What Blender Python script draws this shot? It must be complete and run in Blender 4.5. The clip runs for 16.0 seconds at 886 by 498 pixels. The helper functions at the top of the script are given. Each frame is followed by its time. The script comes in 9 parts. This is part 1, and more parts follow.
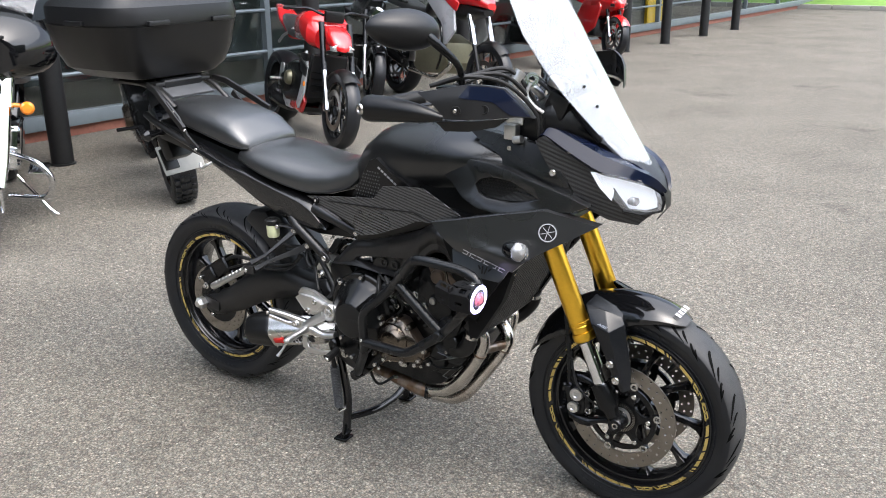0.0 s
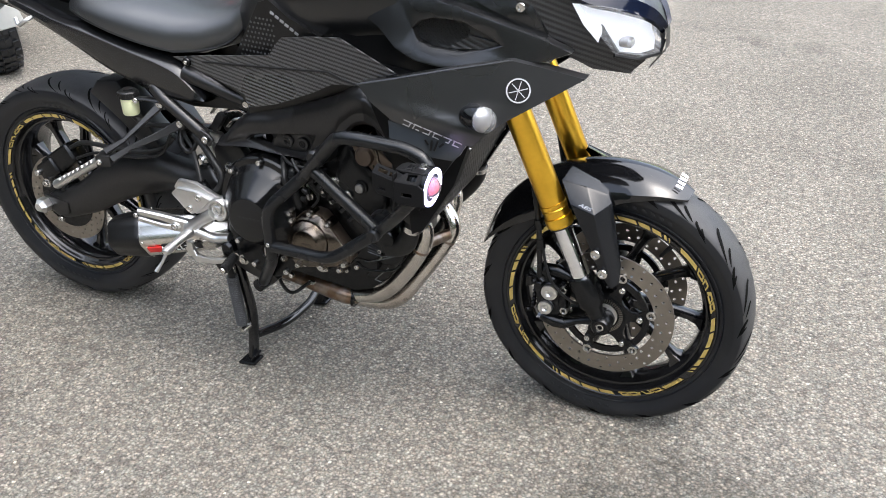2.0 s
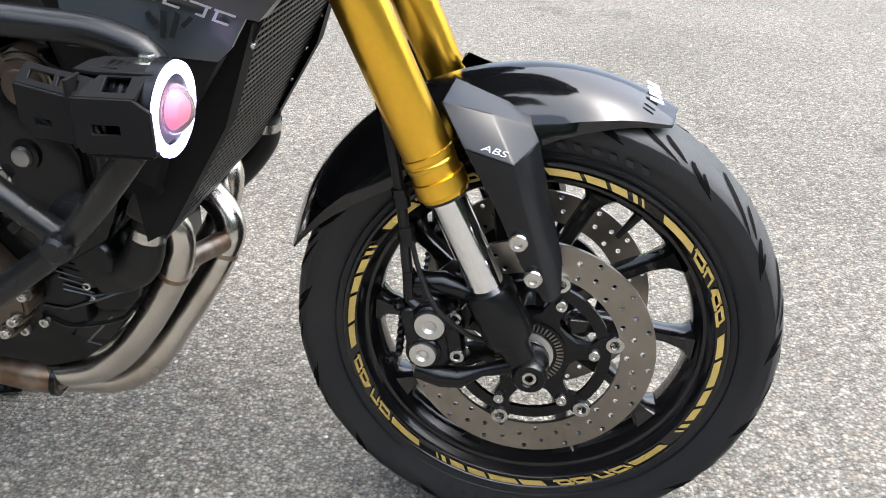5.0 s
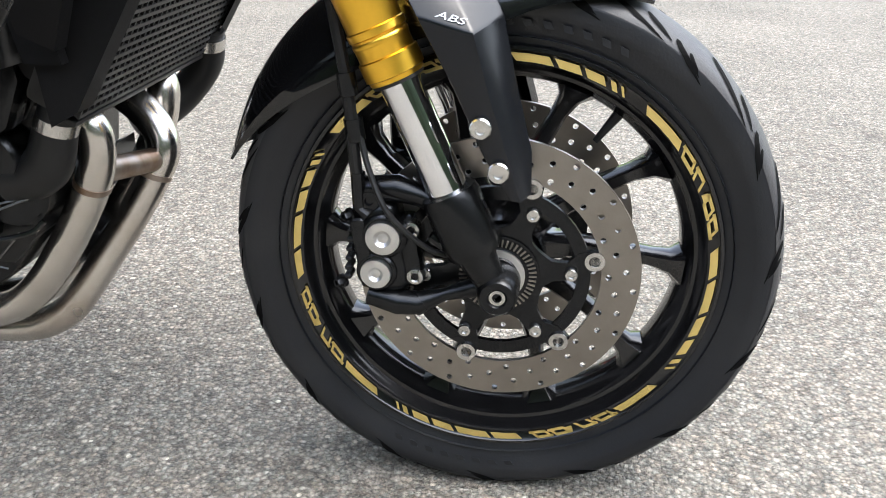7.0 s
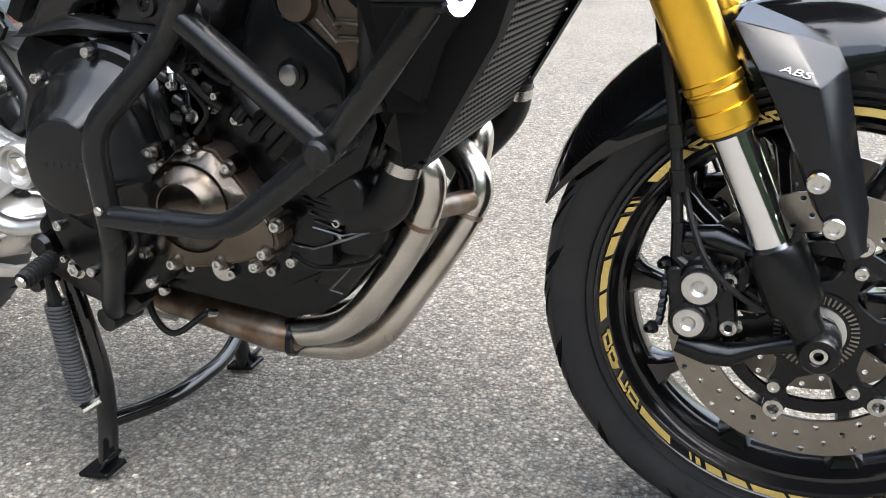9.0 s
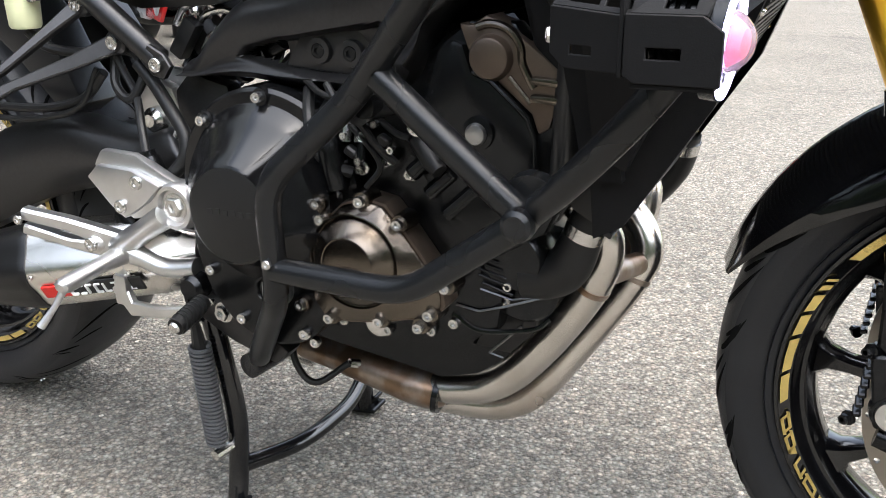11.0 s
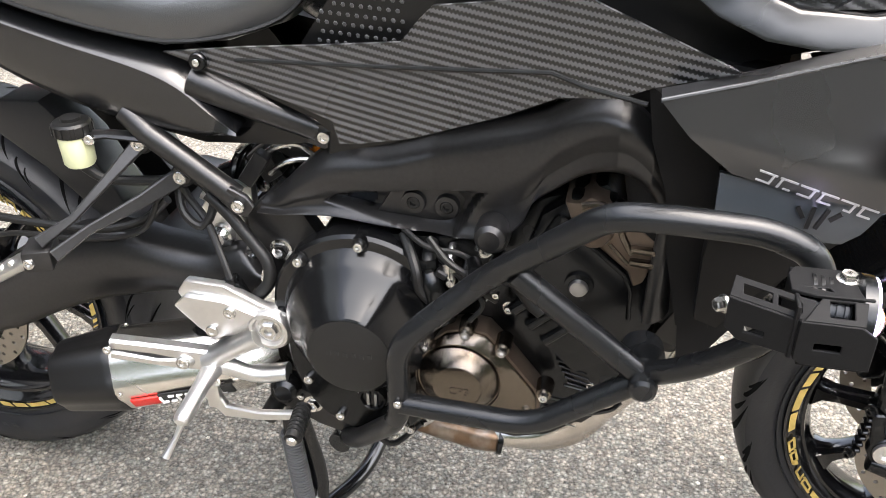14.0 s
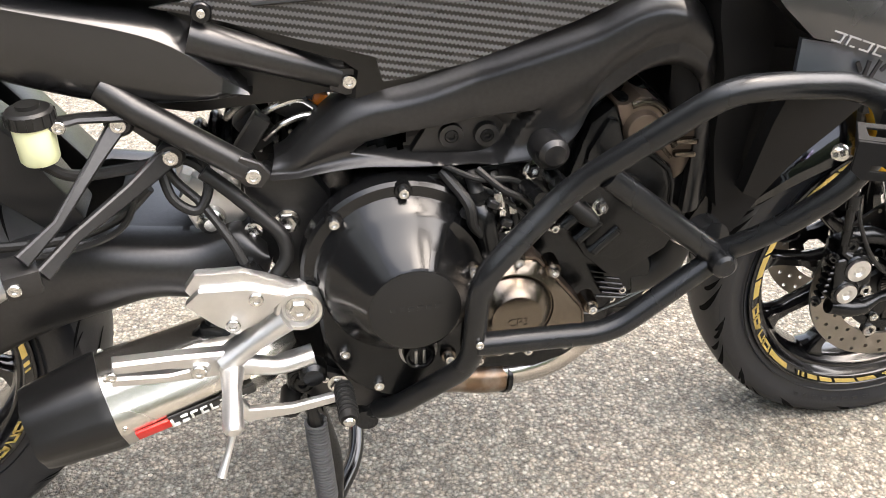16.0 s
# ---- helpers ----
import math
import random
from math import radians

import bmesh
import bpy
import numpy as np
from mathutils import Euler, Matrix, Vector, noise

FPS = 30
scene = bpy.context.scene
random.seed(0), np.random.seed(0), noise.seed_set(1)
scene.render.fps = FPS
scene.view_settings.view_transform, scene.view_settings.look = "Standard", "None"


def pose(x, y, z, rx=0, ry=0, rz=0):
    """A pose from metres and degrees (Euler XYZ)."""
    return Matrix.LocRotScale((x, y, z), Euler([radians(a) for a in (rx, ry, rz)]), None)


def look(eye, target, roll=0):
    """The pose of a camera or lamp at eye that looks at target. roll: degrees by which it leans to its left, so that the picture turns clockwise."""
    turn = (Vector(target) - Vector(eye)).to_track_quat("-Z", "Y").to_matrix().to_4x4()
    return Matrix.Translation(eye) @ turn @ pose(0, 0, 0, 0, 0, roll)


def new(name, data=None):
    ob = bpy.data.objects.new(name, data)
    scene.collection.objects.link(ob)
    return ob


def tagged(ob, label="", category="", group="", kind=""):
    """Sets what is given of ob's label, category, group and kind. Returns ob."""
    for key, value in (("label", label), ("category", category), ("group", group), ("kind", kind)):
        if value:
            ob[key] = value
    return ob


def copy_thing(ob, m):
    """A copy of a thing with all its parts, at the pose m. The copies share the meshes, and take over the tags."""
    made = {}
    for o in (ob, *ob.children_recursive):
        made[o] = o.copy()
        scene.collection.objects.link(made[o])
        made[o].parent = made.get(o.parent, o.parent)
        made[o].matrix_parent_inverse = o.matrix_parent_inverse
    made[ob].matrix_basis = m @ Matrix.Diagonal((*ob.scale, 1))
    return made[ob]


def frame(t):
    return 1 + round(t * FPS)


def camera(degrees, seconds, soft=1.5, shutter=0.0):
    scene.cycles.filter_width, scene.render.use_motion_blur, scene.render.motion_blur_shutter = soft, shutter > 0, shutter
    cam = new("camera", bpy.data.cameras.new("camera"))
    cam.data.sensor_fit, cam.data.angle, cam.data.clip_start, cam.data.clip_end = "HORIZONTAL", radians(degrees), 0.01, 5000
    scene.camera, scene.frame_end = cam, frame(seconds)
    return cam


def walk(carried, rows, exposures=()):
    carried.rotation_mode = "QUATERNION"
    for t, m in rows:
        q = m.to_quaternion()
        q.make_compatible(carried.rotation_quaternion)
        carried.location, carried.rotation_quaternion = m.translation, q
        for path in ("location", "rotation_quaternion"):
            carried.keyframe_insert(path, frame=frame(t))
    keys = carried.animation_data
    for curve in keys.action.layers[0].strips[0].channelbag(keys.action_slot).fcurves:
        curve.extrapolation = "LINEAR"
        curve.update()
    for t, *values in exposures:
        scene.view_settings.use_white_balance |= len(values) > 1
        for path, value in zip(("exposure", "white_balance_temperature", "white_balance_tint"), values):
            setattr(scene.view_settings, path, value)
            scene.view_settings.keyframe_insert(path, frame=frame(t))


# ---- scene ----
# camera: x along the motorcycle (forward), y to its left, z up; rear axle over the origin
cam = camera(53.87, 16.0, soft=0.95)
PATH = [  # seconds, eye, target, roll in degrees
    (0, (2.136, -2.071, 1.472), (1.121, -0.473, 0.829), -0.3),
    (0.5, (2.114, -2.041, 1.457), (1.104, -0.458, 0.769), -0.1),
    (1, (1.977, -1.933, 1.416), (1.035, -0.347, 0.644), -0.2),
    (1.5, (1.809, -1.821, 1.376), (1.004, -0.215, 0.496), -0.4),
    (2, (1.732, -1.682, 1.325), (1.045, -0.063, 0.373), -0.6),
    (2.5, (1.662, -1.49, 1.282), (1.112, 0.16, 0.293), -1.5),
    (3, (1.55, -1.338, 1.248), (1.207, 0.333, 0.204), -1.9),
    (3.5, (1.449, -1.22, 1.219), (1.281, 0.412, 0.075), -1.6),
    (3.7, (1.442, -1.196, 1.206), (1.275, 0.406, 0.021), -1.3),
    (5.8, (1.423, -0.886, 0.7), (1.225, 0.96, -0.046), 1.9),
    (6, (1.428, -0.888, 0.691), (1.253, 0.949, -0.079), 2.0),
    (6.5, (1.444, -0.906, 0.693), (1.281, 0.921, -0.103), 1.5),
    (7, (1.457, -0.913, 0.688), (1.271, 0.91, -0.112), 0.7),
    (7.5, (1.458, -0.926, 0.677), (1.194, 0.884, -0.132), -0.2),
    (8, (1.433, -0.936, 0.679), (1.026, 0.853, -0.117), -1.4),
    (8.5, (1.399, -0.948, 0.692), (0.849, 0.821, -0.062), -1.8),
    (9, (1.358, -0.962, 0.703), (0.698, 0.787, -0.008), -1.6),
    (9.5, (1.341, -0.971, 0.713), (0.592, 0.757, 0.04), -1.4),
    (9.7, (1.334, -0.975, 0.714), (0.56, 0.745, 0.049), -1.2),
    (11.8, (1.184, -0.931, 0.818), (0.407, 0.764, 0.095), -0.1),
    (12, (1.193, -0.964, 0.885), (0.464, 0.732, 0.114), -0.3),
    (12.5, (1.196, -1.107, 1.023), (0.544, 0.514, 0.051), -2.4),
    (13, (1.067, -1.179, 1.118), (0.365, 0.472, 0.234), -3.2),
    (13.5, (1.002, -1.123, 1.144), (0.5, 0.576, 0.216), -0.9),
    (14, (0.946, -1.01, 1.106), (0.563, 0.648, 0.055), -0.7),
    (14.5, (0.826, -0.971, 1.084), (0.704, 0.697, -0.014), 0.4),
    (15, (0.683, -0.978, 1.082), (0.822, 0.692, -0.009), 0.9),
    (15.5, (0.612, -1.011, 1.067), (0.854, 0.671, 0.013), 0.8),
    (16, (0.539, -1.021, 1.028), (0.858, 0.645, -0.032), 0.1),
]
walk(cam, [(t, look(eye, target, roll)) for t, eye, target, roll in PATH], [(0.0, 1.80, 6300, 10), (3.5, 2.19, 6300, 10), (6.0, 2.24, 6200, 9), (8.0, 2.42, 6250, 9), (9.7, 2.34, 6300, 10), (12.0, 2.42, 6500, 9), (12.5, 2.42, 6550, 10), (13.0, 2.75, 6450, 9), (13.5, 2.81, 6400, 10), (14.5, 2.82, 7000, 11), (16.0, 2.90, 7050, 12)])

# ---- world, sun, exposure ----
world = bpy.data.worlds.new("sky")
scene.world = world
world.use_nodes = True
wn, wl = world.node_tree.nodes, world.node_tree.links
sky = wn.new("ShaderNodeTexSky")
sky.sky_type = "NISHITA"
sky.sun_disc = False
SUN_EL, SUN_AZ = 66.0, 98.0
sky.sun_elevation, sky.sun_rotation = radians(SUN_EL), radians(SUN_AZ)
sky.air_density, sky.dust_density, sky.ozone_density = 1.0, 4.0, 1.0
wn["Background"].inputs["Strength"].default_value = 0.15
haze = wn.new("ShaderNodeHueSaturation")  # thin bright cloud: a paler sky
haze.inputs["Saturation"].default_value = 0.6
wl.new(sky.outputs["Color"], haze.inputs["Color"])
wl.new(haze.outputs["Color"], wn["Background"].inputs["Color"])
sun = new("sun", bpy.data.lights.new("sun", "SUN"))
sun.data.energy, sun.data.angle, sun.data.color = 1.05, radians(105), (1.0, 0.985, 0.965)
az, el = radians(SUN_AZ), radians(SUN_EL)
sun.matrix_world = look((math.sin(az) * math.cos(el) * 30, math.cos(az) * math.cos(el) * 30, math.sin(el) * 30), (0, 0, 0))


# ---- materials ----
def mat(name, color, rough=0.5, metal=0.0, coat=0.0, var=0.15, scale=40.0, bump=0.0, bump_scale=None, spec=0.5, rvar=0.1, second=None, mix_scale=6.0, mix_at=0.55):
    """A painted, plastic or metal surface: fine grain, broad patches, optional second colour, relief."""
    m = bpy.data.materials.new(name)
    m.use_nodes = True
    n, l = m.node_tree.nodes, m.node_tree.links
    b = n["Principled BSDF"]
    b.inputs["Metallic"].default_value = metal
    b.inputs["Coat Weight"].default_value = coat
    b.inputs["Coat Roughness"].default_value = 0.06
    b.inputs["Specular IOR Level"].default_value = spec
    co = n.new("ShaderNodeTexCoord")
    fine, broad = n.new("ShaderNodeTexNoise"), n.new("ShaderNodeTexNoise")
    fine.inputs["Scale"].default_value, fine.inputs["Detail"].default_value = scale, 6
    broad.inputs["Scale"].default_value, broad.inputs["Detail"].default_value = mix_scale, 3
    for t in (fine, broad):
        l.new(co.outputs["Object"], t.inputs["Vector"])
    hue = n.new("ShaderNodeMix")
    hue.data_type = "RGBA"
    hue.inputs["A"].default_value = (*[c * (1 - var) for c in color], 1)
    hue.inputs["B"].default_value = (*[min(1, c * (1 + var)) for c in color], 1)
    l.new(fine.outputs["Fac"], hue.inputs["Factor"])
    out = hue.outputs["Result"]
    if second:
        ramp = n.new("ShaderNodeMapRange")
        ramp.inputs["From Min"].default_value, ramp.inputs["From Max"].default_value = mix_at - 0.1, mix_at + 0.1
        l.new(broad.outputs["Fac"], ramp.inputs["Value"])
        two = n.new("ShaderNodeMix")
        two.data_type = "RGBA"
        two.inputs["B"].default_value = (*second, 1)
        l.new(ramp.outputs["Result"], two.inputs["Factor"])
        l.new(out, two.inputs["A"])
        out = two.outputs["Result"]
    l.new(out, b.inputs["Base Color"])
    rr = n.new("ShaderNodeMapRange")
    rr.inputs["To Min"].default_value, rr.inputs["To Max"].default_value = max(0.02, rough - rvar), min(1, rough + rvar)
    l.new(broad.outputs["Fac"], rr.inputs["Value"])
    l.new(rr.outputs["Result"], b.inputs["Roughness"])
    if bump:
        bt = n.new("ShaderNodeTexNoise")
        bt.inputs["Scale"].default_value, bt.inputs["Detail"].default_value = bump_scale or scale * 4, 4
        l.new(co.outputs["Object"], bt.inputs["Vector"])
        bp = n.new("ShaderNodeBump")
        bp.inputs["Strength"].default_value, bp.inputs["Distance"].default_value = bump, 0.002
        l.new(bt.outputs["Fac"], bp.inputs["Height"])
        l.new(bp.outputs["Normal"], b.inputs["Normal"])
    return m


def math_node(n, l, op, a, b=None):
    k = n.new("ShaderNodeMath")
    k.operation = op
    for i, v in enumerate((a, b)):
        if v is None:
            continue
        if isinstance(v, (int, float)):
            k.inputs[i].default_value = v
        else:
            l.new(v, k.inputs[i])
    return k.outputs[0]


def carbon_material(name, angle, pitch, dark, light, rough):
    """Twill weave: two crossed ribbon directions, in the plane of the bike's side."""
    m = mat(name, dark, rough, coat=0.25, var=0.1)
    n, l = m.node_tree.nodes, m.node_tree.links
    b = n["Principled BSDF"]
    co = n.new("ShaderNodeTexCoord")
    s = n.new("ShaderNodeSeparateXYZ")
    l.new(co.outputs["Object"], s.inputs[0])
    ca, sa = math.cos(radians(angle)) / pitch, math.sin(radians(angle)) / pitch
    u = math_node(n, l, "ADD", math_node(n, l, "MULTIPLY", s.outputs["X"], ca), math_node(n, l, "MULTIPLY", s.outputs["Z"], sa))
    v = math_node(n, l, "ADD", math_node(n, l, "MULTIPLY", s.outputs["X"], -sa), math_node(n, l, "MULTIPLY", s.outputs["Z"], ca))
    cell = math_node(n, l, "ADD", math_node(n, l, "FLOOR", u), math_node(n, l, "FLOOR", v))
    phase = math_node(n, l, "FRACT", math_node(n, l, "DIVIDE", cell, 4.0))
    over = math_node(n, l, "LESS_THAN", phase, 0.49)
    mx = n.new("ShaderNodeMix")
    mx.data_type = "RGBA"
    mx.inputs["A"].default_value, mx.inputs["B"].default_value = (*dark, 1), (*light, 1)
    l.new(over, mx.inputs["Factor"])
    l.new(mx.outputs["Result"], b.inputs["Base Color"])
    bp = n.new("ShaderNodeBump")
    bp.inputs["Strength"].default_value, bp.inputs["Distance"].default_value = 0.5, 0.0006
    ridge = math_node(n, l, "SINE", math_node(n, l, "MULTIPLY", math_node(n, l, "ADD", u, v), math.pi / 2))
    l.new(math_node(n, l, "ADD", math_node(n, l, "MULTIPLY", ridge, 0.5), over), bp.inputs["Height"])
    l.new(bp.outputs["Normal"], b.inputs["Normal"])
    return m


def asphalt_material():
    """Worn car-park asphalt: binder, pale and dark aggregate of two sizes, broad stains."""
    m = bpy.data.materials.new("asphalt")
    m.use_nodes = True
    n, l = m.node_tree.nodes, m.node_tree.links
    b = n["Principled BSDF"]
    co = n.new("ShaderNodeTexCoord")
    warp = n.new("ShaderNodeTexNoise")
    warp.inputs["Scale"].default_value = 60
    l.new(co.outputs["Object"], warp.inputs["Vector"])
    va = n.new("ShaderNodeVectorMath")
    va.operation = "MULTIPLY_ADD"
    va.inputs[1].default_value = (0.004, 0.004, 0.004)
    l.new(warp.outputs["Color"], va.inputs[0])
    l.new(co.outputs["Object"], va.inputs[2])
    cols, dists, tints = [], [], []
    for sc in (135.0, 400.0):
        vo = n.new("ShaderNodeTexVoronoi")
        vo.inputs["Scale"].default_value = sc
        l.new(va.outputs[0], vo.inputs["Vector"])
        sep = n.new("ShaderNodeSeparateColor")
        l.new(vo.outputs["Color"], sep.inputs[0])
        cols.append(sep.outputs[0])
        dists.append(vo.outputs["Distance"])
        tints.append(sep.outputs[1])
    ramp = n.new("ShaderNodeValToRGB")
    e = ramp.color_ramp.elements
    e[0].position, e[0].color = 0.0, (0.078, 0.075, 0.072, 1)
    e[1].position, e[1].color = 1.0, (0.345, 0.32, 0.28, 1)
    for p, c in ((0.3, 0.118), (0.6, 0.170), (0.85, 0.228)):
        k = e.new(p)
        k.color = (c, c * 0.945, c * 0.85, 1)
    fine = n.new("ShaderNodeValToRGB")
    e = fine.color_ramp.elements
    e[0].position, e[0].color = 0.1, (0.062, 0.060, 0.056, 1)
    e[1].position, e[1].color = 0.95, (0.265, 0.25, 0.215, 1)
    l.new(cols[0], ramp.inputs[0])
    l.new(cols[1], fine.inputs[0])
    mx = n.new("ShaderNodeMix")
    mx.data_type = "RGBA"
    mx.inputs["Factor"].default_value = 0.45
    l.new(ramp.outputs[0], mx.inputs["A"])
    l.new(fine.outputs[0], mx.inputs["B"])
    big = n.new("ShaderNodeTexNoise")
    big.inputs["Scale"].default_value, big.inputs["Detail"].default_value = 1.3, 5
    l.new(co.outputs["Object"], big.inputs["Vector"])
    sr = n.new("ShaderNodeMapRange")
    sr.inputs["From Min"].default_value, sr.inputs["From Max"].default_value = 0.25, 0.75
    sr.inputs["To Min"].default_value, sr.inputs["To Max"].default_value = 0.84, 1.15
    l.new(big.outputs["Fac"], sr.inputs["Value"])
    mul = n.new("ShaderNodeVectorMath")
    mul.operation = "SCALE"
    l.new(mx.outputs["Result"], mul.inputs[0])
    l.new(sr.outputs["Result"], mul.inputs["Scale"])
    # mottling of a few centimetres and tiny pale stones
    mot = n.new("ShaderNodeTexNoise")
    mot.inputs["Scale"].default_value, mot.inputs["Detail"].default_value, mot.inputs["Roughness"].default_value = 34, 9, 0.78
    l.new(co.outputs["Object"], mot.inputs["Vector"])
    mm = n.new("ShaderNodeMapRange")
    mm.inputs["From Min"].default_value, mm.inputs["From Max"].default_value = 0.3, 0.7
    mm.inputs["To Min"].default_value, mm.inputs["To Max"].default_value = 0.62, 1.38
    l.new(mot.outputs["Fac"], mm.inputs["Value"])
    vs = n.new("ShaderNodeTexVoronoi")
    vs.inputs["Scale"].default_value = 42
    l.new(va.outputs[0], vs.inputs["Vector"])
    vsep = n.new("ShaderNodeSeparateColor")
    l.new(vs.outputs["Color"], vsep.inputs[0])
    fleck = math_node(n, l, "MULTIPLY", math_node(n, l, "GREATER_THAN", vsep.outputs[1], 0.93), math_node(n, l, "LESS_THAN", vs.outputs["Distance"], 0.17))
    mul0 = n.new("ShaderNodeVectorMath")
    mul0.operation = "SCALE"
    l.new(mul.outputs[0], mul0.inputs[0])
    l.new(mm.outputs["Result"], mul0.inputs["Scale"])
    stone = n.new("ShaderNodeMix")
    stone.data_type = "RGBA"
    stone.inputs["B"].default_value = (0.46, 0.43, 0.37, 1)
    l.new(fleck, stone.inputs["Factor"])
    l.new(mul0.outputs[0], stone.inputs["A"])
    # old oil and rubber stains: small dark blots, thinly scattered
    spot = n.new("ShaderNodeTexNoise")
    spot.inputs["Scale"].default_value, spot.inputs["Detail"].default_value, spot.inputs["Roughness"].default_value = 0.9, 7, 0.62
    l.new(co.outputs["Object"], spot.inputs["Vector"])
    sm = n.new("ShaderNodeMapRange")
    sm.inputs["From Min"].default_value, sm.inputs["From Max"].default_value = 0.60, 0.70
    sm.inputs["To Min"].default_value, sm.inputs["To Max"].default_value = 1.0, 0.62
    l.new(spot.outputs["Fac"], sm.inputs["Value"])
    worn = n.new("ShaderNodeVectorMath")
    worn.operation = "SCALE"
    # dark binder in the joints between the stones, each stone warmer or cooler
    gap = n.new("ShaderNodeMapRange")
    gap.inputs["From Min"].default_value, gap.inputs["From Max"].default_value = 0.22, 0.62
    gap.inputs["To Min"].default_value, gap.inputs["To Max"].default_value = 1.40, 0.80
    l.new(dists[0], gap.inputs["Value"])
    inlay = n.new("ShaderNodeVectorMath")
    inlay.operation = "SCALE"
    l.new(stone.outputs["Result"], inlay.inputs[0])
    l.new(gap.outputs["Result"], inlay.inputs["Scale"])
    hues = n.new("ShaderNodeMix")
    hues.data_type = "RGBA"
    hues.inputs["A"].default_value, hues.inputs["B"].default_value = (1.06, 0.985, 0.915, 1), (0.965, 1.0, 0.985, 1)
    l.new(tints[0], hues.inputs["Factor"])
    tinted = n.new("ShaderNodeVectorMath")
    tinted.operation = "MULTIPLY"
    l.new(inlay.outputs[0], tinted.inputs[0])
    l.new(hues.outputs["Result"], tinted.inputs[1])
    l.new(tinted.outputs[0], worn.inputs[0])
    l.new(sm.outputs["Result"], worn.inputs["Scale"])
    l.new(worn.outputs[0], b.inputs["Base Color"])
    b.inputs["Roughness"].default_value = 0.88
    b.inputs["Specular IOR Level"].default_value = 0.18
    bp = n.new("ShaderNodeBump")
    bp.inputs["Strength"].default_value, bp.inputs["Distance"].default_value = 1.0, 0.0046
    bp.invert = True
    l.new(math_node(n, l, "ADD", dists[0], math_node(n, l, "MULTIPLY", dists[1], 0.5)), bp.inputs["Height"])
    l.new(bp.outputs["Normal"], b.inputs["Normal"])
    return m


def glass_material(name, tint, rough=0.02, milk=0.0, ior=1.45):
    m = bpy.data.materials.new(name)
    m.use_nodes = True
    b = m.node_tree.nodes["Principled BSDF"]
    b.inputs["Base Color"].default_value = (*tint, 1)
    b.inputs["Roughness"].default_value = rough
    b.inputs["IOR"].default_value = ior
    b.inputs["Transmission Weight"].default_value = 1.0 - milk
    return m


def glow_material(name, color, strength):
    m = bpy.data.materials.new(name)
    m.use_nodes = True
    b = m.node_tree.nodes["Principled BSDF"]
    b.inputs["Base Color"].default_value = (*color, 1)
    b.inputs["Emission Color"].default_value = (*color, 1)
    b.inputs["Emission Strength"].default_value = strength
    return m


ASPHALT = asphalt_material()
GLOSS_BLACK = mat("gloss_black_paint", (0.004, 0.0042, 0.0048), 0.09, spec=0.62, var=0.1, rvar=0.05)
NIGHT_PAINT = mat("midnight_black_paint", (0.005, 0.0075, 0.018), 0.11, spec=0.26, var=0.2, scale=900, rvar=0.04)
MATT_PAINT = mat("matt_black_paint", (0.0075, 0.0077, 0.0080), 0.28, spec=0.70, var=0.12, scale=300, bump=0.025, bump_scale=900, rvar=0.06)
FAIRING_PAINT = mat("satin_fairing_paint", (0.011, 0.011, 0.0114), 0.29, spec=0.92, var=0.15, scale=300, bump=0.03, bump_scale=900, rvar=0.06)
SATIN_FRAME = mat("satin_black_frame", (0.046, 0.0455, 0.046), 0.34, metal=0.8, spec=0.5, var=0.2, scale=200, bump=0.06, bump_scale=700, rvar=0.08)
BLACK_METAL = mat("black_engine_metal", (0.028, 0.029, 0.0305), 0.25, metal=0.9, spec=0.5, var=0.25, scale=60, bump=0.07, bump_scale=500, rvar=0.08)
COVER_BLACK = mat("satin_black_cover", (0.0045, 0.0046, 0.0050), 0.18, spec=0.40, var=0.2, scale=60, bump=0.03, bump_scale=500, rvar=0.06)
BLACK_PLASTIC = mat("black_plastic", (0.005, 0.005, 0.0052), 0.33, spec=0.38, var=0.2, scale=150, bump=0.10, bump_scale=800)
GREY_PLASTIC = mat("grey_black_plastic", (0.010, 0.0102, 0.011), 0.34, spec=0.36, var=0.15, scale=150, bump=0.1, bump_scale=900)
STAY_BLACK = mat("black_stay_plastic", (0.0055, 0.0062, 0.0075), 0.20, spec=0.36, var=0.12, scale=200, bump=0.04, bump_scale=900, rvar=0.06)
GUARD_GREY = mat("radiator_guard_grey", (0.013, 0.0135, 0.0145), 0.42, metal=0.3, spec=0.5, var=0.2, scale=200)
BRACKET_BLACK = mat("matt_bracket_black", (0.006, 0.006, 0.0063), 0.60, spec=0.14, var=0.2, scale=200, bump=0.1, bump_scale=900)
BRIGHT_EDGE = mat("bright_edge_metal", (0.22, 0.22, 0.22), 0.3, metal=1.0, var=0.4, scale=120)
TUBE_BLACK = mat("powder_coated_tube", (0.012, 0.0128, 0.014), 0.27, metal=0.35, spec=0.5, var=0.15, scale=300, bump=0.06, bump_scale=1500)
RUBBER = mat("tyre_rubber", (0.0056, 0.0068, 0.0092), 0.38, spec=0.45, var=0.25, scale=30, bump=0.15, bump_scale=300, second=(0.011, 0.0118, 0.0135), mix_scale=9)
TREAD = mat("scuffed_tread_rubber", (0.026, 0.0262, 0.028), 0.55, spec=0.4, var=0.35, scale=60, bump=0.2, bump_scale=400, second=(0.036, 0.0355, 0.035), mix_scale=14)
GROOVE_SHADE = mat("tread_groove_shade", (0.0025, 0.0025, 0.0025), 0.95, spec=0.1)
HOSE = mat("hose_rubber", (0.008, 0.008, 0.008), 0.45, spec=0.35, var=0.2)
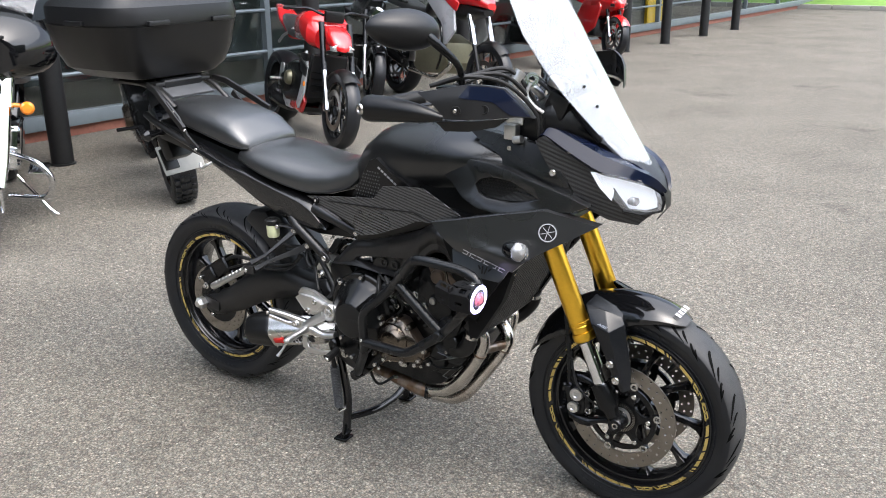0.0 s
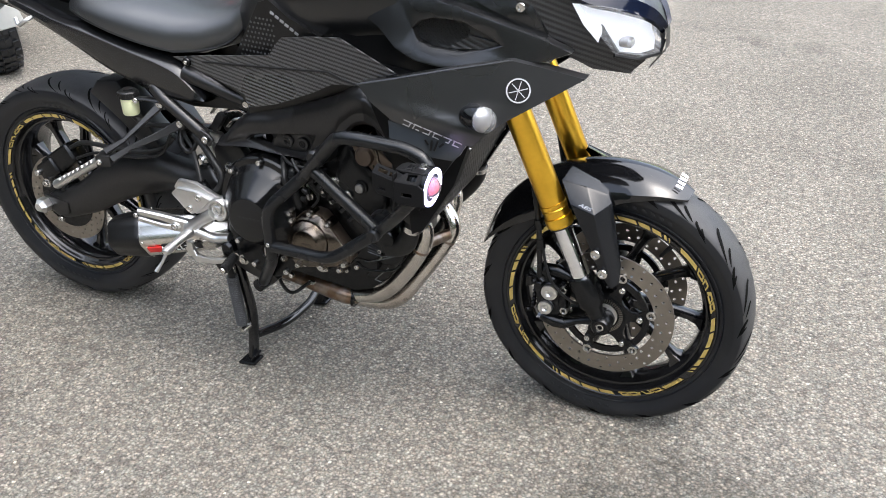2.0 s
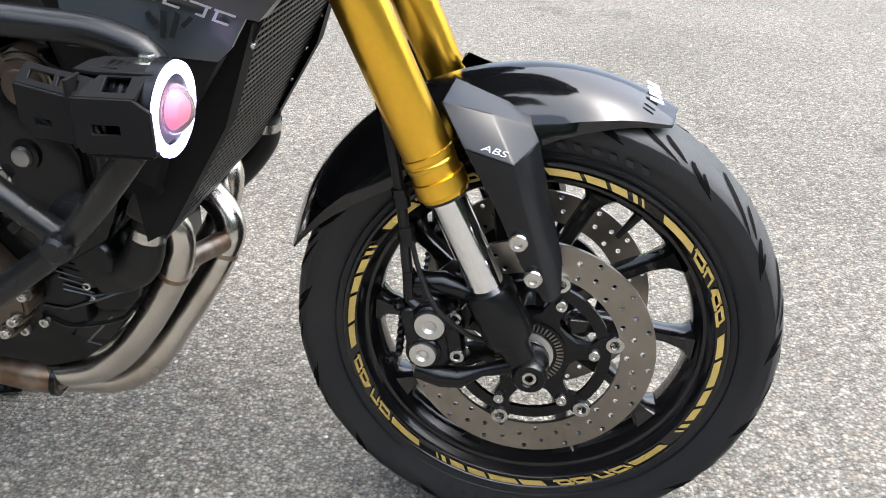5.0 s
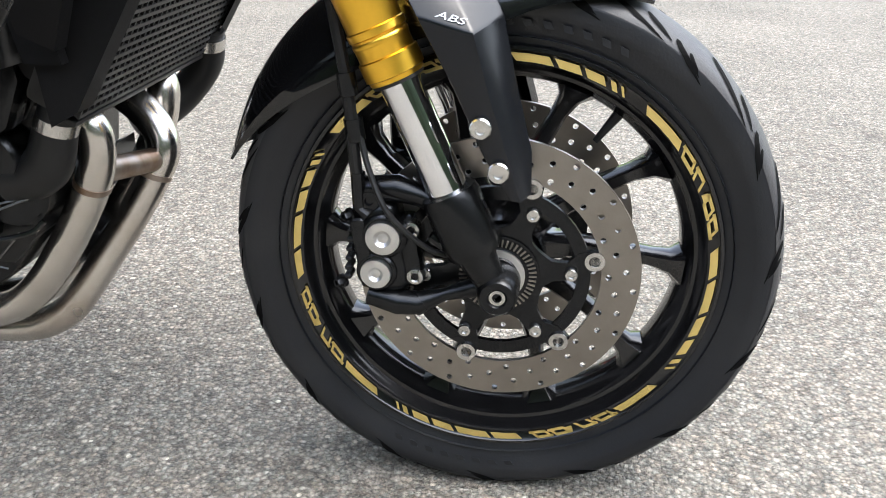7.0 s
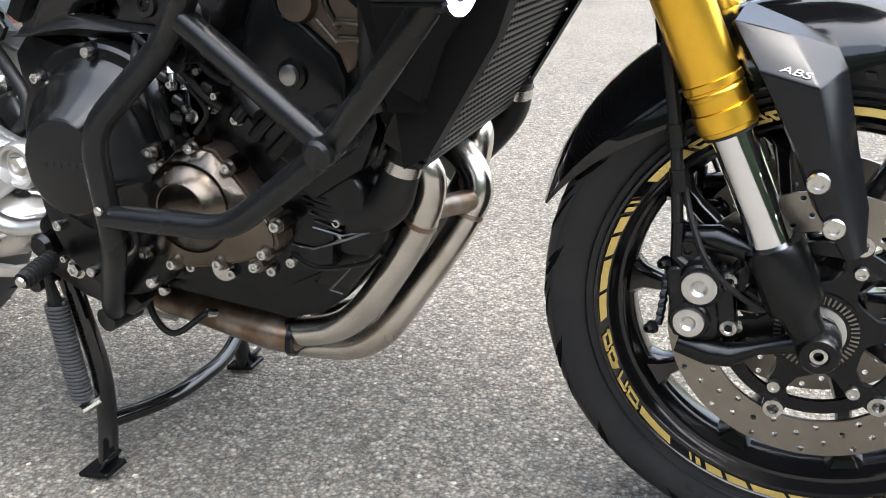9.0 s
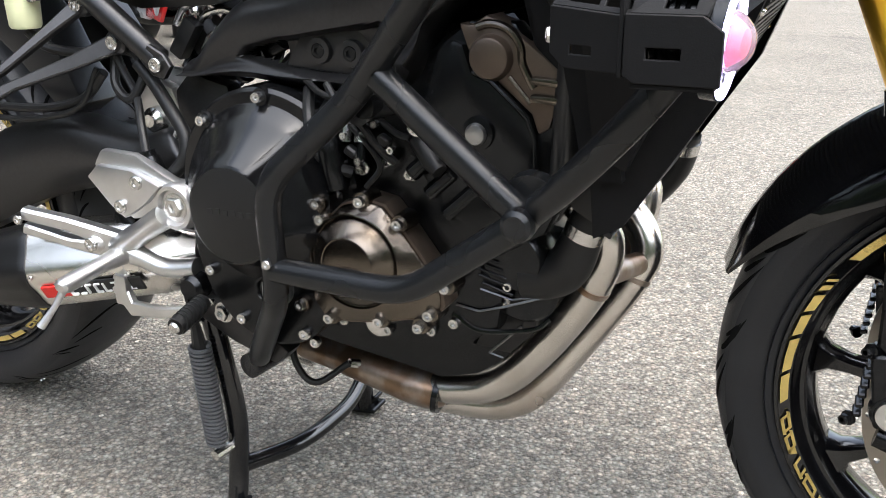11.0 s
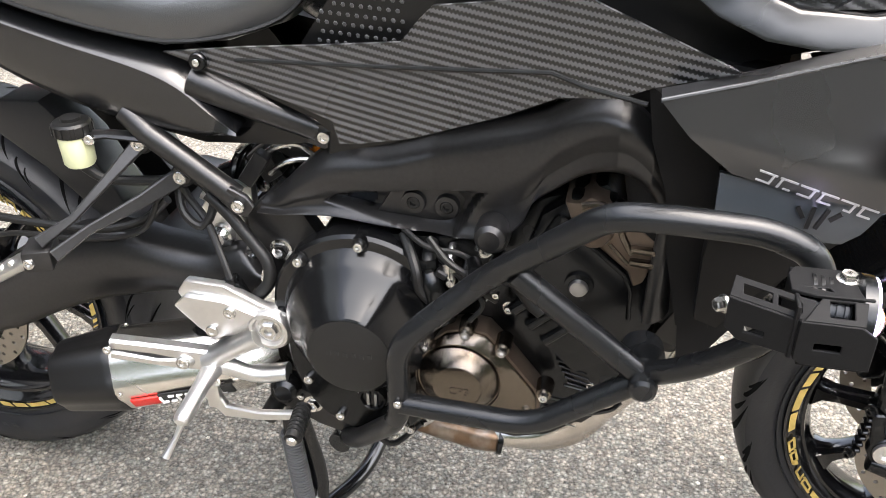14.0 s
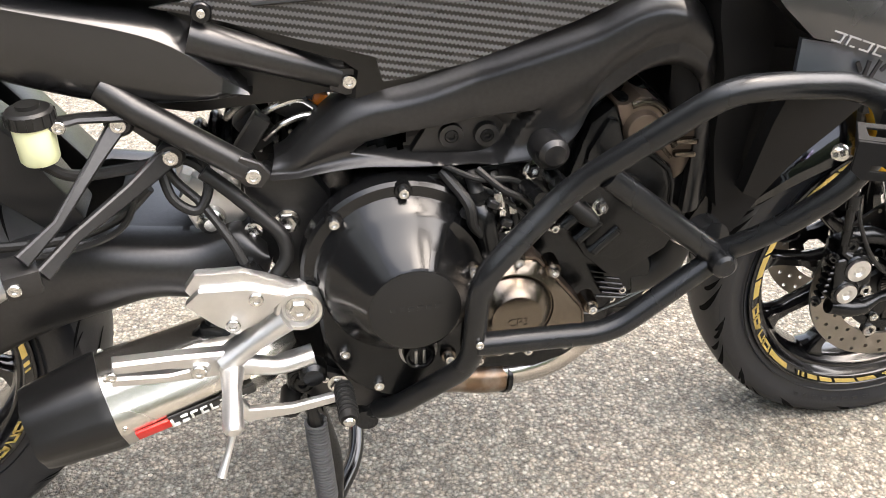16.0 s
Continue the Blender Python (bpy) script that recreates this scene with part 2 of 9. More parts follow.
RIM_BLACK = mat("gloss_black_rim", (0.005, 0.005, 0.0055), 0.14, spec=0.6, var=0.15)
GOLD = mat("gold_anodised", (0.95, 0.56, 0.06), 0.29, metal=1.0, var=0.08, scale=120, rvar=0.05)
GOLD_DECAL = mat("gold_rim_tape", (0.72, 0.55, 0.19), 0.3, metal=0.8, var=0.12, scale=90)
CHROME = mat("polished_chrome", (0.86, 0.87, 0.89), 0.08, metal=1.0, var=0.04, rvar=0.04)
STEEL = mat("zinc_bolt_steel", (0.60, 0.59, 0.57), 0.24, metal=1.0, var=0.15)
ALLOY = mat("cast_alloy", (0.64, 0.635, 0.625), 0.37, metal=1.0, var=0.08, scale=80, bump=0.1, bump_scale=500)
DISC = mat("brake_disc_steel", (0.30, 0.275, 0.245), 0.34, metal=1.0, var=0.15, scale=50, bump=0.1, bump_scale=300)
EXHAUST = mat("heat_stained_stainless", (0.62, 0.59, 0.55), 0.24, metal=1.0, var=0.15, scale=25, second=(0.48, 0.43, 0.38), mix_scale=9, mix_at=0.64, rvar=0.08)
EXHAUST_BROWN = mat("scorched_pipe", (0.22, 0.145, 0.095), 0.38, metal=0.9, var=0.3, scale=40, second=(0.36, 0.31, 0.27), mix_scale=25)
BRUSHED = mat("brushed_titanium", (0.73, 0.70, 0.655), 0.27, metal=1.0, var=0.12, scale=25)
BRONZE = mat("bronze_magnesium_cover", (0.140, 0.120, 0.099), 0.25, metal=1.0, var=0.1, scale=200, bump=0.08, bump_scale=900)
BRONZE_DARK = mat("bronze_darker_tone", (0.115, 0.088, 0.068), 0.36, metal=0.7, spec=0.5, var=0.2, scale=90, bump=0.12, bump_scale=800, rvar=0.07)
PLUG_STEEL = mat("dull_plug_steel", (0.34, 0.34, 0.34), 0.34, metal=1.0, var=0.2)
SEAT = mat("seat_vinyl", (0.018, 0.0188, 0.020), 0.31, coat=0.45, spec=1.0, var=0.15, scale=250, bump=0.25, bump_scale=1100, rvar=0.05)
STUD_RUBBER = mat("knee_stud_rubber", (0.055, 0.056, 0.058), 0.30, spec=0.7, var=0.2)
CARBON = carbon_material("carbon_twill", 38, 0.0029, (0.003, 0.003, 0.0034), (0.074, 0.075, 0.078), 0.30)
CARBON_FINE = carbon_material("carbon_fine_ribs", 22, 0.0034, (0.005, 0.005, 0.0055), (0.027, 0.0275, 0.029), 0.38)
# the milk share puts white sky reflection into the clear plastic
SCREEN = glass_material("whitened_clear_screen", (0.86, 0.90, 0.94), 0.03, 0.22)
LENS = glass_material("clear_lens", (0.95, 0.96, 0.98), 0.03, 0.10, 1.12)
RED_LENS = glass_material("rose_projector_lens", (0.95, 0.66, 0.72), 0.04, 0.16, 1.25)
HEAD_LENS = glass_material("headlamp_lens", (0.96, 0.97, 1.0), 0.04, 0.15, 1.2)
LAMP_GLOW = glow_material("day_lamp_glow", (0.80, 0.83, 0.88), 0.13)
REFLECTOR = mat("lamp_reflector", (0.66, 0.66, 0.68), 0.25, metal=0.7)
FLUID = mat("reservoir_plastic", (0.66, 0.68, 0.42), 0.35, var=0.1, spec=0.5)
RED_DECAL = mat("red_decal", (0.62, 0.02, 0.015), 0.35)
WHITE_DECAL = mat("white_decal", (0.80, 0.80, 0.80), 0.35)
SILVER_DECAL = mat("silver_decal", (0.42, 0.43, 0.45), 0.3, metal=0.6)
EMBLEM = mat("emblem_silver", (0.62, 0.63, 0.65), 0.25, metal=0.35)
TAIL_PAINT = mat("satin_tail_paint", (0.007, 0.0072, 0.0078), 0.25, spec=0.72, var=0.12, scale=300, bump=0.02, bump_scale=900, rvar=0.05)
GREY_DECAL = mat("graphite_decal", (0.036, 0.043, 0.050), 0.34, coat=0.2)
RING_GLOW = glow_material("lamp_ring_glow", (0.62, 0.56, 1.0), 3.2)
RED_GLOW = glow_material("lamp_core", (0.62, 0.12, 0.20), 0.10)
RED_PAINT = mat("red_paint", (0.55, 0.012, 0.015), 0.22, coat=1.0, var=0.08)
WHITE_GREY = mat("pale_grey_paint", (0.42, 0.43, 0.45), 0.3, coat=0.6)
AMBER = mat("amber_lens", (0.85, 0.25, 0.02), 0.2, coat=0.6)
YELLOW = mat("yellow_panel", (0.85, 0.52, 0.02), 0.5, var=0.05)
PLATE_YELLOW = mat("yellow_plate", (0.75, 0.68, 0.05), 0.4)
PLATE_WHITE = mat("pale_plate", (0.40, 0.39, 0.35), 0.5)
POST = mat("black_post_paint", (0.008, 0.008, 0.0085), 0.6, spec=0.3, var=0.2, scale=30, bump=0.1)
FRAME_GREY = mat("grey_window_frame", (0.16, 0.19, 0.21), 0.4, metal=0.3, var=0.1, scale=10)
SHOP_GLASS = glass_material("shop_glass", (0.75, 0.82, 0.82), 0.0)
# the unlit room's dimness is put into these dark colours
INNER_DARK = mat("showroom_painted_dim", (0.05, 0.06, 0.06), 0.8, var=0.4, scale=2, second=(0.12, 0.13, 0.13), mix_scale=0.7)
BRICK = mat("red_brick", (0.25, 0.10, 0.07), 0.85, var=0.3, scale=30, bump=0.4)
KERB = mat("kerb_concrete", (0.30, 0.29, 0.27), 0.85, var=0.2, scale=15, bump=0.3)
GRASS = mat("grass_ground", (0.13, 0.26, 0.035), 0.9, var=0.4, scale=6, second=(0.20, 0.30, 0.05), mix_scale=0.6)
OLIVE = mat("olive_engine", (0.20, 0.19, 0.13), 0.4, metal=0.6)
FOLIAGE = mat("dark_foliage", (0.035, 0.055, 0.018), 0.8, var=0.5, scale=3, second=(0.015, 0.025, 0.010), mix_scale=0.5, bump=0.6, bump_scale=6)
SPRING_GREY = mat("spring_grey_paint", (0.06, 0.062, 0.066), 0.4, var=0.2)


# ---- mesh helpers ----
def mesh_of(name, bm, material, angle=35):
    bmesh.ops.recalc_face_normals(bm, faces=bm.faces)
    me = bpy.data.meshes.new(name)
    bm.to_mesh(me)
    bm.free()
    me.polygons.foreach_set("use_smooth", [True] * len(me.polygons))
    me.set_sharp_from_angle(angle=radians(angle))
    me.materials.append(material)
    return me


def part(name, bm, material, parent=None, label="", angle=35):
    ob = new(name, mesh_of(name, bm, material, angle))
    if parent:
        ob.parent = parent
    return tagged(ob, label)


def thing(name, label, category, group="", at=(0, 0, 0)):
    ob = new(name)
    ob.empty_display_size = 0.1
    ob.location = at
    return tagged(ob, label, category, group)


def moved(bm, m):
    bmesh.ops.transform(bm, matrix=m, verts=bm.verts)
    return bm


def joined(*bms):
    out = bms[0]
    for b in bms[1:]:
        me = bpy.data.meshes.new("tmp")
        b.to_mesh(me)
        b.free()
        out.from_mesh(me)
        bpy.data.meshes.remove(me)
    return out


def flipped(bm):
    """A mirror image in the bike's middle plane."""
    b = bm.copy()
    bmesh.ops.scale(b, vec=(1, -1, 1), verts=b.verts)
    bmesh.ops.reverse_faces(b, faces=b.faces)
    return b


def skin(rings, closed=True, caps=True, wrap=False):
    bm = bmesh.new()
    vs = [[bm.verts.new(p) for p in r] for r in rings]
    n = len(rings[0])
    m = len(rings)
    for i in range(m if wrap else m - 1):
        a, b = vs[i], vs[(i + 1) % m]
        for j in range(n if closed else n - 1):
            k = (j + 1) % n
            try:
                bm.faces.new((a[j], a[k], b[k], b[j]))
            except ValueError:
                pass
    if caps and closed and not wrap:
        for r in (vs[0], vs[-1]):
            try:
                bm.faces.new(r)
            except ValueError:
                pass
    bmesh.ops.remove_doubles(bm, verts=bm.verts, dist=1e-6)
    return bm


def bend(pts, rad, steps=6):
    """A polyline with its corners rounded."""
    pts = [Vector(p) for p in pts]
    out = [pts[0]]
    for a, b, c in zip(pts, pts[1:], pts[2:]):
        d1, d2 = (a - b), (c - b)
        r = min(rad, d1.length * 0.48, d2.length * 0.48)
        p, q = b + d1.normalized() * r, b + d2.normalized() * r
        for i in range(steps + 1):
            t = i / steps
            out.append(p * (1 - t) ** 2 + b * 2 * t * (1 - t) + q * t * t)
    return out + [pts[-1]]


def flow(pts, steps=6):
    """A smooth curve through points (Catmull-Rom)."""
    pts = [Vector(p) for p in pts]
    ext = [pts[0] * 2 - pts[1]] + pts + [pts[-1] * 2 - pts[-2]]
    out = []
    for a, b, c, d in zip(ext, ext[1:], ext[2:], ext[3:]):
        for i in range(steps):
            t = i / steps
            out.append(0.5 * (2 * b + (c - a) * t + (2 * a - 5 * b + 4 * c - d) * t * t + (3 * b - a - 3 * c + d) * t ** 3))
    return out + [pts[-1]]


def tube(path, r, seg=12, caps=True, flat=1.0):
    """A round bar along a path; r a number or one per point."""
    path = [Vector(p) for p in path]
    n = len(path)
    rr = r if isinstance(r, (list, tuple)) else [r] * n
    if len(rr) != n:
        at = [i / (n - 1) * (len(rr) - 1) for i in range(n)]
        rr = [rr[int(a)] + (rr[min(int(a) + 1, len(rr) - 1)] - rr[int(a)]) * (a - int(a)) for a in at]
    up = None
    rings = []
    for i, p in enumerate(path):
        d = (path[min(i + 1, n - 1)] - path[max(i - 1, 0)]).normalized()
        if up is None:
            up = Vector((0, 0, 1)) if abs(d.z) < 0.9 else Vector((1, 0, 0))
        side = d.cross(up).normalized()
        up = side.cross(d).normalized()
        rings.append([p + side * math.cos(a) * rr[i] + up * math.sin(a) * rr[i] * flat for a in (2 * math.pi * k / seg for k in range(seg))])
    return skin(rings, True, caps)


def turned(profile, centre=(0, 0, 0), axis=(0, 1, 0), seg=40, closed=False):
    """A body of revolution: profile of (radius, distance along the axis)."""
    q = Vector((0, 0, 1)).rotation_difference(Vector(axis))
    rings = []
    for k in range(seg):
        a = 2 * math.pi * k / seg
        rings.append([q @ Vector((r * math.cos(a), r * math.sin(a), h)) + Vector(centre) for r, h in profile])
    bm = skin(rings, closed, False, True)
    return bm


def slab(outline, y0, y1, bevel=0.003, segs=2, holes=()):
    """A plate from an outline of (x, z), between two sideways places, its rims rounded."""
    bm = bmesh.new()
    edges = []
    for loop in (outline, *holes):
        vs = [bm.verts.new((x, y0, z)) for x, z in loop]
        edges += [bm.edges.new((a, b)) for a, b in zip(vs, vs[1:] + vs[:1])]
    if holes:
        bmesh.ops.triangle_fill(bm, edges=edges, use_beauty=True)
    else:
        bm.faces.new(bm.verts)
    res = bmesh.ops.extrude_face_region(bm, geom=bm.faces[:])
    bmesh.ops.translate(bm, vec=(0, y1 - y0, 0), verts=[v for v in res["geom"] if isinstance(v, bmesh.types.BMVert)])
    bmesh.ops.recalc_face_normals(bm, faces=bm.faces)
    if bevel:
        es = [e for e in bm.edges if len(e.link_faces) == 2 and e.calc_face_angle(0) > 0.6]
        bmesh.ops.bevel(bm, geom=es, offset=bevel, segments=segs, affect="EDGES", profile=0.6, clamp_overlap=True)
    return bm


def shell(outline, fy, thick=0.004, cuts=3, rim=0.006, smooth=True):
    """A curved side panel: an outline of (x, z), its sideways place given by fy(x, z), rim turned inwards."""
    pts = [Vector((p.x, 0, p.z)) for p in flow([(x, 0, z) for x, z in outline] + [(outline[0][0], 0, outline[0][1])], 4)[:-1]] if smooth else [Vector((x, 0, z)) for x, z in outline]
    bm = bmesh.new()
    vs = [bm.verts.new(p) for p in pts]
    bmesh.ops.triangle_fill(bm, edges=[bm.edges.new((a, b)) for a, b in zip(vs, vs[1:] + vs[:1])], use_beauty=True)
    if cuts:
        bmesh.ops.subdivide_edges(bm, edges=bm.edges[:], cuts=cuts, use_grid_fill=True)
        bmesh.ops.triangulate(bm, faces=bm.faces[:])
    rimv = {v for e in bm.edges if e.is_boundary for v in e.verts}
    for v in bm.verts:
        v.co.y = fy(v.co.x, v.co.z)
    inward = 1 if fy(pts[0].x, pts[0].z) < 0 else -1
    res = bmesh.ops.extrude_edge_only(bm, edges=[e for e in bm.edges if e.is_boundary])
    nv = [v for v in res["geom"] if isinstance(v, bmesh.types.BMVert)]
    bmesh.ops.translate(bm, vec=(0, inward * max(thick, rim), 0), verts=nv)
    return bm


def box(cx, cy, cz, sx, sy, sz, bevel=0.004, segs=2, turn=None):
    bm = bmesh.new()
    bmesh.ops.create_cube(bm, size=1, matrix=Matrix.Diagonal((sx, sy, sz, 1)))
    if bevel:
        bmesh.ops.bevel(bm, geom=bm.edges[:], offset=min(bevel, 0.45 * min(sx, sy, sz)), segments=segs, affect="EDGES", profile=0.6)
    m = Matrix.Translation((cx, cy, cz))
    return moved(bm, m @ turn.to_4x4() if turn is not None else m)


def oval(cx, zc, hy, hz, n=24, power=2.6, yc=0.0, low=None):
    """A cross-section in the y-z plane; low: another half height below the middle."""
    pts = []
    for k in range(n):
        a = 2 * math.pi * k / n
        c, s = math.cos(a), math.sin(a)
        h = hz if s >= 0 or low is None else low
        pts.append(Vector((cx, yc + hy * math.copysign(abs(c) ** (2 / power), c), zc + h * math.copysign(abs(s) ** (2 / power), s))))
    return pts


def bolt_mesh(r, h, hexagon=False):
    """A cap screw along -y with a socket, or a flanged hexagon head."""
    seg = 6 if hexagon else 14
    bm = turned([(r, 0.0), (r, -h * 0.75), (r * 0.88, -h), (r * 0.5, -h), (r * 0.45, -h * 0.5), (0.0001, -h * 0.5)], seg=seg)
    if hexagon:
        bm = joined(bm, turned([(r * 1.35, 0.001), (r * 1.35, -h * 0.2), (r * 0.8, -h * 0.3)], seg=16))
    return mesh_of("bolt", bm, STEEL, 30)


def ribbon(top, bottom, fy, bulge, depth, n=14, steps=5, power=0.8):
    """A smooth bulging panel between two edges of (x, z), its rims turned inwards by depth."""
    hi, lo = flow([(x, 0, z) for x, z in top], steps), flow([(x, 0, z) for x, z in bottom], steps)
    rows = []
    for p, q in zip(hi, lo):
        row = []
        for k in range(n + 1):
            v = k / n
            c = p.lerp(q, v)
            y = fy(c.x, c.z) - bulge * max(0.0, math.sin(math.pi * v)) ** power
            if k == 0:
                row.append(Vector((c.x, fy(c.x, c.z) + depth, c.z)))
            row.append(Vector((c.x, y, c.z)))
            if k == n:
                row.append(Vector((c.x, fy(c.x, c.z) + depth, c.z)))
        rows.append(row)
    return skin(rows, False, False)


def blade(points, widths, thick, bevel=0.002):
    """A flat tapered bar along points, standing on edge (width in the x-z plane)."""
    pts = [Vector(p) for p in points]
    rings = []
    for i, p in enumerate(pts):
        d = (pts[min(i + 1, len(pts) - 1)] - pts[max(i - 1, 0)]).normalized()
        side = d.cross(Vector((0, 1, 0))).normalized()
        out = side.cross(d).normalized()
        w, t = widths[min(i, len(widths) - 1)] / 2, thick / 2
        b = min(bevel, w * 0.4, t * 0.4)
        rings.append([p + side * a * 1.0 + out * c for a, c in ((w, t - b), (w - b, t), (-w + b, t), (-w, t - b), (-w, -t + b), (-w + b, -t), (w - b, -t), (w, -t + b))])
    return skin(rings)


BOLTS = {}


def bolt(parent, at, r=0.006, h=0.006, axis=(0, -1, 0), hexagon=False, name="bolt", material=None):
    key = (round(r, 4), round(h, 4), hexagon, material)
    if key not in BOLTS:
        BOLTS[key] = bolt_mesh(r, h, hexagon)
        if material:
            BOLTS[key].materials[0] = material
    ob = new(name, BOLTS[key])
    ob.parent = parent
    q = Vector((0, -1, 0)).rotation_difference(Vector(axis))
    ob.matrix_local = Matrix.Translation(at) @ q.to_matrix().to_4x4()
    return ob


# ---- ground, building front, kerb ----
def structure(name, bm, material, label, category=""):
    return tagged(part(name, bm, material), label, category or name.split("_")[0], "", "structure")


bm = bmesh.new()
bmesh.ops.create_grid(bm, x_segments=40, y_segments=40, size=1)
for v in bm.verts:  # denser near the middle
    v.co.x, v.co.y = math.copysign(abs(v.co.x) ** 3, v.co.x) * 400, math.copysign(abs(v.co.y) ** 3, v.co.y) * 400
structure("ground", bm, ASPHALT, "coarse grey worn asphalt of a car park", "ground")

SLOPE = math.atan2(1.16, 14.26)  # the shop front runs slightly askew to the bike
FRONT = Matrix.Translation((-3.79, 0, 0)) @ Matrix.Rotation(-SLOPE, 4, "Z")  # its own y runs along the row of posts


def placed_box(cx, cy, cz, sx, sy, sz, bevel=0.004):
    return moved(box(cx, cy, cz, sx, sy, sz, bevel), FRONT)


GX = -0.95  # the glass line behind the posts
structure("wall_plinth", placed_box(GX - 0.05, 9.0, 0.045, 0.16, 44, 0.09, 0.006), BRICK, "low red brick plinth under the shop glazing", "wall")
window = thing("window_1", "long grey-framed shop window with dark interior behind", "window")
window["kind"] = "structure"
part("window_sill", placed_box(GX + 0.03, 9.0, 0.15, 0.10, 44, 0.12, 0.01), FRAME_GREY, window)
for i in range(15):
    y = -10 + i * 2.45
    part("mullion", placed_box(GX, y, 1.75, 0.09, 0.07, 3.1, 0.004), FRAME_GREY, window)
    g = part("pane", placed_box(GX - 0.02, y + 1.225, 1.75, 0.012, 2.36, 3.1, 0), SHOP_GLASS, window)
    g.visible_shadow = False
    for z in (0.52, 0.93, 1.34):
        part("glazing_bar", moved(tube([(GX + 0.035, y + 0.04, z), (GX + 0.035, y + 2.41, z)], 0.018, 8), FRONT), FRAME_GREY, window)
part("window_head", placed_box(GX, 9.0, 3.4, 0.12, 44, 0.2, 0.01), FRAME_GREY, window)
# out of view; its height is chosen to block sky and darken the ground
structure("wall_upper", placed_box(GX + 0.45, 9.0, 4.5, 1.9, 44, 3.0, 0.0), FRAME_GREY, "plain grey overhanging fascia on posts above the shop window, unseen, height added for shade", "wall")
structure("wall_inner", placed_box(GX - 3.2, 9.0, 2.1, 0.2, 44, 4.2, 0.0), INNER_DARK, "back wall of the showroom, coloured dark for its dimness", "wall")
structure("ceiling_inner", placed_box(GX - 1.7, 9.0, 3.5, 3.2, 44, 0.15, 0.0), INNER_DARK, "showroom ceiling, coloured dark for its dimness", "ceiling")
tagged(part("display_panel", placed_box(GX - 0.35, 15.2, 1.12, 0.06, 0.95, 2.2, 0.01), YELLOW), "bright yellow display panel behind the glass", "panel")

post = thing("bollard_post", "black painted round steel post standing on the asphalt", "post", "posts along the shop front")
part("shaft", turned([(0.0001, 3.0), (0.08, 3.0), (0.08, 0.02), (0.083, 0.0)], axis=(0, 0, 1), seg=24), POST, post)
part("foot_collar", turned([(0.092, 0.0), (0.092, 0.010), (0.081, 0.014)], axis=(0, 0, 1), seg=24), POST, post)
POSTS = (1.78, 4.42, 6.87, 9.15, 11.16, 12.70, 14.43, 16.08)
post.matrix_basis = FRONT @ Matrix.Translation((0, POSTS[0], 0))
for y in POSTS[1:]:
    copy_thing(post, FRONT @ Matrix.Translation((0, y, 0)))

structure("kerb", joined(*[box(-30 + i * 0.92, 23.6, 0.06, 0.91, 0.15, 0.13, 0.015) for i in range(80)]), KERB, "pale concrete kerb at the far edge of the car park", "kerb")
bm = bmesh.new()
bmesh.ops.create_grid(bm, x_segments=60, y_segments=30, size=1)
for v in bm.verts:
    y = 23.7 + (v.co.y + 1) * 20
    v.co = Vector((v.co.x * 120, y, 0.11 + max(0, y - 23.9) * 0.05 + 0.05 * noise.noise((v.co.x * 40, y * 0.5, 0))))
structure("grass_bank", bm, GRASS, "bright green mown grass bank beyond the kerb", "grass")

# unseen trees added behind the viewer, closing the car park against low skylight
rows = []
for i in range(90):
    u = i / 89
    a = radians(-200 + 215 * u)
    r = 25 + 2 * noise.noise((u * 9, 0, 0))
    row = []
    for k in range(14):
        v = k / 13
        h = 11.5 + 2.2 * noise.noise((u * 22, 3, 0)) + 1.2 * noise.noise((u * 70, 7, 0))
        bulge = 1.6 * math.sin(math.pi * v) + 0.9 * noise.noise((u * 60, v * 5, 1))
        row.append(Vector(((r - bulge) * math.cos(a) + 1, (r - bulge) * math.sin(a) * 0.9, h * v - 0.05)))
    rows.append(row)
structure("backdrop_trees", skin(rows, False, False), FOLIAGE, "dark green row of trees added out of view, closing the car park", "trees")


# ---- the motorcycle: wheels, fork, brakes ----
bike = thing("motorcycle", "black sports touring motorcycle with gold fork standing on its centre stand", "motorcycle")
FA, RA = Vector((1.432, 0, 0.297)), Vector((-0.042, 0, 0.332))
CASTER = radians(24)
STEER = Matrix.Translation(FA) @ Matrix.Rotation(radians(-1.5), 4, Vector((-math.sin(CASTER), 0, math.cos(CASTER)))) @ Matrix.Translation(-FA)


def glyph_arc(c, r, side, a0, widths, h):
    """A run of slanted open blocks round the rim, in place of lettering: two stems, a bar above and a bar below each."""
    bits, line = [], 0.0034
    for i, w in enumerate(widths):
        e = a0 - w * 0.84
        if w < 0.06:
            bits.append(arc_patch(c, r - line, r + line, side, a0, e))
        else:
            stem = min(line / r, w * 0.3)
            for b0, b1 in ((a0, a0 - stem), (e + stem, e)):
                bits.append(arc_patch(c, r - h / 2, r + h / 2, side, b0, b1, 0.14))
            bits.append(arc_patch(c, r + h / 2 - line, r + h / 2, side, a0 + 0.04, e + 0.04))
            if i != 1:
                bits.append(arc_patch(c, r - h / 2, r - h / 2 + line, side, a0, e))
        a0 -= w
    return joined(*bits)


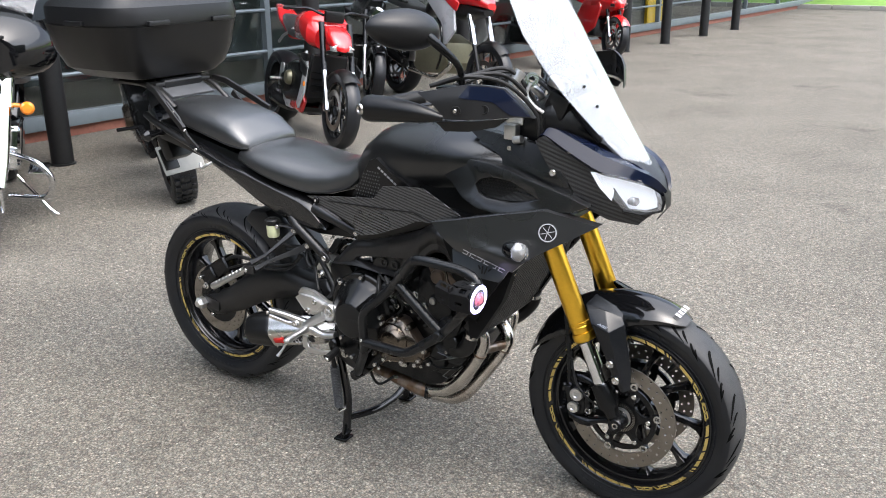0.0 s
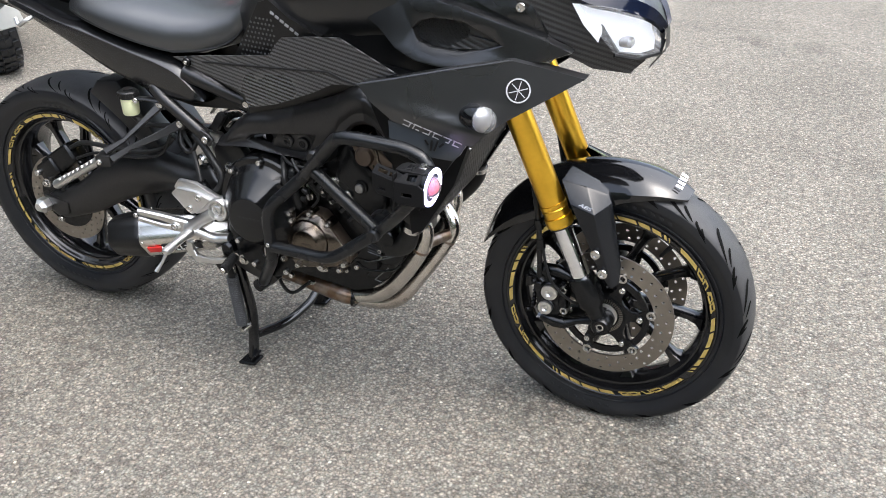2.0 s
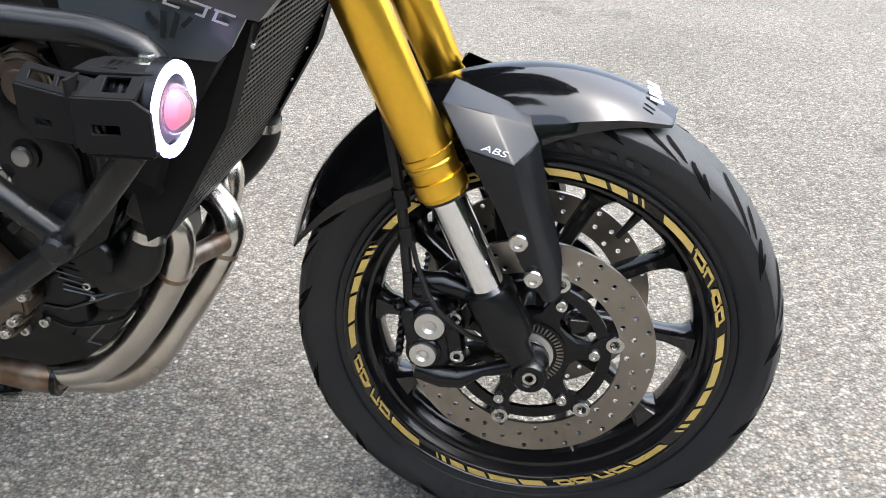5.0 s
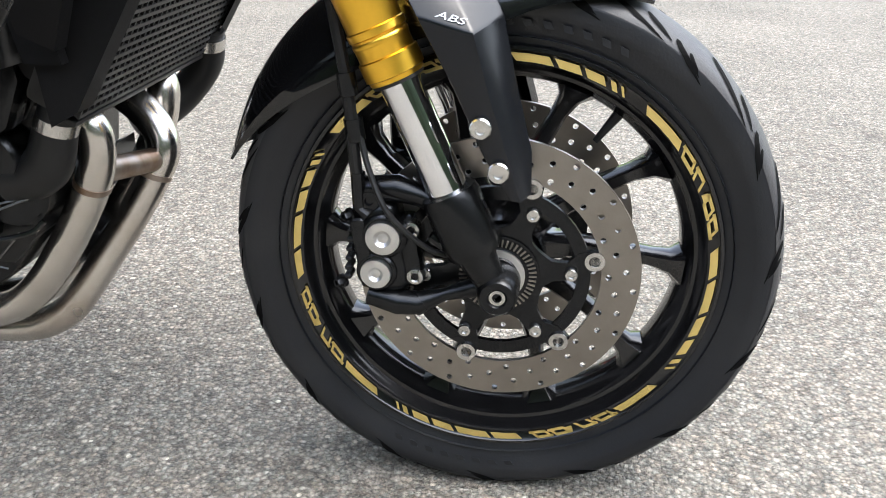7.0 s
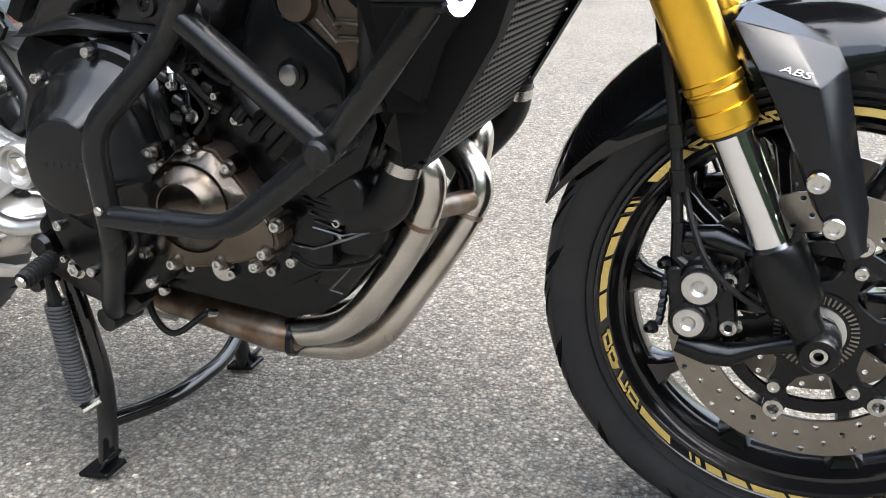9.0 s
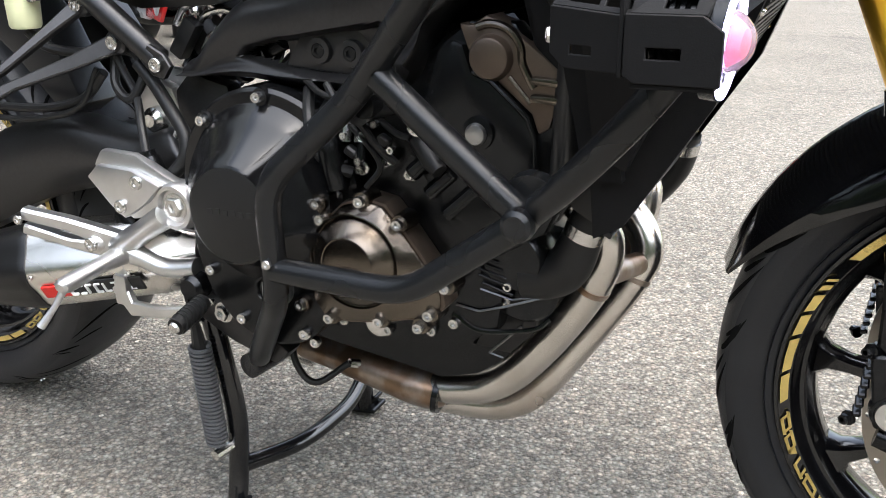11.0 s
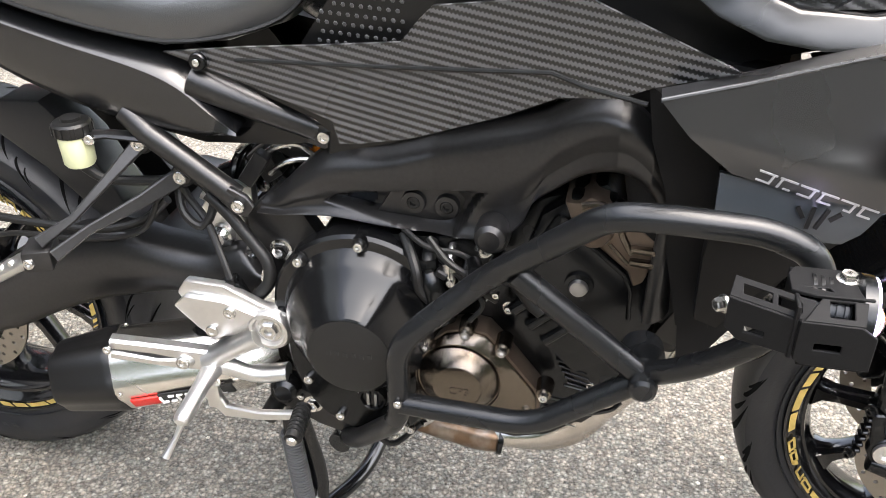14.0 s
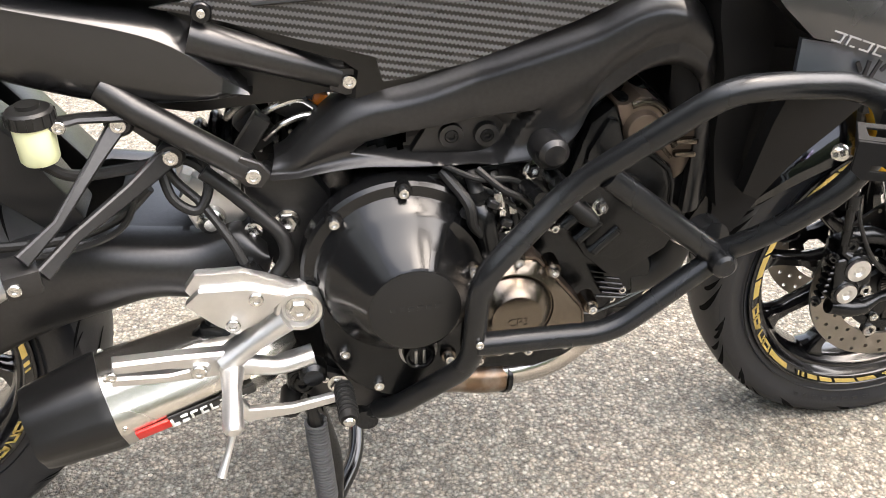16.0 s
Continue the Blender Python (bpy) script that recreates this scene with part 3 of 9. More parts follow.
def arc_patch(c, r0, r1, side, a0, a1, lean=0.0, n=None, lift=0.0006):
    """A thin raised patch of a ring on the wheel's side, its ends slanted by lean radians across its width."""
    n = n or max(1, int(abs(a1 - a0) / 0.06))
    y = c[1] + side
    rows = []
    for i in range(n + 1):
        a = a0 + (a1 - a0) * i / n
        row = []
        for r, l in ((r0, 0), (r1, lean * 0.3)):
            w = a + l
            row.append(Vector((c[0] + r * math.cos(w), y, c[2] + r * math.sin(w))))
        rows.append([row[0], row[1], row[1] + Vector((0, math.copysign(lift, -side) * -1, 0)), row[0] + Vector((0, math.copysign(lift, -side) * -1, 0))])
    return skin(rows, True, True)


def wheel(name, c, rt, wt, rim_w, label, spoke_turn, phase):
    """Tyre with rounded crown and grooves, cast rim with ten spokes, gold rim tape."""
    w = part(name, turned([(0.045, -0.045), (0.05, -0.05), (0.05, 0.05), (0.045, 0.045), (0.016, 0.045), (0.016, -0.045)], c, seg=32, closed=True), RIM_BLACK, bike, label)
    h = wt / 2
    rb = 0.2345
    prof = [(rb - 0.004, -rim_w), (rb + 0.006, -rim_w - 0.003), (rb + 0.03, -h * 0.96), (rb + (rt - rb) * 0.55, -h), (rb + (rt - rb) * 0.72, -h * 0.955)]
    top = [(a, 0) for a in (58, 48, 38, 28, 18, 9, 0)]
    zc = rt - (rb + (rt - rb) * 0.72)
    for a, _ in top:
        prof.append((rb + (rt - rb) * 0.72 + zc * math.cos(radians(a * 90 / 62)), -h * 0.955 * math.sin(radians(a * 90 / 62))))
    prof = prof + [(r, -y) for r, y in prof[-2::-1]]
    tyre = part("tyre", turned(prof, c, seg=96), RUBBER, w, "black road tyre with slanted grooves")
    # scuffed running band, then slanted grooves that run out over both shoulders
    base, k0 = rb + (rt - rb) * 0.72, h * 0.955
    band = [(base + zc * math.cos(radians(a)) + 0.0004, (k0 + 0.0003) * math.sin(radians(a))) for a in range(-84, 85, 12)]
    part("tread_band", turned(band, c, seg=96), TREAD, tyre, "scuffed running band")

    def over(v):
        """Radius and half width where the tyre's section has turned by v degrees, past 90 down the side wall."""
        if v <= 90:
            return base + zc * math.cos(radians(v)) + 0.0011, k0 * math.sin(radians(v)) + 0.0004
        q = (v - 90) / 40
        return base - 0.012 * q, k0 + (h - k0) * q * 0.75 + 0.0009
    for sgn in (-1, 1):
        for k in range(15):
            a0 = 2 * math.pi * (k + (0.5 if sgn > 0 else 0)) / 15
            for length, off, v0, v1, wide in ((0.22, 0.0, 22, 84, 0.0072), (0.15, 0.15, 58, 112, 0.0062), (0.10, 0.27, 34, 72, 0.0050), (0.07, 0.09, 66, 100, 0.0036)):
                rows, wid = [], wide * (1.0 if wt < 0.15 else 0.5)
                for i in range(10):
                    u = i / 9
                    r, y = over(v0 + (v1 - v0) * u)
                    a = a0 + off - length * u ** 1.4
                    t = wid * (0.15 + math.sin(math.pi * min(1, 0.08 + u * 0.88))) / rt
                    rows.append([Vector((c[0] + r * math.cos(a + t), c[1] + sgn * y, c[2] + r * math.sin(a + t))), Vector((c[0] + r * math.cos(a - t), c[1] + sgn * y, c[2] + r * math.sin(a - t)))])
                # a thin surface strip: the groove's inner shade is its near-black colour
                part("tread_groove", skin(rows, False, False), GROOVE_SHADE, tyre)
    # faint ridges on the side wall
    for r in (rb + 0.010,):
        yy = -rim_w - 0.006 - (r - rb) * 0.25
        part("sidewall_ridge", turned([(r - 0.0008, yy + 0.002), (r, yy - 0.0006), (r + 0.0008, yy + 0.002)], c, seg=72), RUBBER, tyre)
    for k in range(2):
        for i in range(8):
            a0 = 1.1 + k * math.pi + i * 0.075
            part("sidewall_bar", arc_patch(c, rb + 0.021, rb + 0.0275, -h * 0.985, a0, a0 + 0.034, 0.05, 2, 0.0003), RUBBER, tyre)
    f = rim_w
    rp = [(0.236, -f - 0.004), (0.2348, -f - 0.006), (0.2315, -f - 0.0065), (0.2300, -f - 0.0048), (0.2190, -f - 0.0015), (0.2165, -f + 0.002), (0.2150, -f + 0.006), (0.2105, -f + 0.012), (0.2065, -f + 0.013), (0.2040, -f + 0.020), (0.199, -f + 0.026), (0.196, -0.012)]
    rp = rp + [(r, -y) for r, y in rp[::-1]] + [(0.222, f - 0.004), (0.210, 0), (0.222, -f + 0.004)]
    rim = part("rim", turned(rp, c, seg=96, closed=True), RIM_BLACK, w, "gloss black cast rim")
    for k in range(10):
        a = 2 * math.pi * k / 10 + spoke_turn
        d, s = Vector((math.cos(a), 0, math.sin(a))), Vector((-math.sin(a), 0, math.cos(a)))
        rings = []
        for r, ww, dd in ((0.04, 0.017, 0.020), (0.07, 0.0125, 0.019), (0.12, 0.009, 0.016), (0.165, 0.0085, 0.015), (0.185, 0.012, 0.017), (0.199, 0.024, 0.024)):
            q = Vector(c) + d * r + s * 0.012 * math.sin(r * 15)
            rings.append([q + s * ww * x + Vector((0, dd * y, 0)) for x, y in ((1, 0.6), (0.6, 1), (-0.6, 1), (-1, 0.6), (-1, -0.6), (-0.6, -1), (0.6, -1), (1, -0.6))])
        part("spoke", skin(rings), RIM_BLACK, w)
    # gold tape: four alike runs, each a long bar, a lettered stretch, bars and a tick
    first = True
    for j in range(4):
        base = radians(phase - 90 * j)
        for a0, a1 in ((0.0, -13.0), (-44.0, -52.0), (-53.3, -63.0), (-64.4, -70.6), (-72.0, -77.2), (-79.0, -80.6), (-82.0, -82.8)):
            tape = part("rim_tape", arc_patch(c, 0.2205, 0.2285, -f - 0.0056, base + radians(a0), base + radians(a1), 0.10), GOLD_DECAL, w, "gold rim tape with slanted breaks" if first else "")
            first = False
        part("tape_lettering", glyph_arc(c, 0.2245, -f - 0.0056, base - radians(14.8), (0.115, 0.095, 0.045, 0.10, 0.10), 0.0105), GOLD_DECAL, w)
    part("valve", tube([Vector(c) + Vector((math.cos(0.95) * r, -0.012, math.sin(0.95) * r)) for r in (0.197, 0.175, 0.160)], [0.006, 0.0045, 0.0035], 10), HOSE, w)
    return w


def disc(name, c, y, ro, ri, parent, holes, label, side=-1):
    """A drilled brake disc with floating buttons and a black carrier."""
    def loop(cx, cz, r, n, ph=0.0):
        return [(cx + r * math.cos(2 * math.pi * k / n + ph), cz + r * math.sin(2 * math.pi * k / n + ph)) for k in range(n)]
    hl = []
    for k in range(holes * 2):
        a = math.pi * k / holes
        for fr in ((0.18, 0.62), (0.40, 0.84))[k % 2]:
            r = ri + (ro - ri) * fr
            hl.append(loop(c[0] + r * math.cos(a + fr * 0.12), c[2] + r * math.sin(a + fr * 0.12), 0.0034, 8))
    d = part(name, slab(loop(c[0], c[2], ro, 72), y - 0.0025, y + 0.0025, 0, holes=[loop(c[0], c[2], ri, 60)] + hl), DISC, parent, label, 30)
    return d


fw = wheel("front_wheel", FA, 0.301, 0.12, 0.047, "front wheel with drilled discs and gold rim tape", -0.06, 51.1)
rw = wheel("rear_wheel", RA, 0.315, 0.18, 0.070, "wide rear wheel with gold rim tape", 0.2, 75.0)
for y in (-0.073, 0.073):
    disc("brake_disc", FA, y, 0.149, 0.108, fw, 17, "drilled steel brake disc")
    s = math.copysign(1, y)
    # black carrier: inner ring and six arms with buttons
    outl = []
    for k in range(6):
        a = 2 * math.pi * k / 6 + 0.21
        for da, r in ((-0.44, 0.050), (-0.30, 0.058), (-0.24, 0.076), (-0.16, 0.088), (-0.10, 0.108), (0.10, 0.108), (0.12, 0.088), (0.02, 0.074), (0.10, 0.058), (0.40, 0.050)):
            outl.append((FA.x + r * math.cos(a + da), FA.z + r * math.sin(a + da)))
    hole = [(FA.x + 0.04 * math.cos(2 * math.pi * k / 32), FA.z + 0.04 * math.sin(2 * math.pi * k / 32)) for k in range(32)]
    part("carrier_ring", turned([(0.097, y - 0.003), (0.097, y + 0.003), (0.083, y + 0.003), (0.083, y - 0.003)], FA, seg=60, closed=True), BLACK_METAL, fw)
    part("disc_carrier", slab(outl, y - 0.004, y + 0.004, 0, holes=[hole]), BLACK_METAL, fw)
    for k in range(6):
        a = 2 * math.pi * k / 6 + 0.21
        part("disc_button", turned([(0.0001, 0.004), (0.006, 0.004), (0.006, 0.007), (0.0105, 0.007), (0.0105, 0.0), (0.0085, -0.001)], (FA.x + 0.102 * math.cos(a), y, FA.z + 0.102 * math.sin(a)), (0, s, 0), 18), STEEL, fw)
        bolt(fw, (FA.x + 0.077 * math.cos(a - 0.14), y + s * 0.004, FA.z + 0.077 * math.sin(a - 0.14)), 0.0072, 0.006, (0, s, 0))
# toothed sensor ring
part("sensor_ring", turned([(0.044, -0.080), (0.044, -0.077), (0.02, -0.077), (0.02, -0.080)], FA, seg=40, closed=True), BLACK_METAL, fw)
for k in range(48):
    a0 = 2 * math.pi * k / 48
    part("sensor_tooth", arc_patch(FA, 0.033, 0.041, -0.0805, a0, a0 + 0.05, 0, 1, 0.0015), DISC, fw)
part("hub_collar", turned([(0.0001, -0.100), (0.016, -0.088), (0.018, -0.086), (0.021, -0.086), (0.023, -0.083), (0.023, -0.05)], FA, seg=28), BLACK_METAL, fw)
part("hub_seal", turned([(0.022, -0.084), (0.029, -0.083), (0.029, -0.078)], FA, seg=28), ALLOY, fw)
part("hub_barrel", turned([(0.034, -0.08), (0.045, -0.05), (0.045, 0.05), (0.034, 0.08)], FA, seg=28), RIM_BLACK, fw)

# fork legs
TOP, LOW = Vector((1.145, 0, 0.93)), Vector((1.425, 0, 0.30))
AX = (LOW - TOP).normalized()


def on_fork(z, y):
    return TOP + AX * ((z - TOP.z) / AX.z) + Vector((0, y, 0))


fork = part("fork", moved(joined(box(0, 0, 0, 0.10, 0.25, 0.035, 0.012)), Matrix.Translation(on_fork(0.80, 0) + Vector((0.0, 0, 0))) @ Matrix.Rotation(-CASTER, 4, "Y")), BLACK_METAL, bike, "upside-down fork with gold outer tubes")
part("top_yoke", moved(box(0, 0, 0, 0.10, 0.24, 0.035, 0.012), Matrix.Translation(on_fork(1.0, 0)) @ Matrix.Rotation(-CASTER, 4, "Y")), ALLOY, fork, "bright alloy top yoke")
for y in (-0.105, 0.105):
    def at(z):
        return on_fork(z, y)
    part("outer_tube", tube([at(0.94), at(0.511), at(0.509)], [0.0275, 0.0275, 0.0265], 36), GOLD, fork, "gold anodised fork tube")
    part("tube_top", tube([at(1.02), at(1.015), at(0.94)], [0.022, 0.026, 0.026], 24), ALLOY, fork)
    for z0, z1, r in ((0.556, 0.550, 0.0290), (0.546, 0.543, 0.0283), (0.530, 0.514, 0.0298)):
        part("tube_collar", tube([at(z0 + 0.001), at(z0), at(z1), at(z1 - 0.001)], [0.0276, r, r, 0.0276], 36), GOLD, fork)
    part("stanchion", tube([at(0.52), at(0.36)], 0.0205, 28), CHROME, fork, "polished chrome stanchion")
    part("dust_seal", tube([at(0.512), at(0.506)], 0.026, 24), HOSE, fork)
    s = math.copysign(1, y)
    foot = Vector((FA.x + 0.003, y, FA.z - 0.004))
    lug = joined(tube([at(0.398), at(0.392), at(0.345), at(0.338), at(0.334)], [0.0280, 0.0300, 0.0300, 0.0292, 0.0270], 28),
                 tube([at(0.340), at(0.322), at(0.305) + Vector((0.003, 0, 0)), foot], [0.0270, 0.0225, 0.0195, 0.0185], 20, flat=0.85),
                 tube([at(0.325) + Vector((-0.014, 0, 0)), foot + Vector((-0.012, 0, 0.008))], [0.010, 0.013], 12, flat=0.8),
                 turned([(0.0001, 0.004), (0.0085, 0.004), (0.0090, 0.021), (0.0105, 0.0235), (0.0175, 0.0235), (0.0200, 0.020), (0.0215, 0.010), (0.0220, -0.03)], foot, (0, s, 0), 28))
    part("axle_lug", lug, BLACK_METAL, fork, "black cast axle clamp")
    part("axle_end", turned([(0.0045, 0.008), (0.0050, 0.0215), (0.0084, 0.0215), (0.0086, 0.006)], foot, (0, s, 0), 18), STEEL, fork)

    # four-piston caliper behind the leg
    cc = Vector((1.318, y * 0.86, 0.331))
    rot = Matrix((Vector((1, 0, 0.16)).normalized(), Vector((0, 1, 0)), Vector((-0.16, 0, 1)).normalized())).transposed()
    yo = y * 1.09
    cal = part("caliper", joined(box(cc.x - 0.002, y * 0.80, cc.z, 0.042, 0.052, 0.104, 0.018, 4, rot), box(cc.x - 0.022, y * 0.90, cc.z - 0.004, 0.018, 0.040, 0.078, 0.006, 3, rot),
                                 turned([(0.025, 0.0), (0.0235, 0.010), (0.021, 0.012), (0.019, 0.012)], (cc.x - 0.001, y * 0.98, cc.z + 0.016), (0, s, 0), 28),
                                 turned([(0.0225, 0.0), (0.021, 0.010), (0.019, 0.012), (0.017, 0.012)], (cc.x - 0.009, y * 0.98, cc.z - 0.024), (0, s, 0), 28),
                                 box(cc.x + 0.024, y * 0.86, cc.z - 0.004, 0.020, 0.03, 0.075, 0.007, 2, rot),
                                 tube([cc + Vector((-0.022, s * 0.006, 0.062)), cc + Vector((0.012, s * 0.008, 0.064)), cc + Vector((0.034, s * 0.008, 0.058)), cc + Vector((0.068, s * 0.008, 0.046))], [0.012, 0.0145, 0.012, 0.015], 14),
                                 tube([cc + Vector((-0.020, s * 0.010, -0.055)), cc + Vector((0.012, s * 0.012, -0.062)), cc + Vector((0.034, s * 0.012, -0.062)), cc + Vector((0.060, s * 0.008, -0.052)), cc + Vector((0.105, s * 0.010, -0.036))], [0.012, 0.014, 0.013, 0.007, 0.012], 14)), BLACK_METAL, fork, "black four-piston brake caliper")
    for dx, dz, r in ((-0.001, 0.016, 0.0180), (-0.009, -0.024, 0.0160)):
        part("piston_cap", turned([(0.0001, 0.0020), (r * 0.30, 0.0012), (r * 0.50, 0.0040), (r * 0.80, 0.0040), (r * 0.97, 0.0035), (r, 0.0), (r, -0.008)], (cc.x + dx, y * 0.98 + s * 0.013, cc.z + dz), (0, s, 0), 28), ALLOY, cal, "round alloy piston cap")
    for k in range(7):
        part("caliper_tooth", box(cc.x - 0.034 - 0.001 * k, y * 0.96, cc.z + 0.030 - 0.0105 * k, 0.008, 0.020, 0.0055, 0.0015, 1, rot), BLACK_METAL, cal)
    part("bridge_bolt", turned([(0.0001, 0.003), (0.004, 0.003), (0.0045, 0.006), (0.010, 0.006), (0.011, 0.003), (0.011, -0.012)], (cc.x - 0.016, y * 0.99, cc.z + 0.052), (0, s, 0), 18), BLACK_METAL, cal)
    for dx, dz in ((-0.036, 0.035), (-0.046, -0.040)):
        bolt(cal, (cc.x + dx, y * 1.0, cc.z + dz), 0.0055, 0.010, (-0.6, s * 0.8, 0), True, material=BLACK_METAL)
    for dx, dz in ((0.026, 0.022), (0.030, -0.030)):
        part("pad_pin", turned([(0.004, 0.004), (0.0055, 0.005), (0.0085, 0.004), (0.009, 0.0), (0.009, -0.01)], (cc.x + dx, y * 0.98, cc.z + dz), (0, s, 0), 16), STEEL, cal)
    part("link_strut", tube([cc + Vector((0.045, s * 0.002, 0.012)), cc + Vector((0.075, s * 0.002, -0.006)), cc + Vector((0.10, s * 0.004, -0.012))], [0.007, 0.009, 0.007], 10), BLACK_METAL, cal)
    part("brake_hose", tube(flow([(1.255, y * 0.86, 0.66), (1.268, y * 0.92, 0.58), (1.282, y * 0.97, 0.50), (1.288, y, 0.43), (1.291, y, 0.395)]), 0.0062, 10), HOSE, fork)
    for zz, xx in ((0.50, 1.281), (0.455, 1.287), (0.60, 1.265)):
        part("hose_clip", tube([(xx, y * 0.97, zz + 0.011), (xx + 0.003, y * 0.97, zz - 0.011)], 0.0098, 12), BLACK_METAL, fork)
    part("banjo", tube([(1.291, y, 0.412), (1.292, y, 0.375), (1.302, y * 1.02, 0.368)], [0.0075, 0.0075, 0.009], 10), BLACK_METAL, fork)
    part("sensor_cable", tube(flow([(1.276, y * 0.98, 0.52), (1.293, y, 0.455), (1.305, y * 1.08, 0.415), (1.325, y * 1.16, 0.375), (1.36, y * 1.1, 0.34), (1.39, y * 1.0, 0.325)]), 0.0032, 8), HOSE, fork)

# front mudguard
rings = []
for i in range(27):
    u = i / 26
    a = radians(63.5 + (161.5 - 63.5) * u)
    r = 0.331 - 0.012 * u ** 4 - 0.013 * (1 - u) ** 6
    drop = 0.012 + 0.062 * min(1, max(0, (u - 0.0) / 0.3)) ** 1.2 if u < 0.3 else (0.074 if u < 0.62 else 0.074 - 0.066 * ((u - 0.62) / 0.38) ** 1.3)
    wid = 0.028 + 0.047 * min(1, u / 0.16) ** 0.6
    if u > 0.7:
        wid *= 1 - 0.45 * ((u - 0.7) / 0.3) ** 2
    row = []
    for k in range(17):
        v = -1 + 2 * k / 16
        fall = drop * abs(v) ** 2.6
        ridge = 0.004 * max(0, 1 - abs(v) * 3)
        row.append(FA + Vector((math.cos(a) * (r - fall + ridge), wid * math.copysign(min(1, abs(v) * 1.12) if abs(v) < 0.9 else 1.0, v), math.sin(a) * (r - fall + ridge))))
    rings.append(row)
bm = skin(rings, False, False)
bmesh.ops.solidify(bm, geom=bm.faces[:], thickness=0.003)
guard = part("front_mudguard", bm, GLOSS_BLACK, bike, "gloss black front mudguard with silver lettering marks")
for s in (-1, 1):
    # faceted stay: back column, side, front edge, inner front
    cols = (((1.322, 0.090, 0.600), (1.350, 0.095, 0.566), (1.384, 0.100, 0.503), (1.412, 0.105, 0.440), (1.440, 0.108, 0.400)),
            ((1.325, 0.100, 0.611), (1.353, 0.125, 0.568), (1.389, 0.128, 0.503), (1.418, 0.128, 0.440), (1.444, 0.126, 0.398)),
            ((1.378, 0.092, 0.597), (1.405, 0.130, 0.556), (1.419, 0.128, 0.505), (1.440, 0.128, 0.440), (1.454, 0.126, 0.397)),
            ((1.420, 0.080, 0.582), (1.429, 0.084, 0.566), (1.446, 0.090, 0.497), (1.462, 0.100, 0.440), (1.464, 0.112, 0.402)),
            ((1.415, 0.055, 0.590), (1.425, 0.060, 0.560), (1.440, 0.070, 0.497), (1.455, 0.085, 0.440), (1.460, 0.100, 0.402)))
    bm = skin([[Vector((x, s * y, z)) for x, y, z in c] for c in cols], False, False)
    bm.faces.new([bm.verts.new((x, s * y, z)) for x, y, z in ((1.322, 0.090, 0.600), (1.325, 0.100, 0.611), (1.378, 0.092, 0.597), (1.420, 0.080, 0.582), (1.415, 0.055, 0.590), (1.335, 0.055, 0.622))])
    bmesh.ops.remove_doubles(bm, verts=bm.verts, dist=1e-5)
    bmesh.ops.bevel(bm, geom=[e for e in bm.edges if len(e.link_faces) == 2 and e.calc_face_angle(0) > 0.3], offset=0.0025, segments=2, affect="EDGES", profile=0.6, clamp_overlap=True)
    part("mudguard_stay", bm, STAY_BLACK, guard, "faceted dark mudguard stay over the fork leg", 25)
    bolt(guard, (1.414, s * 0.129, 0.470), 0.0105, 0.007, (0, s, 0))
    bolt(guard, (1.432, s * 0.129, 0.428), 0.0105, 0.007, (0, s, 0))
for i, (a0, k) in enumerate(((66.0, 0), (66.0, 1), (66.0, 2), (66.0, 3))):
    b = []
    for d in (-0.004, 0.004):
        a = radians(69)
        b.append(box(FA.x + math.cos(a) * 0.3262, -0.030 + i * 0.02 + d, FA.z + math.sin(a) * 0.3262, 0.016, 0.003, 0.001, 0, 1, Matrix.Rotation(radians(21 + 4 * (i % 2)), 3, "Y")))
    part("letter_mark", joined(*b), WHITE_DECAL, guard)

for ob in (fw, fork, guard):
    ob.matrix_local = STEER @ ob.matrix_local

# ---- rear brake and swingarm ----
disc("rear_disc", RA, -0.098, 0.1225, 0.080, rw, 18, "drilled rear brake disc")
part("rear_disc_carrier", turned([(0.085, -0.101), (0.085, -0.095), (0.045, -0.092), (0.045, -0.099)], RA, seg=36, closed=True), BLACK_METAL, rw)
arm_out = [(-0.055, 0.335), (-0.045, 0.300), (-0.01, 0.284), (0.06, 0.305), (0.123, 0.328), (0.20, 0.368), (0.27, 0.398), (0.34, 0.418), (0.40, 0.430), (0.47, 0.420), (0.52, 0.440), (0.53, 0.49), (0.50, 0.515), (0.45, 0.500), (0.39, 0.505), (0.33, 0.515), (0.265, 0.508), (0.19, 0.483), (0.12, 0.440), (0.06, 0.398), (0.0, 0.372), (-0.035, 0.360)]
ARM_TOP = ((-0.055, 0.345), (-0.035, 0.360), (0.0, 0.372), (0.06, 0.398), (0.12, 0.440), (0.19, 0.483), (0.265, 0.508), (0.33, 0.515), (0.39, 0.505), (0.45, 0.500), (0.50, 0.515), (0.53, 0.490))
ARM_LOW = ((-0.055, 0.325), (-0.045, 0.300), (-0.01, 0.284), (0.06, 0.305), (0.123, 0.328), (0.20, 0.368), (0.27, 0.398), (0.34, 0.418), (0.40, 0.430), (0.47, 0.420), (0.52, 0.440), (0.535, 0.470))
arm = part("swingarm", ribbon(ARM_TOP, ARM_LOW, lambda x, z: -0.120, 0.022, 0.04, 16, 5, 0.6), SATIN_FRAME, bike, "satin black alloy swingarm")
part("far_arm", slab(arm_out, 0.098, 0.135, 0.012, 2), SATIN_FRAME, arm)
part("arm_bridge", box(0.40, 0, 0.465, 0.11, 0.21, 0.07, 0.015), SATIN_FRAME, arm)
part("axle_plate", slab([(-0.045, 0.318), (0.03, 0.312), (0.035, 0.345), (-0.04, 0.36)], -0.146, -0.136, 0.003), SATIN_FRAME, arm)
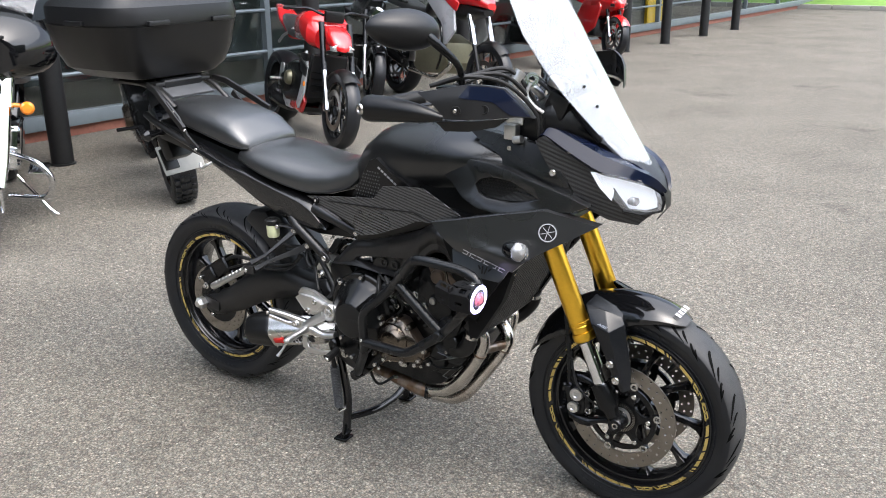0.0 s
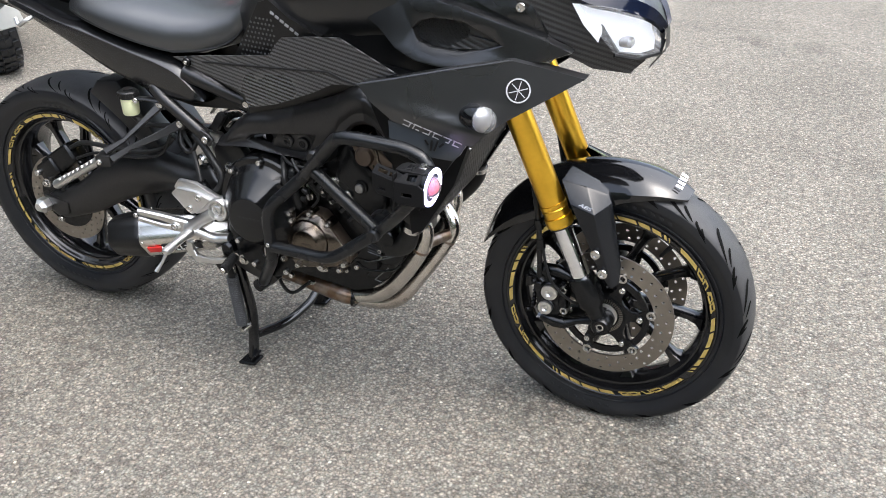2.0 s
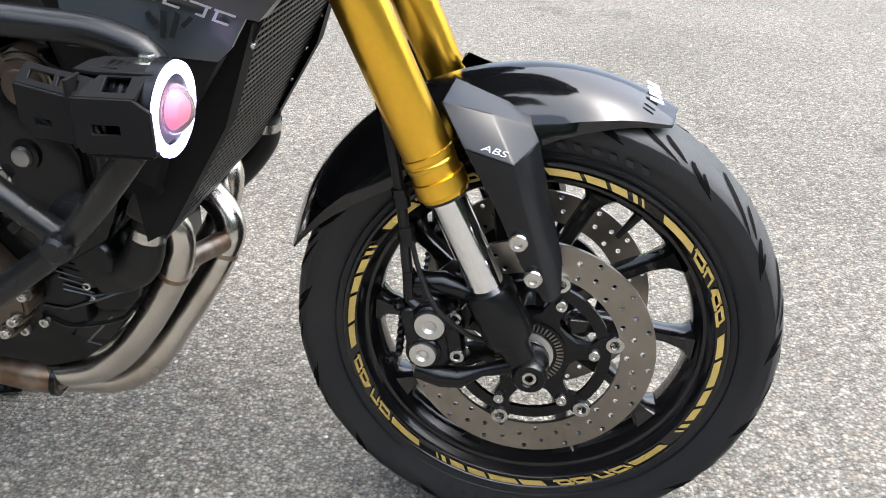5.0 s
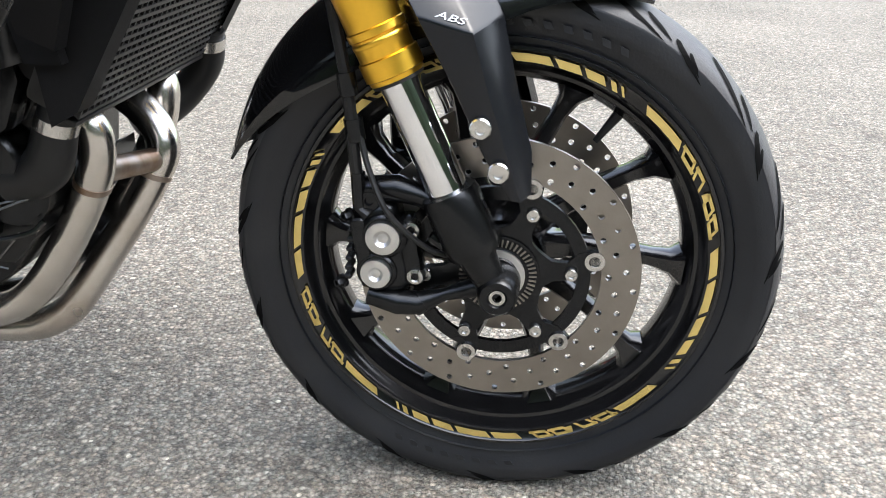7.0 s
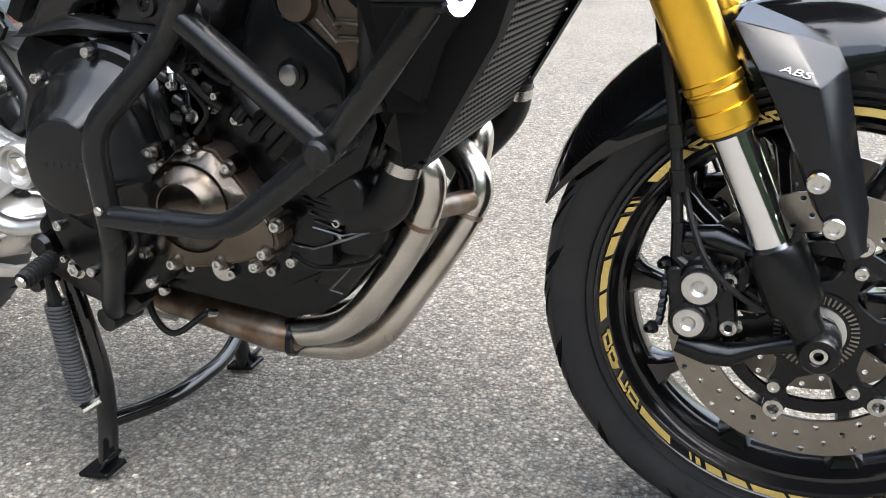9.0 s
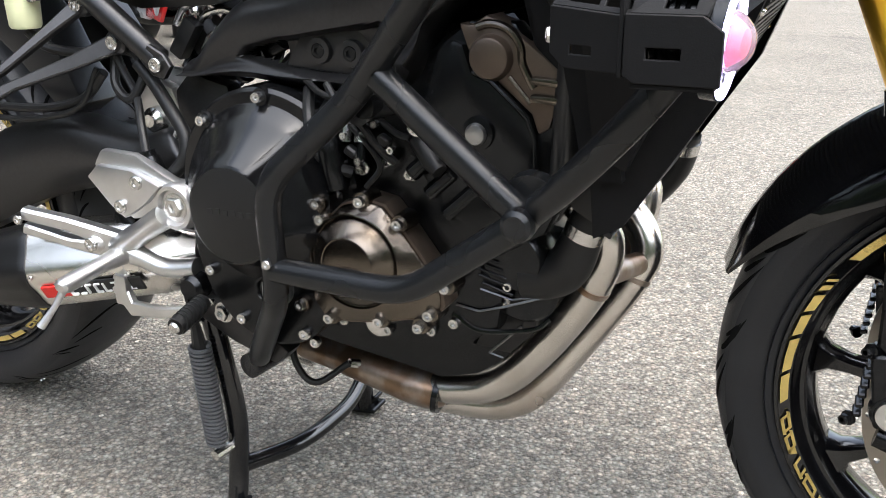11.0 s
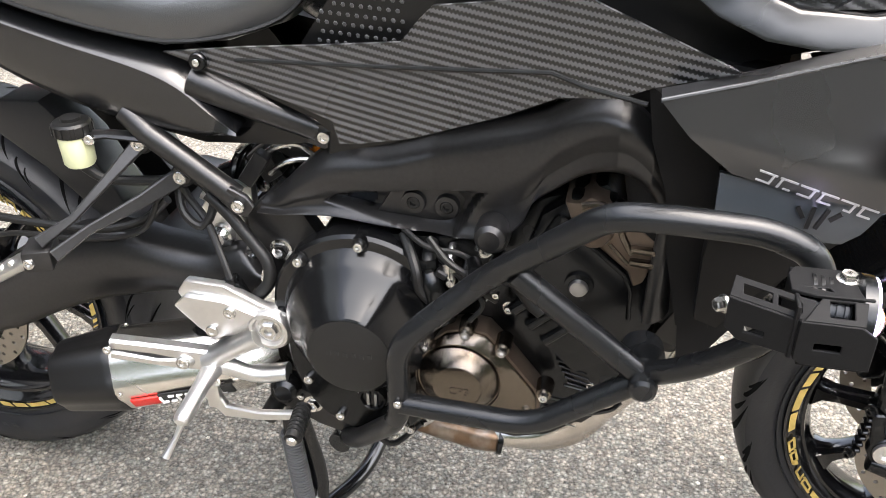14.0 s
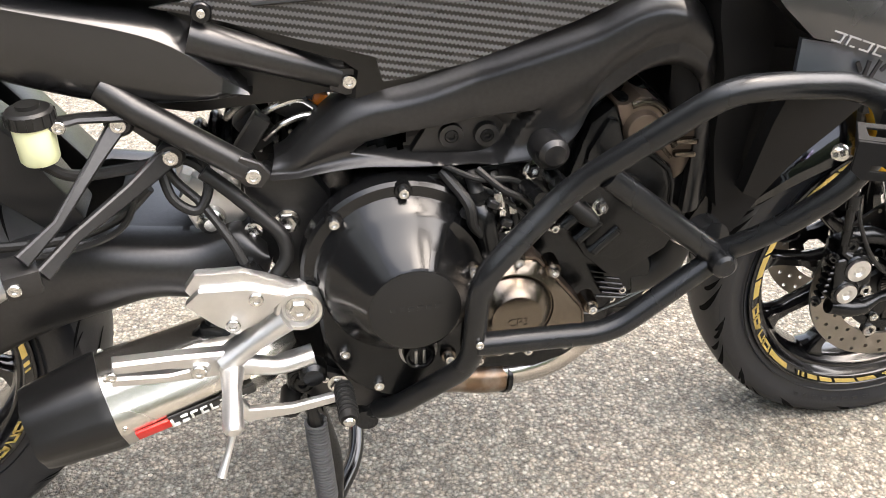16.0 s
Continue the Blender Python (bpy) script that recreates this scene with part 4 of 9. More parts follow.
part("rear_axle_nut", turned([(0.0001, -0.176), (0.012, -0.176), (0.013, -0.172), (0.021, -0.165), (0.021, -0.144)], (RA.x, 0, RA.z), seg=6), ALLOY, arm)
part("chain_adjuster", tube([(0.02, -0.12, 0.325), (-0.075, -0.12, 0.318)], 0.006, 10), STEEL, arm)
bolt(arm, (-0.005, -0.138, 0.292), 0.008, 0.008)
cal = part("rear_caliper", joined(box(0.035, -0.115, 0.462, 0.12, 0.055, 0.055, 0.014, 3, Matrix.Rotation(radians(-32), 3, "Y")), box(0.0, -0.125, 0.435, 0.07, 0.05, 0.05, 0.012, 3, Matrix.Rotation(radians(-32), 3, "Y")), tube([(0.0, -0.12, 0.42), (0.02, -0.12, 0.37)], 0.014, 10)), BLACK_METAL, bike, "black rear brake caliper over the disc")
bolt(cal, (-0.03, -0.150, 0.425), 0.008, 0.008)
bolt(cal, (-0.005, -0.152, 0.40), 0.009, 0.01, hexagon=True)
part("rear_brake_hose", tube(flow([(0.06, -0.13, 0.49), (0.12, -0.125, 0.52), (0.22, -0.135, 0.525), (0.32, -0.14, 0.53), (0.38, -0.13, 0.545), (0.42, -0.13, 0.58)]), 0.006, 10), HOSE, cal)
part("speed_cable", tube(flow([(0.08, -0.13, 0.47), (0.18, -0.14, 0.507), (0.30, -0.145, 0.515), (0.38, -0.14, 0.535), (0.41, -0.13, 0.585)]), 0.004, 8), HOSE, cal)
# hugger over the rear tyre
rings = []
for i in range(13):
    a = radians(34 + 26 * i / 12)
    row = []
    for k in range(13):
        v = -1 + 2 * k / 12
        rr = 0.328 - 0.05 * abs(v) ** 3.0
        row.append(RA + Vector((math.cos(a) * rr, 0.088 * v, math.sin(a) * rr)))
    rings.append(row)
bm = skin(rings, False, False)
bmesh.ops.solidify(bm, geom=bm.faces[:], thickness=0.003)
hug = part("rear_hugger", bm, BLACK_PLASTIC, bike, "black plastic hugger over the rear tyre")
part("hugger_side", slab([(0.138, 0.644), (0.169, 0.680), (0.229, 0.683), (0.279, 0.630), (0.330, 0.526), (0.295, 0.505), (0.215, 0.585)], -0.094, -0.030, 0.006, 2), GREY_PLASTIC, hug)
part("hugger_far_side", slab([(0.138, 0.644), (0.169, 0.670), (0.229, 0.673), (0.330, 0.526), (0.295, 0.505), (0.215, 0.585)], 0.030, 0.094, 0.006, 2), BLACK_PLASTIC, hug)

# ---- frame, engine ----


def both(name, bm, material, parent, label=""):
    """The same part on both sides of the bike."""
    other = flipped(bm)
    a = part(name, bm, material, parent, label)
    part(name, other, material, parent, label)
    return a


def spar_y(x):
    return -(0.140 + 0.020 * max(0, min(1, (x - 0.50) / 0.20)) + 0.055 * max(0, min(1, (x - 0.74) / 0.20)) - 0.030 * max(0, min(1, (x - 0.975) / 0.04)))


# upper and lower edge, pair by pair from the swingarm pivot over the crest and down the front leg
SPAR = (((0.519, 0.600), (0.512, 0.581)), ((0.534, 0.608), (0.545, 0.582)), ((0.566, 0.641), (0.580, 0.583)), ((0.610, 0.672), (0.622, 0.582)), ((0.678, 0.687), (0.675, 0.577)), ((0.732, 0.704), (0.713, 0.574)), ((0.800, 0.728), (0.770, 0.571)), ((0.857, 0.751), (0.812, 0.582)), ((0.880, 0.765), (0.838, 0.608)), ((0.902, 0.777), (0.850, 0.641)), ((0.918, 0.783), (0.873, 0.667)), ((0.929, 0.785), (0.903, 0.693)), ((0.942, 0.783), (0.930, 0.705)), ((0.956, 0.777), (0.950, 0.705)), ((0.981, 0.751), (0.968, 0.695)), ((1.005, 0.705), (0.982, 0.675)), ((1.017, 0.650), (0.988, 0.645)), ((1.020, 0.600), (0.986, 0.598)), ((1.018, 0.530), (0.984, 0.520)))
WINDOW = ((0.600, 0.609), (0.620, 0.625), (0.660, 0.635), (0.715, 0.644), (0.806, 0.659), (0.790, 0.634), (0.778, 0.609), (0.765, 0.592), (0.727, 0.592), (0.675, 0.600), (0.630, 0.606))
inside = lambda x, z: sum((a[1] > z) != (b[1] > z) and x < a[0] + (z - a[1]) * (b[0] - a[0]) / (b[1] - a[1]) for a, b in zip(WINDOW, WINDOW[1:] + WINDOW[:1])) % 2


def sunk_at(x, z, soft=0.007):
    """How far a point of the spar lies inside the window's edge, from 0 to 1."""
    if not inside(x, z):
        return 0.0
    d = min((Vector((x, z)) - Vector(a).lerp(Vector(b), max(0.0, min(1.0, (Vector((x, z)) - Vector(a)).dot(Vector(b) - Vector(a)) / (Vector(b) - Vector(a)).length_squared)))).length for a, b in zip(WINDOW, WINDOW[1:] + WINDOW[:1]))
    u = min(1.0, d / soft)
    return u * u * (3 - 2 * u)


rows = []
hi_, lo_ = flow([(p[0][0], 0, p[0][1]) for p in SPAR], 16), flow([(p[1][0], 0, p[1][1]) for p in SPAR], 16)
for p, q in zip(hi_, lo_):
    row = []
    wide = (p - q).length
    for k in range(61):
        v = k / 60
        c = p.lerp(q, v)
        if k == 0:
            row.append(Vector((c.x, spar_y(c.x) + 0.060, c.z - 0.004)))
        # rolled upper edge, broad flat face, a lower flange that folds under
        top = 0.016 * max(0.0, 1 - v * wide / 0.022) ** 2
        bulge = -0.007 * math.sin(math.pi * min(1, v / 0.62)) * min(1, wide / 0.08)
        fold = -0.010 * math.exp(-((v - 0.84) / 0.07) ** 2) + 0.030 * max(0.0, (v - 0.84) / 0.16) ** 1.1
        leg = max(0, min(1, (c.x - 0.83) / 0.05))
        fold = fold * (1 - leg) + leg * 0.014 * max(0.0, 1 - (1 - v) * wide / 0.016) ** 2
        sunk = 0.020 * sunk_at(c.x, c.z)
        row.append(Vector((c.x, spar_y(c.x) + top + bulge + fold + sunk, c.z)))
        if k == 60:
            row.append(Vector((c.x, spar_y(c.x) + 0.060, c.z + 0.004)))
    rows.append(row)
bm = skin(rows, False, False)
bmesh.ops.delete(bm, geom=[f for f in bm.faces if sunk_at(f.calc_center_median().x, f.calc_center_median().z) > 0.75 and f.calc_center_median().x < 0.664], context="FACES")
frame_ = both("frame_spar", bm, SATIN_FRAME, bike, "satin black cast alloy frame spar")
bm = slab([(0.668, 0.604), (0.760, 0.597), (0.786, 0.648), (0.690, 0.640)], -0.150, -0.130, 0.004)
part("engine_mount_plate", bm, SATIN_FRAME, frame_)
for p in ((0.714, -0.152, 0.623), (0.754, -0.154, 0.622)):
    part("mount_boss", turned([(0.008, -0.0045), (0.0135, -0.004), (0.0145, 0.0), (0.0145, 0.004)], p, seg=20), SATIN_FRAME, frame_)
    bolt(frame_, p, 0.008, 0.005, material=BLACK_METAL)
part("frame_cap", turned([(0.0001, -0.012), (0.012, -0.011), (0.017, -0.006), (0.018, 0.004)], (0.814, -0.210, 0.621), seg=24), SATIN_FRAME, frame_)
part("mount_ring", turned([(0.013, -0.006), (0.019, -0.006), (0.020, 0.002), (0.020, 0.02)], (0.814, -0.200, 0.616), seg=24), SATIN_FRAME, frame_)
pivot = [(0.48, 0.56), (0.505, 0.585), (0.56, 0.572), (0.585, 0.53), (0.578, 0.46), (0.585, 0.36), (0.60, 0.29), (0.57, 0.27), (0.52, 0.285), (0.505, 0.33), (0.53, 0.42), (0.50, 0.46), (0.485, 0.51)]
both("pivot_plate", slab(pivot, -0.119, -0.090, 0.008, 2), SATIN_FRAME, bike, "black pivot plate behind the engine")
bolt(frame_, (0.526, -0.120, 0.515), 0.0115, 0.010, hexagon=True)
bolt(frame_, (0.486, -0.120, 0.506), 0.008, 0.008, hexagon=True)
part("head_tube", tube([on_fork(1.0, 0) + Vector((-0.06, 0, 0)), on_fork(0.80, 0) + Vector((-0.05, 0, 0))], 0.04, 20), SATIN_FRAME, frame_)
part("cross_spar", box(1.03, 0, 0.80, 0.16, 0.25, 0.14, 0.03, 3), SATIN_FRAME, frame_)

engine = part("engine", slab([(0.55, 0.30), (0.555, 0.50), (0.60, 0.57), (0.72, 0.575), (0.80, 0.585), (0.86, 0.64), (0.93, 0.665), (0.985, 0.60), (0.985, 0.50), (0.93, 0.40), (0.92, 0.33), (0.86, 0.30), (0.62, 0.285)], -0.150, 0.150, 0.012, 2), BLACK_METAL, bike, "black three-cylinder engine with bronze covers")
part("sump", slab([(0.62, 0.29), (0.93, 0.34), (0.952, 0.366), (0.952, 0.324), (0.912, 0.276), (0.880, 0.252), (0.835, 0.238), (0.80, 0.243), (0.70, 0.254), (0.63, 0.264)], -0.112, 0.112, 0.012, 2), BLACK_METAL, engine)
# cylinder side: tilted block with ribs
part("cylinder_block", slab([(0.828, 0.525), (0.862, 0.63), (0.895, 0.655), (0.94, 0.655), (0.985, 0.60), (0.995, 0.50), (0.975, 0.455), (0.912, 0.415), (0.87, 0.455)], -0.172, -0.14, 0.008, 2), BLACK_METAL, engine)
# bronze end of the head: stepped round pad above, two steps running down to the front
head = part("cylinder_head_cover", slab([(0.886, 0.653), (0.900, 0.6513), (0.914, 0.6607), (0.933, 0.6548), (0.9524, 0.639), (0.987, 0.6137), (0.9855, 0.586), (0.978, 0.561), (0.967, 0.553), (0.9597, 0.5726), (0.9213, 0.604), (0.9042, 0.610), (0.895, 0.630)], -0.178, 0.178, 0.004, 2), BRONZE_DARK, engine, "bronze cylinder head cover")
part("cover_pad", turned([(0.0001, -0.009), (0.0165, -0.009), (0.0185, -0.008), (0.0215, -0.002), (0.022, 0.002)], (0.9195, -0.178, 0.6225), seg=36), BRONZE_DARK, head)
# ridges and steps take the lighter BRONZE, which paints in their highlights
part("cover_ridge", tube(flow([(0.9195 + 0.0305 * math.cos(radians(a)), -0.1775, 0.6225 + 0.0305 * math.sin(radians(a))) for a in (118, 95, 70, 45, 20, -5)] + [(0.956, -0.1775, 0.607), (0.962, -0.1775, 0.597)]), 0.0042, 10), BRONZE, head)
part("cover_ridge", tube([(0.938, -0.1775, 0.606), (0.959, -0.1775, 0.583)], 0.0026, 8), BRONZE, head)
for x, z in ((0.9735, 0.6040), (0.9735, 0.5880)):
    part("cover_step", box(x, -0.180, z, 0.027, 0.012, 0.0075, 0.003, 2, Matrix.Rotation(radians(3), 3, "Y")), BRONZE, head)
part("chain_tunnel", slab([(0.86, 0.60), (0.880, 0.638), (0.892, 0.634), (0.901, 0.607), (0.919, 0.600), (0.956, 0.568), (0.964, 0.548), (0.965, 0.51), (0.94, 0.47), (0.905, 0.45), (0.87, 0.47), (0.85, 0.54)], -0.181, -0.168, 0.006, 2), BLACK_METAL, engine)
part("tunnel_edge", tube([(0.902, -0.1805, 0.609), (0.920, -0.1805, 0.602), (0.957, -0.1805, 0.570), (0.965, -0.1805, 0.550), (0.967, -0.1805, 0.512)], 0.0024, 8), BLACK_METAL, engine)
for x0, z0, x1, z1 in ((0.836, 0.504, 0.866, 0.532), (0.874, 0.466, 0.906, 0.496), (0.855, 0.485, 0.882, 0.510)):
    rib = part("slot_rib", tube([(x0, -0.1775, z0), (x1, -0.1775, z1)], 0.0088, 12), BLACK_METAL, engine)
    part("slot", tube([(x0 + 0.002, -0.1822, z0 + 0.002), (x1 - 0.002, -0.1822, z1 - 0.002)], 0.0052, 10), HOSE, rib)
part("bolt_boss", turned([(0.0001, -0.009), (0.010, -0.009), (0.0115, -0.006), (0.016, -0.005), (0.0175, 0.006)], (0.909, -0.181, 0.552), seg=24), BLACK_METAL, engine)
part("head_plug", turned([(0.0001, -0.0125), (0.006, -0.0125), (0.0095, -0.0115), (0.011, -0.008), (0.011, 0.0)], (0.909, -0.181, 0.552), seg=20), PLUG_STEEL, engine)
part("sensor_plug", tube([(0.83, -0.165, 0.545), (0.862, -0.185, 0.52), (0.872, -0.19, 0.512)], [0.009, 0.011, 0.008], 12), HOSE, engine)
for p in ((0.798, -0.165, 0.575), (0.842, -0.176, 0.552), (0.878, -0.180, 0.528)):
    bolt(engine, p, 0.008, 0.010, (0.3, -1, 0.2), True)

# clutch cover: flange, shoulder, cone, off-centre flat face
CC = Vector((0.648, 0, 0.459))
rings = []
CUT = Vector((0.836 * math.cos(radians(22)), -0.548, 0.836 * math.sin(radians(22))))
CUT_AT = CC + Vector((0.0715 * math.cos(radians(22)), -0.196, 0.0715 * math.sin(radians(22)) - 0.006))
for r, y, dx, dz in ((0.117, -0.140, 0, 0), (0.117, -0.166, 0, 0), (0.113, -0.170, 0, 0), (0.101, -0.171, 0, 0), (0.098, -0.174, 0, 0), (0.094, -0.186, 0, -0.003), (0.091, -0.192, 0.0005, -0.005), (0.086, -0.197, 0.001, -0.006), (0.069, -0.218, 0.003, -0.006), (0.0545, -0.2390, 0.005, -0.006), (0.0520, -0.2405, 0.005, -0.006), (0.012, -0.2410, 0.005, -0.006)):
    ring = []
    for k in range(72):
        p = CC + Vector((dx + r * math.cos(2 * math.pi * k / 72), y, dz + r * math.sin(2 * math.pi * k / 72)))
        if y < -0.190:  # flat facet cut into the cone
            p = p - CUT * max(0.0, CUT.dot(p - CUT_AT))
        ring.append(p)
    rings.append(ring)
cover = part("clutch_cover", skin(rings), COVER_BLACK, engine, "black round clutch cover with a flat facet", 24)
part("facet_recess", moved(turned([(0.0001, -0.0006), (0.0065, -0.0006), (0.0080, 0.0008)], (0, 0, 0), (0, 0, 1), 20), Matrix.Translation(CUT_AT + CUT * 0.0008 + Vector((-0.012, -0.018, -0.008))) @ Vector((0, 0, 1)).rotation_difference(CUT).to_matrix().to_4x4() @ Matrix.Diagonal((0.8, 2.2, 1, 1))), HOSE, cover)
part("face_disc", turned([(0.0001, 0.0006), (0.0500, 0.0006), (0.0515, 0.0)], (CC.x + 0.005, -0.2408, CC.z - 0.006), (0, -1, 0), 48), HOSE, cover, "matt black disc on the cover face")
for a, r in ((88, 0.108), (41, 0.106), (-46, 0.107), (-127, 0.110), (-175, 0.108), (134, 0.107)):
    p = CC + Vector((r * math.cos(radians(a)), -0.170, r * math.sin(radians(a))))
    part("bolt_boss", turned([(0.0001, -0.004), (0.0095, -0.004), (0.0105, 0.0), (0.012, 0.02)], p, seg=16), BLACK_METAL, cover)
    bolt(cover, p + Vector((0, -0.004, 0)), 0.0062, 0.0075)
part("embossed_mark", joined(*[box(0.653 - 0.025 + i * 0.010, -0.2417, 0.456 + (i % 2) * 0.001, 0.0055, 0.0006, 0.006, 0.0) for i in range(6)]), GREY_PLASTIC, cover)
case_out = [(p.x, p.z) for p in flow([(0.548, 0, 0.440), (0.550, 0, 0.385), (0.566, 0, 0.335), (0.592, 0, 0.302), (0.625, 0, 0.283), (0.662, 0, 0.279), (0.700, 0, 0.292), (0.726, 0, 0.320), (0.742, 0, 0.360), (0.750, 0, 0.410)], 4)]
part("lower_case", slab(case_out, -0.184, -0.12, 0.010, 3), BLACK_METAL, engine)
filler = part("oil_filler", turned([(0.0001, -0.006), (0.0125, -0.006), (0.0150, -0.010), (0.0175, -0.010), (0.0190, -0.006), (0.0200, 0.012)], (0.6635, -0.192, 0.355), seg=30), BLACK_METAL, engine, "black slotted oil filler cap")
for dx in (-0.0050, 0.0050):
    part("filler_rib", box(0.6635 + dx, -0.1995, 0.355, 0.0040, 0.005, 0.020, 0.001), PLUG_STEEL, filler)
part("filler_seat", turned([(0.0200, -0.002), (0.0235, -0.002), (0.0245, 0.006), (0.0245, 0.010)], (0.6635, -0.186, 0.355), seg=30), PLUG_STEEL, filler)
for x, z in ((0.575, 0.362), (0.614, 0.307), (0.700, 0.303), (0.737, 0.385)):
    bolt(engine, (x, -0.184, z), 0.0068, 0.007)
part("sight_glass", turned([(0.0001, -0.004), (0.012, -0.004), (0.013, -0.001), (0.016, 0.0)], (0.775, -0.150, 0.315), seg=20), STEEL, engine)
# bronze alternator cover
AC = Vector((0.775, 0, 0.405))
flange = [(0.716, 0.350), (0.720, 0.400), (0.733, 0.440), (0.757, 0.463), (0.785, 0.4704), (0.8056, 0.4668), (0.8209, 0.4491), (0.8451, 0.4183), (0.8676, 0.3896), (0.8707, 0.3672), (0.858, 0.353), (0.8221, 0.344), (0.800, 0.337), (0.760, 0.3307), (0.729, 0.332)]
base = [(AC.x + (x - AC.x) * 1.045, AC.z + (z - AC.z) * 1.045) for x, z in flange]
alt = part("alternator_cover", slab(base, -0.184, -0.150, 0.003, 2), BRONZE_DARK, engine, "bronze alternator cover with raised cone and flat disc")


def reach(a):
    """Distance from the cover's centre to its outline in the direction a."""
    best = 0.05
    for (x0, z0), (x1, z1) in zip(flange, flange[1:] + flange[:1]):
        ex, ez, c, n = x1 - x0, z1 - z0, math.cos(a), math.sin(a)
        det = c * ez - n * ex
        if abs(det) > 1e-9:
            r = ((x0 - AC.x) * ez - (z0 - AC.z) * ex) / det
            u = ((x0 - AC.x) * n - (z0 - AC.z) * c) / det
            if r > 0 and -1e-6 <= u <= 1 + 1e-6:
                best = r
    return best


TURN = [2 * math.pi * k / 96 for k in range(96)]
rings = []
for f, y in ((1.0, -0.180), (1.0, -0.1865), (0.985, -0.1885)):
    rings.append([AC + Vector((reach(a) * f * math.cos(a), y, reach(a) * f * math.sin(a))) for a in TURN])
for r, y, dx, dz in ((0.0535, -0.1985, 0, 0), (0.0520, -0.1990, 0, 0), (0.0510, -0.1960, 0, 0), (0.0495, -0.1955, 0, 0), (0.0485, -0.1985, 0, 0), (0.0315, -0.2158, 0.002, 0.003), (0.0300, -0.2168, 0.002, 0.003), (0.0290, -0.2160, 0.002, 0.003), (0.008, -0.2160, 0.002, 0.003)):
    rings.append([AC + Vector((dx + r * math.cos(a), y, dz + r * math.sin(a))) for a in TURN])
part("cover_dome", skin(rings), BRONZE, alt, "", 25)


def lettering(name, text, size, m, material, parent, thick=0.0006, slant=0.0):
    """Raised letters in the built-in font, as a mesh part."""
    cu = bpy.data.curves.new(name, "FONT")
    cu.body, cu.size, cu.extrude, cu.align_x, cu.align_y, cu.shear = text, size, thick, "CENTER", "CENTER", slant
    src = new(name + "_source", cu)
    me = bpy.data.meshes.new_from_object(src.evaluated_get(bpy.context.evaluated_depsgraph_get()))
    bpy.data.objects.remove(src)
    me.materials.clear()
    me.materials.append(material)
    ob = new(name, me)
    ob.parent = parent
    ob.matrix_local = m
    return ob


lettering("raised_letters", "CP3", 0.015, Matrix.Translation((0.779, -0.2165, 0.401)) @ Matrix.Rotation(radians(90), 4, "X"), BRONZE, alt, 0.0008)
for p in ((0.7824, 0.4715), (0.8262, 0.4524), (0.8785, 0.392), (0.7339, 0.4462), (0.7294, 0.4631), (0.8597, 0.3582), (0.8003, 0.3400), (0.7381, 0.3331), (0.7009, 0.3414), (0.8475, 0.3420)):
    part("bolt_boss", turned([(0.0001, -0.004), (0.009, -0.004), (0.010, 0.0), (0.011, 0.02)], (p[0], -0.186, p[1]), seg=16), BRONZE, alt)
    bolt(alt, (p[0], -0.190, p[1]), 0.0062, 0.008)
for p in ((0.735, -0.152, 0.315), (0.705, -0.17, 0.288), (0.79, -0.151, 0.312), (0.845, -0.151, 0.322), (0.872, -0.152, 0.336)):
    bolt(engine, p, 0.0062, 0.008)
engine.matrix_local = Matrix.Translation((0.003, -0.010, 0.008))
# small fittings above the alternator
part("coolant_stub", tube(flow([(0.722, -0.15, 0.545), (0.738, -0.178, 0.535), (0.746, -0.185, 0.505), (0.752, -0.185, 0.480)]), [0.013, 0.014, 0.012], 14), BLACK_METAL, engine)
for x, z, r, m_ in ((0.733, 0.555, 0.0085, HOSE), (0.759, 0.552, 0.0070, STEEL), (0.776, 0.535, 0.0060, BLACK_METAL), (0.742, 0.520, 0.0075, BLACK_METAL)):
    f = part("fitting", tube([(x, -0.150, z + 0.014), (x + 0.002, -0.176, z), (x + 0.004, -0.182, z - 0.022)], [r, r, r * 0.75], 12), m_, engine)
    part("fitting_nut", tube([(x + 0.002, -0.175, z + 0.004), (x + 0.003, -0.178, z - 0.005)], r * 1.35, 6), STEEL if m_ is not HOSE else BLACK_METAL, f)
for x, z in ((0.722, 0.516), (0.735, 0.490), (0.772, 0.500), (0.800, 0.512), (0.742, 0.470), (0.830, 0.500)):
    bolt(engine, (x, -0.166, z), 0.0058, 0.010, hexagon=True)
part("wire_loop", tube(flow([(0.74, -0.165, 0.56), (0.77, -0.18, 0.545), (0.80, -0.18, 0.51), (0.786, -0.185, 0.485)]), 0.003, 8), HOSE, engine)
part("sensor_wire", tube(flow([(0.70, -0.155, 0.585), (0.735, -0.175, 0.575), (0.775, -0.175, 0.570), (0.815, -0.178, 0.545), (0.835, -0.18, 0.54)]), 0.0035, 8), HOSE, engine)
part("case_rib", tube(flow([(0.715, -0.165, 0.50), (0.73, -0.172, 0.468), (0.728, -0.176, 0.42)]), 0.006, 10), BLACK_METAL, engine)
# water pump side: hoses at the front
part("coolant_hose", tube(flow([(1.020, -0.135, 0.495), (1.012, -0.140, 0.470), (1.002, -0.140, 0.442), (0.990, -0.138, 0.414), (0.970, -0.132, 0.400), (0.945, -0.130, 0.396)]), [0.0195] * 9 + [0.020 + 0.0004 * k for k in range(len(flow([(1.020, -0.135, 0.495), (1.012, -0.140, 0.470), (1.002, -0.140, 0.442), (0.990, -0.138, 0.414), (0.970, -0.132, 0.400), (0.945, -0.130, 0.396)])) - 9)], 18), HOSE, engine, "thick black coolant hose")
